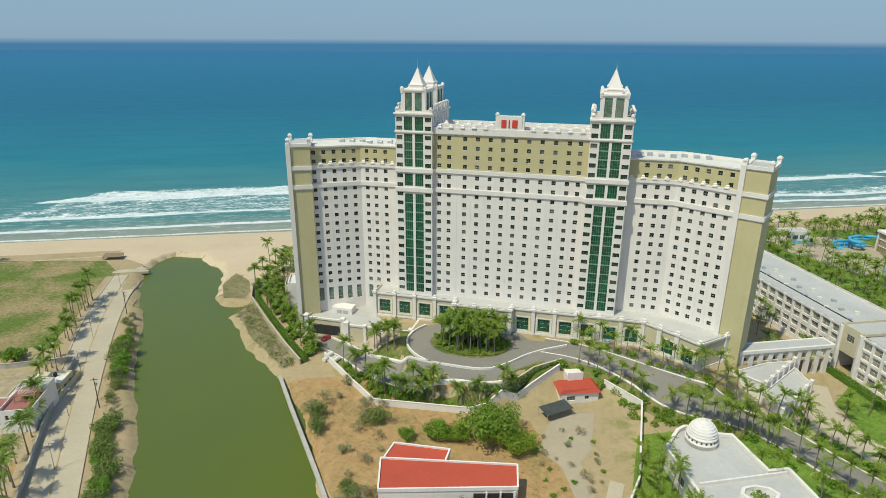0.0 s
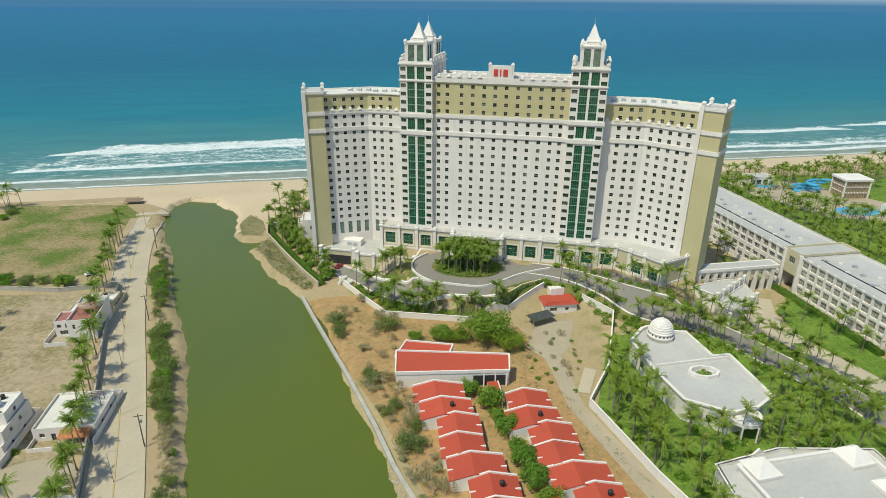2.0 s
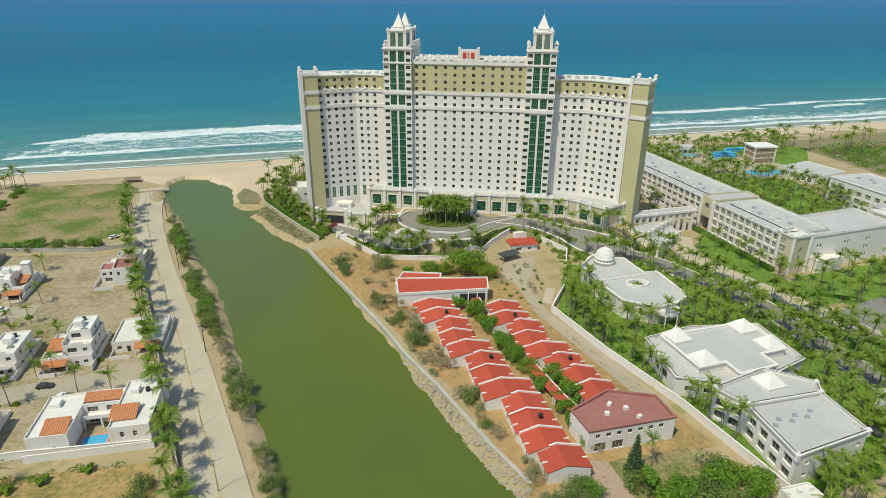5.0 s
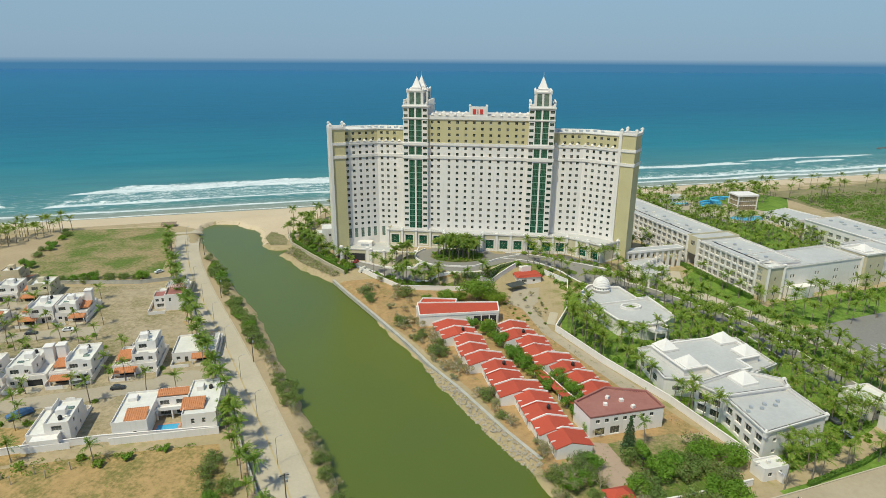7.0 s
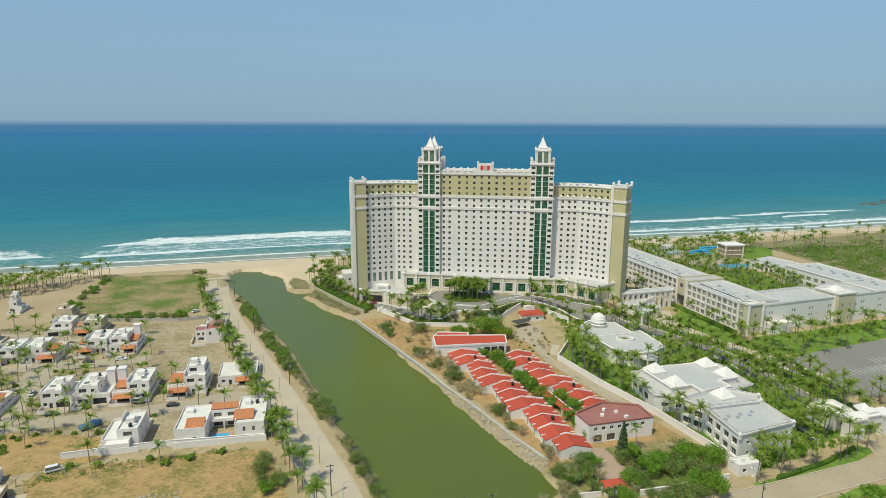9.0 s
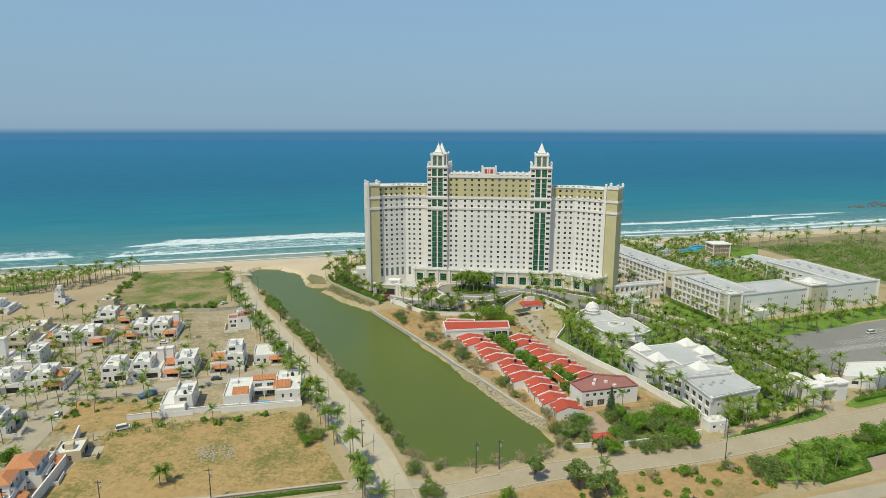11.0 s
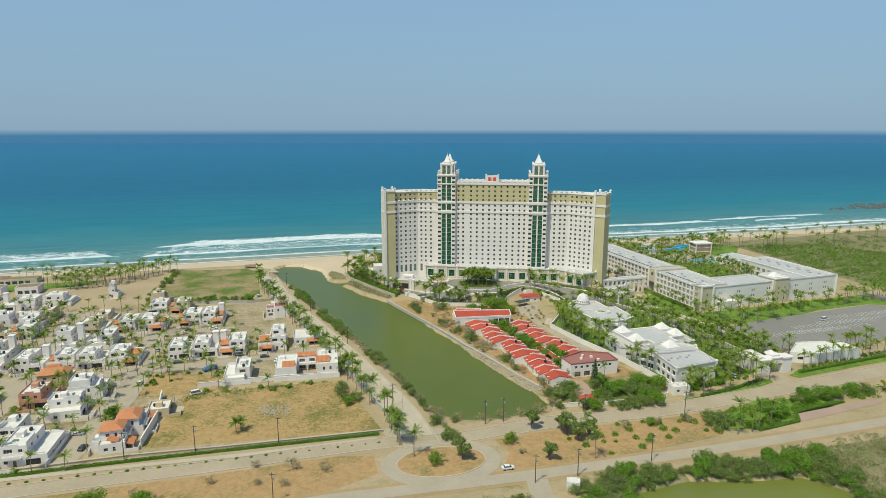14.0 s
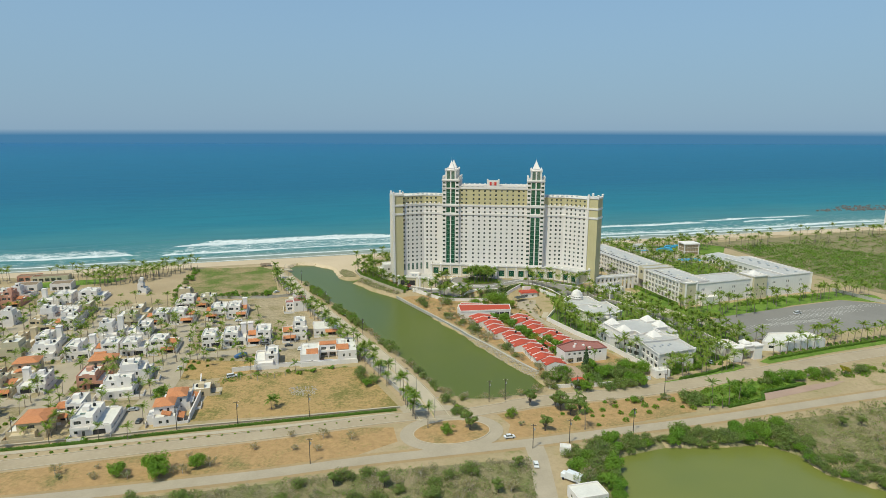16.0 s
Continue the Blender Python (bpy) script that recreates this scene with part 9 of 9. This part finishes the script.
for i in range(13):
    f = i / 12
    bx, by = 33.5 + 35 * f + green_rnd.uniform(-1, 1), -94 - 59 * f + green_rnd.uniform(-1.5, 1.5)
    one(ROUND[:2] + FEATHER[1:] + ROUND[:1], bx, by, 0.62, 0.95)
    if i % 3 == 0:
        one(DRYT + BUSH, bx + 1.5, by - 2, 0.6, 0.9)
place(ROUND[1], 60, -128, 0.85)
place(ROUND[1], 63, -133, 0.75)
place(ROUND[1], 26.5, -88.5, 0.72)
for x, y, s in ((66, -136, 0.95), (62, -165, 0.8), (66, -172, 0.9)):
    place(ROUND[0], x, y, s)
conifer = thing("conifer", "tall dark conifer with tiered branches", "tree", pose(77, -164, 0), "trees and bushes")
part("trunk", Geo().tube([(0, 0, -0.3), (0.1, 0, 6), (0.15, 0.05, 12.6)], [0.28, 0.18, 0.04], 7), TRUNK, conifer)
tiers = []
for k in range(13):
    z, r = 1.6 + 0.86 * k, 2.5 * (1 - k / 13.5)
    for j in range(5):
        a = j * 1.257 + k * 0.9
        tiers.append((r * 0.62 * math.cos(a), r * 0.62 * math.sin(a), z - 0.12 * r, r * 0.42 + 0.15, 0.32))
part("crown", leaf_cloud(random.Random(91), tiers, 2600, 0.22), leaf("conifer_needles", (0.035, 0.085, 0.03), (0.08, 0.15, 0.05), dryness=0.02, trans=0.15), conifer)
place(TALL[0], 80, -170, 1.0)
palm(82, -160, 2, 4)
for x, y in ((88, -168), (93, -168), (98, -170), (90, -172), (84, -173), (96, -160), (101, -174), (79, -178), (104, -166)):
    one(ROUND, x, y, 0.75, 1.1)
scatter([(88, -150), (100, -158), (108, -172), (100, -162)], 8, 2.0, lambda x, y: one(FEATHER[1:], x, y, 0.8, 1.0))
scatter([(56, -186), (62, -168), (78, -178), (104, -178), (70, -190)], 14, 2.6, lambda x, y: one(ROUND + DRYT, x, y, 0.6, 1.0))
for x, y, k, sc in ((12, -203.5, 0, 0.8), (20, -206, 1, 1.1), (29, -205, 0, 0.7), (37, -202.5, 0, 0.9), (45, -199, 1, 1.2), (52, -195.5, 0, 1.0), (58, -189, 0, 1.1), (61, -181, 0, 1.2), (57, -175, 2, 1.1), (54, -169, 0, 1.0)):
    place(DRYT[k], x, y, sc)
for x, y, sc in ((56, -178, 0.8), (65, -176, 0.9), (60, -190, 0.7)):
    place(ROUND[3], x, y, sc)
# avenue trees
for x, y, k, s_ in ((49, -209, 1, 1.3), (62, -212, 1, 1.45), (66, -216, 1, 1.2), (70, -214, 1, 1.35), (60, -209, 1, 1.1), (25, -235, 1, 1.35), (55, -231, 1, 1.1), (70, -190, 1, 0.9), (66, -186, 1, 0.8)):
    place(TALL[1], x, y, s_)
for x, y, s_ in ((41, -221, 0.75), (16, -239, 0.8)):
    place(FEATHER[1], x, y, s_)
for x, y in ((84, -204), (45, -228), (110, -196), (98, -199), (-44, -250)):
    one(DRYT, x, y, 0.6, 1.0)
for x, y, s_ in ((95, -200, 0.65), (109, -194, 0.6), (120, -198, 1.15), (124, -194, 1.0), (119, -192, 0.9), (145, -186, 1.0), (149, -183, 0.8), (164, -169, 1.05), (160, -171, 0.9), (172, -166, 1.0), (178, -163, 1.0), (186, -160, 0.9), (193, -157, 1.0), (212, -150, 1.0), (91, -184, 1.1), (86, -187, 0.8), (101, -181, 1.0), (96, -183, 0.9), (75, -190, 0.8), (78, -167, 1.0), (96, -164, 1.0), (19, -208, 0.5)):
    place(green_rnd.choice(ROUND), x, y, s_)
palm(71, -228, 1, 2)
palm(70, -208, 1, 3)
palm(8, -236, 1, 3)
place(BLOOM[0], 204, -152, 1.0)
for x, y in ((126, -203), (132, -200), (136, -196), (141, -193), (129, -196)):
    palm(x, y, 0, 3)
for x, y, s in ((-94, -285, 0.8), (-82, -281, 1.15), (-79, -284, 0.95), (-69, -276, 0.8), (-116, -224, 0.8)):
    place(ROUND[1], x, y, s)
scatter([(-124, -290), (-90, -284), (0, -256), (0, -262), (-90, -298)], 12, 8, lambda x, y: one(DRYT, x, y, 0.6, 1.1))
scatter([(-130, -296), (-100, -275), (-30, -245), (-6, -250), (-50, -270), (-110, -296)], 12, 7, lambda x, y: one(DRYT[:2], x, y, 0.6, 1.0))
for x, y, h in along([(-240, -308), (-149, -278), (-92, -257), (-50, -241), (-8, -225)], 5.0):
    one(BUSH, x + 1.5, y - 3.0, 0.25, 0.4)
scatter([(122, -198), (138, -197), (152, -188), (156, -180), (179, -166), (170, -164), (142, -172), (121, -188)], 60, 1.6, lambda x, y: one(BUSH, x, y, 0.8, 1.5))
scatter([(84, -198), (120, -189), (120, -204), (78, -224), (52, -234), (56, -214)], 26, 4.0, lambda x, y: one(BUSH, x, y, 0.5, 1.1))
scatter([(180, -160), (240, -132), (300, -104), (300, -116), (230, -146), (186, -166)], 60, 2.2, lambda x, y: one(BUSH, x, y, 0.9, 1.8))
# round the pond
for x, y, h in along(POND_SHAPE[:8], 2.6):
    o = green_rnd.uniform(0.0, 2.4)
    one(ROUND[2:] + ROUND[:1], x - math.sin(h) * o, y + math.cos(h) * o, 0.45, 0.8)
for x, y, h in along([(80, -246), (79, -300)], 2.6):
    one(ROUND[2:] + ROUND[:1], x - green_rnd.uniform(0, 2.4), y, 0.45, 0.85)
scatter([(62, -250), (80, -232), (110, -222), (152, -214), (162, -236), (148, -230), (124, -229), (98, -232), (82, -243), (76, -270), (68, -274)], 64, 2.4, lambda x, y: one(ROUND + ROUND[2:], x, y, 0.5, 0.95))
scatter([(66, -232), (64, -260), (72, -300), (84, -300), (80, -262)], 22, 3.0, lambda x, y: one(ROUND + DRYT, x, y, 0.6, 1.0))
scatter([(154, -240), (176, -250), (230, -266), (230, -252), (160, -232)], 40, 2.6, lambda x, y: one(ROUND[2:] + ROUND[3:] + DRYT[2:], x, y, 0.4, 0.75))


grove("coconut palms of the resort lawns")


def thicket():
    """The trees past the first three hundred, joined."""
    vs, fs, ms, mats, off = [], [], [], [], 0
    for o, m in THICKET:
        for c in o.children:
            me = c.data
            q = np.array([tuple(p.vertices) for p in me.polygons if len(p.vertices) == 4], np.int64)
            v = np.empty(len(me.vertices) * 3, np.float32)
            me.vertices.foreach_get("co", v)
            a = np.array(m)
            vs.append(v.reshape(-1, 3) @ a[:3, :3].T + a[:3, 3])
            if me.materials[0] not in mats:
                mats.append(me.materials[0])
            fs.append(q + off)
            ms.append(np.full(len(q), mats.index(me.materials[0])))
            off += len(me.vertices)
    if vs:
        tagged(new("thicket", quad_mesh("thicket", np.concatenate(vs), np.concatenate(fs), mats, np.concatenate(ms))), "dense green trees round the pond", "trees", kind="stuff")



def hedge(line, w, h, label="long clipped green garden hedge"):
    """A clipped hedge: leaf clumps round a dark core."""
    rnd = random.Random(len(line) + int(abs(line[0][0])))
    t = thing("hedge", label, "hedge")
    core, g = Geo(), Geo()
    for (ax, ay), (bx, by) in zip(line, line[1:]):
        L = math.hypot(bx - ax, by - ay)
        dx, dy = (bx - ax) / L, (by - ay) / L
        for u in np.arange(0, L, 5.0):
            e = min(L, u + 5.0)
            p, q = (ax + dx * u, ay + dy * u), (ax + dx * e, ay + dy * e)
            z0, z1 = z_at(*p), z_at(*q)
            k = w * 0.36
            core.rings([[(p[0] + dy * k, p[1] - dx * k, z0 - 0.2), (p[0] - dy * k, p[1] + dx * k, z0 - 0.2), (p[0] - dy * k, p[1] + dx * k, z0 + h * 0.85), (p[0] + dy * k, p[1] - dx * k, z0 + h * 0.85)][::-1],
                        [(q[0] + dy * k, q[1] - dx * k, z1 - 0.2), (q[0] - dy * k, q[1] + dx * k, z1 - 0.2), (q[0] - dy * k, q[1] + dx * k, z1 + h * 0.85), (q[0] + dy * k, q[1] - dx * k, z1 + h * 0.85)][::-1]])
        for _ in range(int(L * (w + 2 * h) * 5)):
            u, s = rnd.uniform(0, L), rnd.uniform(-0.5, 0.5)
            x, y = ax + dx * u - dy * s * w, ay + dy * u + dx * s * w
            z = z_at(x, y) + (h if abs(s) < 0.42 else rnd.uniform(0.1, h)) + rnd.uniform(-0.1, 0.12)
            a = Vector((rnd.uniform(-1, 1), rnd.uniform(-1, 1), rnd.uniform(-0.5, 0.5))).normalized() * 0.26
            b = a.cross(Vector((rnd.uniform(-1, 1), rnd.uniform(-1, 1), rnd.uniform(-1, 1)))).normalized() * 0.2
            o = Vector((x, y, z))
            g.face([o - a, o + b, o + a, o - b])
    part("core", core, HEDGE, t)
    part("leaves", g, HEDGE, t)


hedge([(-240, -308), (-149, -276), (-120, -265.5), (-92, -254), (-61, -242), (-8, -222)], 1.3, 1.0)
hedge([(150, -60), (160, -58), (170, -60)], 1.6, 1.2)
hedge([(129.5, 7), (141, -19), (149.8, -38.5)], 3.2, 1.8)
hedge([(121, -171), (140, -159), (153, -148.5)], 1.4, 1.2)
hedge([(174, -137), (214, -115), (300, -70)], 1.8, 1.3)
hedge([(-42, -32.8), (-53, -22.6), (-67.8, -8), (-86, 10.8), (-94, 26)], 1.6, 2.6, "tall green hedge above the lagoon wall")
hedge([(135, -199), (153, -189), (155, -181), (179, -168)], 1.5, 0.9)


# ---- brush that nobody could count ----
def shrubs():
    """The smaller garden shrubs, joined."""
    rnd = np.random.default_rng(21)
    c = np.array([(x, y, z_at(x, y), r) for x, y, r in SHRUBS])
    k, per = len(c), 110
    v = rnd.normal(size=(k, per, 3))
    v /= np.linalg.norm(v, axis=2, keepdims=True)
    v[:, :, 2] = np.abs(v[:, :, 2]) * 1.1
    r = c[:, 3][:, None, None]
    o = c[:, None, :3] + v * r * rnd.uniform(0.55, 1, (k, per, 1))
    a = rnd.normal(size=(k, per, 3))
    a *= 0.3 / np.linalg.norm(a, axis=2, keepdims=True)
    b = np.cross(a, rnd.normal(size=(k, per, 3)))
    b *= 0.24 / np.linalg.norm(b, axis=2, keepdims=True)
    pts = np.stack([o - a, o + b, o + a, o - b], 2).reshape(-1, 3)
    me = quad_mesh("shrubs", pts, np.arange(len(pts)).reshape(-1, 4), [LEAF, LEAF_LIGHT], np.repeat(rnd.integers(0, 2, k), per))
    tagged(new("garden_shrubs", me), "green garden shrubs among houses and lawns", "shrubs", kind="stuff")


shrubs()


def brush(name, poly, n, size, high, mats, label, per=16, seed=3, avoid=None, leafy=0.2):
    """Thickets as one mesh: each clump a heap of small leaves and twigs."""
    rnd = np.random.default_rng(seed)
    xs, ys = np.array([p[0] for p in poly]), np.array([p[1] for p in poly])
    x, y = rnd.uniform(xs.min(), xs.max(), n * 3), rnd.uniform(ys.min(), ys.max(), n * 3)
    ok = inside_distance(poly, x, y) > 0
    for a in avoid or ():
        ok &= inside_distance(a, x, y) < -1.5
    for line, w in ROADS:
        for (ax, ay), (bx, by) in zip(line, line[1:]):
            t = np.clip(((x - ax) * (bx - ax) + (y - ay) * (by - ay)) / ((bx - ax) ** 2 + (by - ay) ** 2 + 1e-9), 0, 1)
            ok &= np.hypot(x - ax - t * (bx - ax), y - ay - t * (by - ay)) > w / 2 + 2
    x, y = x[ok][:n], y[ok][:n]
    z = height(x, y)
    k = len(x)
    r = size * rnd.uniform(0.5, 1.3, k)
    hh = high * rnd.uniform(0.4, 1.2, k)
    v = rnd.normal(size=(k, per, 3))
    v /= np.linalg.norm(v, axis=2, keepdims=True)
    v[:, :, 2] = np.abs(v[:, :, 2])
    q = rnd.uniform(0.5, 1, (k, per, 1)) ** 0.5
    o = np.stack([x, y, z], 1)[:, None] + v * q * np.stack([r, r, hh], 1)[:, None]
    a = rnd.normal(size=(k, per, 3))
    a *= (leafy * r)[:, None, None] / np.linalg.norm(a, axis=2, keepdims=True)
    b = np.cross(a, rnd.normal(size=(k, per, 3)))
    b *= (0.6 * leafy * r)[:, None, None] / np.linalg.norm(b, axis=2, keepdims=True)
    pts = np.stack([o - a, o + b, o + a, o - b], 2).reshape(-1, 3)
    me = quad_mesh(name, pts, np.arange(len(pts)).reshape(-1, 4), mats, np.repeat(rnd.integers(0, len(mats), k), per))
    tagged(new(name, me), label, "brush", kind="stuff")


brush("dry_brush", [(-92, -300), (-40, -282), (0, -268), (50, -254), (52, -330), (-92, -330)], 1900, 1.8, 2.3, [GREY_BRUSH, OLIVE_BRUSH, GREY_BRUSH, LEAF_MIX, OLIVE_BRUSH], "grey half-bare thicket", 46, 3, leafy=0.125)
brush("dry_brush", [(126, -224), (140, -208), (216, -176), (340, -126), (340, -250), (220, -266), (158, -252), (150, -228)], 4000, 1.9, 2.0, [GREY_BRUSH, OLIVE_BRUSH, OLIVE_BRUSH, OLIVE_BRUSH, LEAF_MIX], "grey-green half-bare thicket", 30, 4, leafy=0.145)
brush("far_woods", [(256, 196), (310, 30), (440, 40), (760, 170), (1200, 380), (1100, 560), (620, 380)], 6000, 3.2, 2.2, [LEAF, LEAF_MIX, OLIVE_BRUSH, LEAF_MIX, OLIVE_BRUSH], "low green coastal woods", 17, 5)
brush("far_woods", [(250, 190), (300, 40), (330, 10), (420, 60), (400, 150), (330, 215)], 2400, 2.6, 2.0, [LEAF, LEAF_MIX, LEAF], "low green coastal woods", 17, 15)
brush("weeds", [(-203, -66), (-238, 18), (-182, 33), (-166, 22), (-136, -44), (-160, -63)], 700, 0.6, 0.4, [LEAF_LIGHT, LEAF_DRY, LEAF], "weeds of the rough field", 8, 6)
edge_in = [(x - math.sin(h) * 8.8, y + math.cos(h) * 8.8) for x, y, h in along(CANAL, 6.0)[12:-4]]
edge_out = [(x - math.sin(h) * 13.2, y + math.cos(h) * 13.2) for x, y, h in along(CANAL, 6.0)[12:-4]]
brush("bank_brush", edge_in + edge_out[::-1], 420, 1.0, 1.5, [GREY_BRUSH, OLIVE_BRUSH, GREY_BRUSH, LEAF_MIX], "grey-green brush along the canal road's bank", 26, 61, leafy=0.16)
brush("bank_brush", [(9, -203), (24, -207.5), (40, -203), (54, -196), (62, -184), (54, -170), (50, -172), (57, -184), (50, -193.5), (37, -199.5), (23, -203.5), (10, -199)], 230, 1.2, 2.0, [GREY_BRUSH, GREY_BRUSH, OLIVE_BRUSH, LEAF_MIX], "grey bare brush at the lagoon's end", 30, 62, leafy=0.14)
brush("marsh_brush", [(-92, 0), (-80, -10), (-69, -22), (-56, -32), (-47, -39), (-45, -34), (-56, -23), (-71, -8), (-84, 5)], 240, 1.3, 1.5, [GREY_BRUSH, OLIVE_BRUSH, GREY_BRUSH, LEAF_MIX], "half-dry brush on the lagoon's marshy bank", 30, 41)
brush("sandbar_weeds", [(-111, 36), (-110, 19), (-101, 7), (-91, 9), (-93, 20), (-99, 30)], 130, 0.8, 0.45, [OLIVE_BRUSH, LEAF_DRY, GREY_BRUSH], "low dry weeds on the sandbar", 14, 42)
brush("wall_weeds", [(-102, -205), (-96, -197), (-80, -189), (-66, -185), (-42, -176), (-44, -179), (-68, -191), (-84, -199), (-98, -209)], 150, 1.0, 0.9, [LEAF, LEAF_LIGHT, LEAF_MIX], "green weeds at the foot of a plot wall", 26, 71)
brush("weeds", [(-91, -242), (-8, -219), (-38, -178), (-68, -188), (-100, -200)], 500, 0.5, 0.35, [LEAF_DRY, LEAF_LIGHT, LEAF_DRY], "dry weeds of the empty lot", 8, 7)
brush("weeds", [(-46, -46), (-22, -40), (36, -50), (58, -88), (100, -150), (62, -170), (35, -142), (4, -102)], 1500, 0.7, 0.5, [LEAF_DRY, GREY_BRUSH, OLIVE_BRUSH, LEAF_MIX], "dry weeds between walls", 10, 8, FOOTPRINTS[:])
brush("slope_plants", [(38, -27), (31, -36), (18, -44.5), (6, -44), (-8, -42), (-22, -34.5), (-24, -38), (-10, -49.5), (18, -47), (31, -39), (41, -26)], 520, 0.8, 1.5, [LEAF, LEAF_MIX, LEAF, LEAF_LIGHT], "grasses and creepers on the ramp slope", 16, 31)
brush("weeds", [(40, -204), (120, -182), (230, -140), (230, -158), (122, -206), (52, -236)], 400, 0.5, 0.35, [LEAF_DRY, LEAF_LIGHT], "roadside weeds", 8, 9)
brush("weeds", [(-130, -300), (-100, -274), (-26, -243), (-6, -240), (-4, -248), (-16, -260), (-66, -280), (-124, -300)], 500, 0.5, 0.35, [OLIVE_BRUSH, LEAF_MIX, LEAF_DRY], "weeds of the road median", 8, 19)
brush("weeds", [(56, -186), (62, -166), (80, -157), (94, -152), (108, -174), (84, -184)], 420, 0.7, 0.5, [LEAF_MIX, LEAF, LEAF_LIGHT], "undergrowth of the shaded yard", 10, 20)


scatter([(-92, -300), (-40, -284), (0, -270), (48, -258), (48, -300), (-92, -320)], 44, 3.6, lambda x, y: one(DRYT[:1] + ROUND[2:] + TALL[1:], x, y, 0.6, 1.0), clear=0.8)
brush("pond_thicket", [(64, -252), (80, -234), (100, -225), (126, -221), (150, -216), (160, -234), (180, -244), (226, -256), (226, -266), (170, -253), (155, -244), (149, -230.5), (138, -225.5), (125, -229.5), (99, -233.5), (79, -245), (77.5, -300), (68, -300)], 900, 1.5, 2.0, [LEAF_MIX, LEAF, LEAF_MIX, OLIVE_BRUSH], "green thicket on the pond's banks", 48, 51, leafy=0.13)
scatter([(150, -218), (216, -184), (330, -134), (330, -240), (220, -256), (165, -240)], 46, 5.0, lambda x, y: one(ROUND[2:] + DRYT[:1] + TALL[1:], x, y, 0.5, 0.9), clear=0.8)
thicket()


def rubble(name, poly, n, lo, hi, mat, label, seed, z=None):
    """Loose angular stones as one mesh."""
    rnd = random.Random(seed)
    g = Geo()
    xs, ys = [p[0] for p in poly], [p[1] for p in poly]
    k = 0
    while k < n:
        x, y = rnd.uniform(min(xs), max(xs)), rnd.uniform(min(ys), max(ys))
        if float(inside_distance(poly, x, y)) < 0:
            continue
        k += 1
        r = rnd.uniform(lo, hi)
        zz = z_at(x, y) if z is None else z
        a = rnd.uniform(0, 6.28)
        ring = lambda q, h: [(x + r * q * rnd.uniform(0.7, 1.2) * math.cos(a + i * 1.257), y + r * q * rnd.uniform(0.7, 1.2) * math.sin(a + i * 1.257), zz + h * r) for i in range(5)]  # noqa: E731
        g.rings([ring(0.8, -0.3), ring(1.0, 0.25), ring(0.5, 0.8)])
    solid(name, g, mat, label, "rubble", kind="stuff")


rubble("bank_stones", [(9, -115), (17, -129), (28.5, -145), (39.5, -160.5), (51, -174), (54, -172), (43, -158.5), (26.5, -136.5), (14, -121.5)], 520, 0.18, 0.5, ROCK, "pale broken stones along the bank", 1)
rubble("debris", [(-64, -206), (-58, -214), (-48, -212), (-50, -202)], 160, 0.15, 0.5, ROCK, "heap of pale building rubble", 2)
rubble("shore_rocks", [(478, 520), (560, 610), (680, 640), (700, 590), (560, 540)], 260, 1.0, 3.2, DARK_ROCK, "dark rocky reef off the beach", 3, SEA_Z - 0.6)
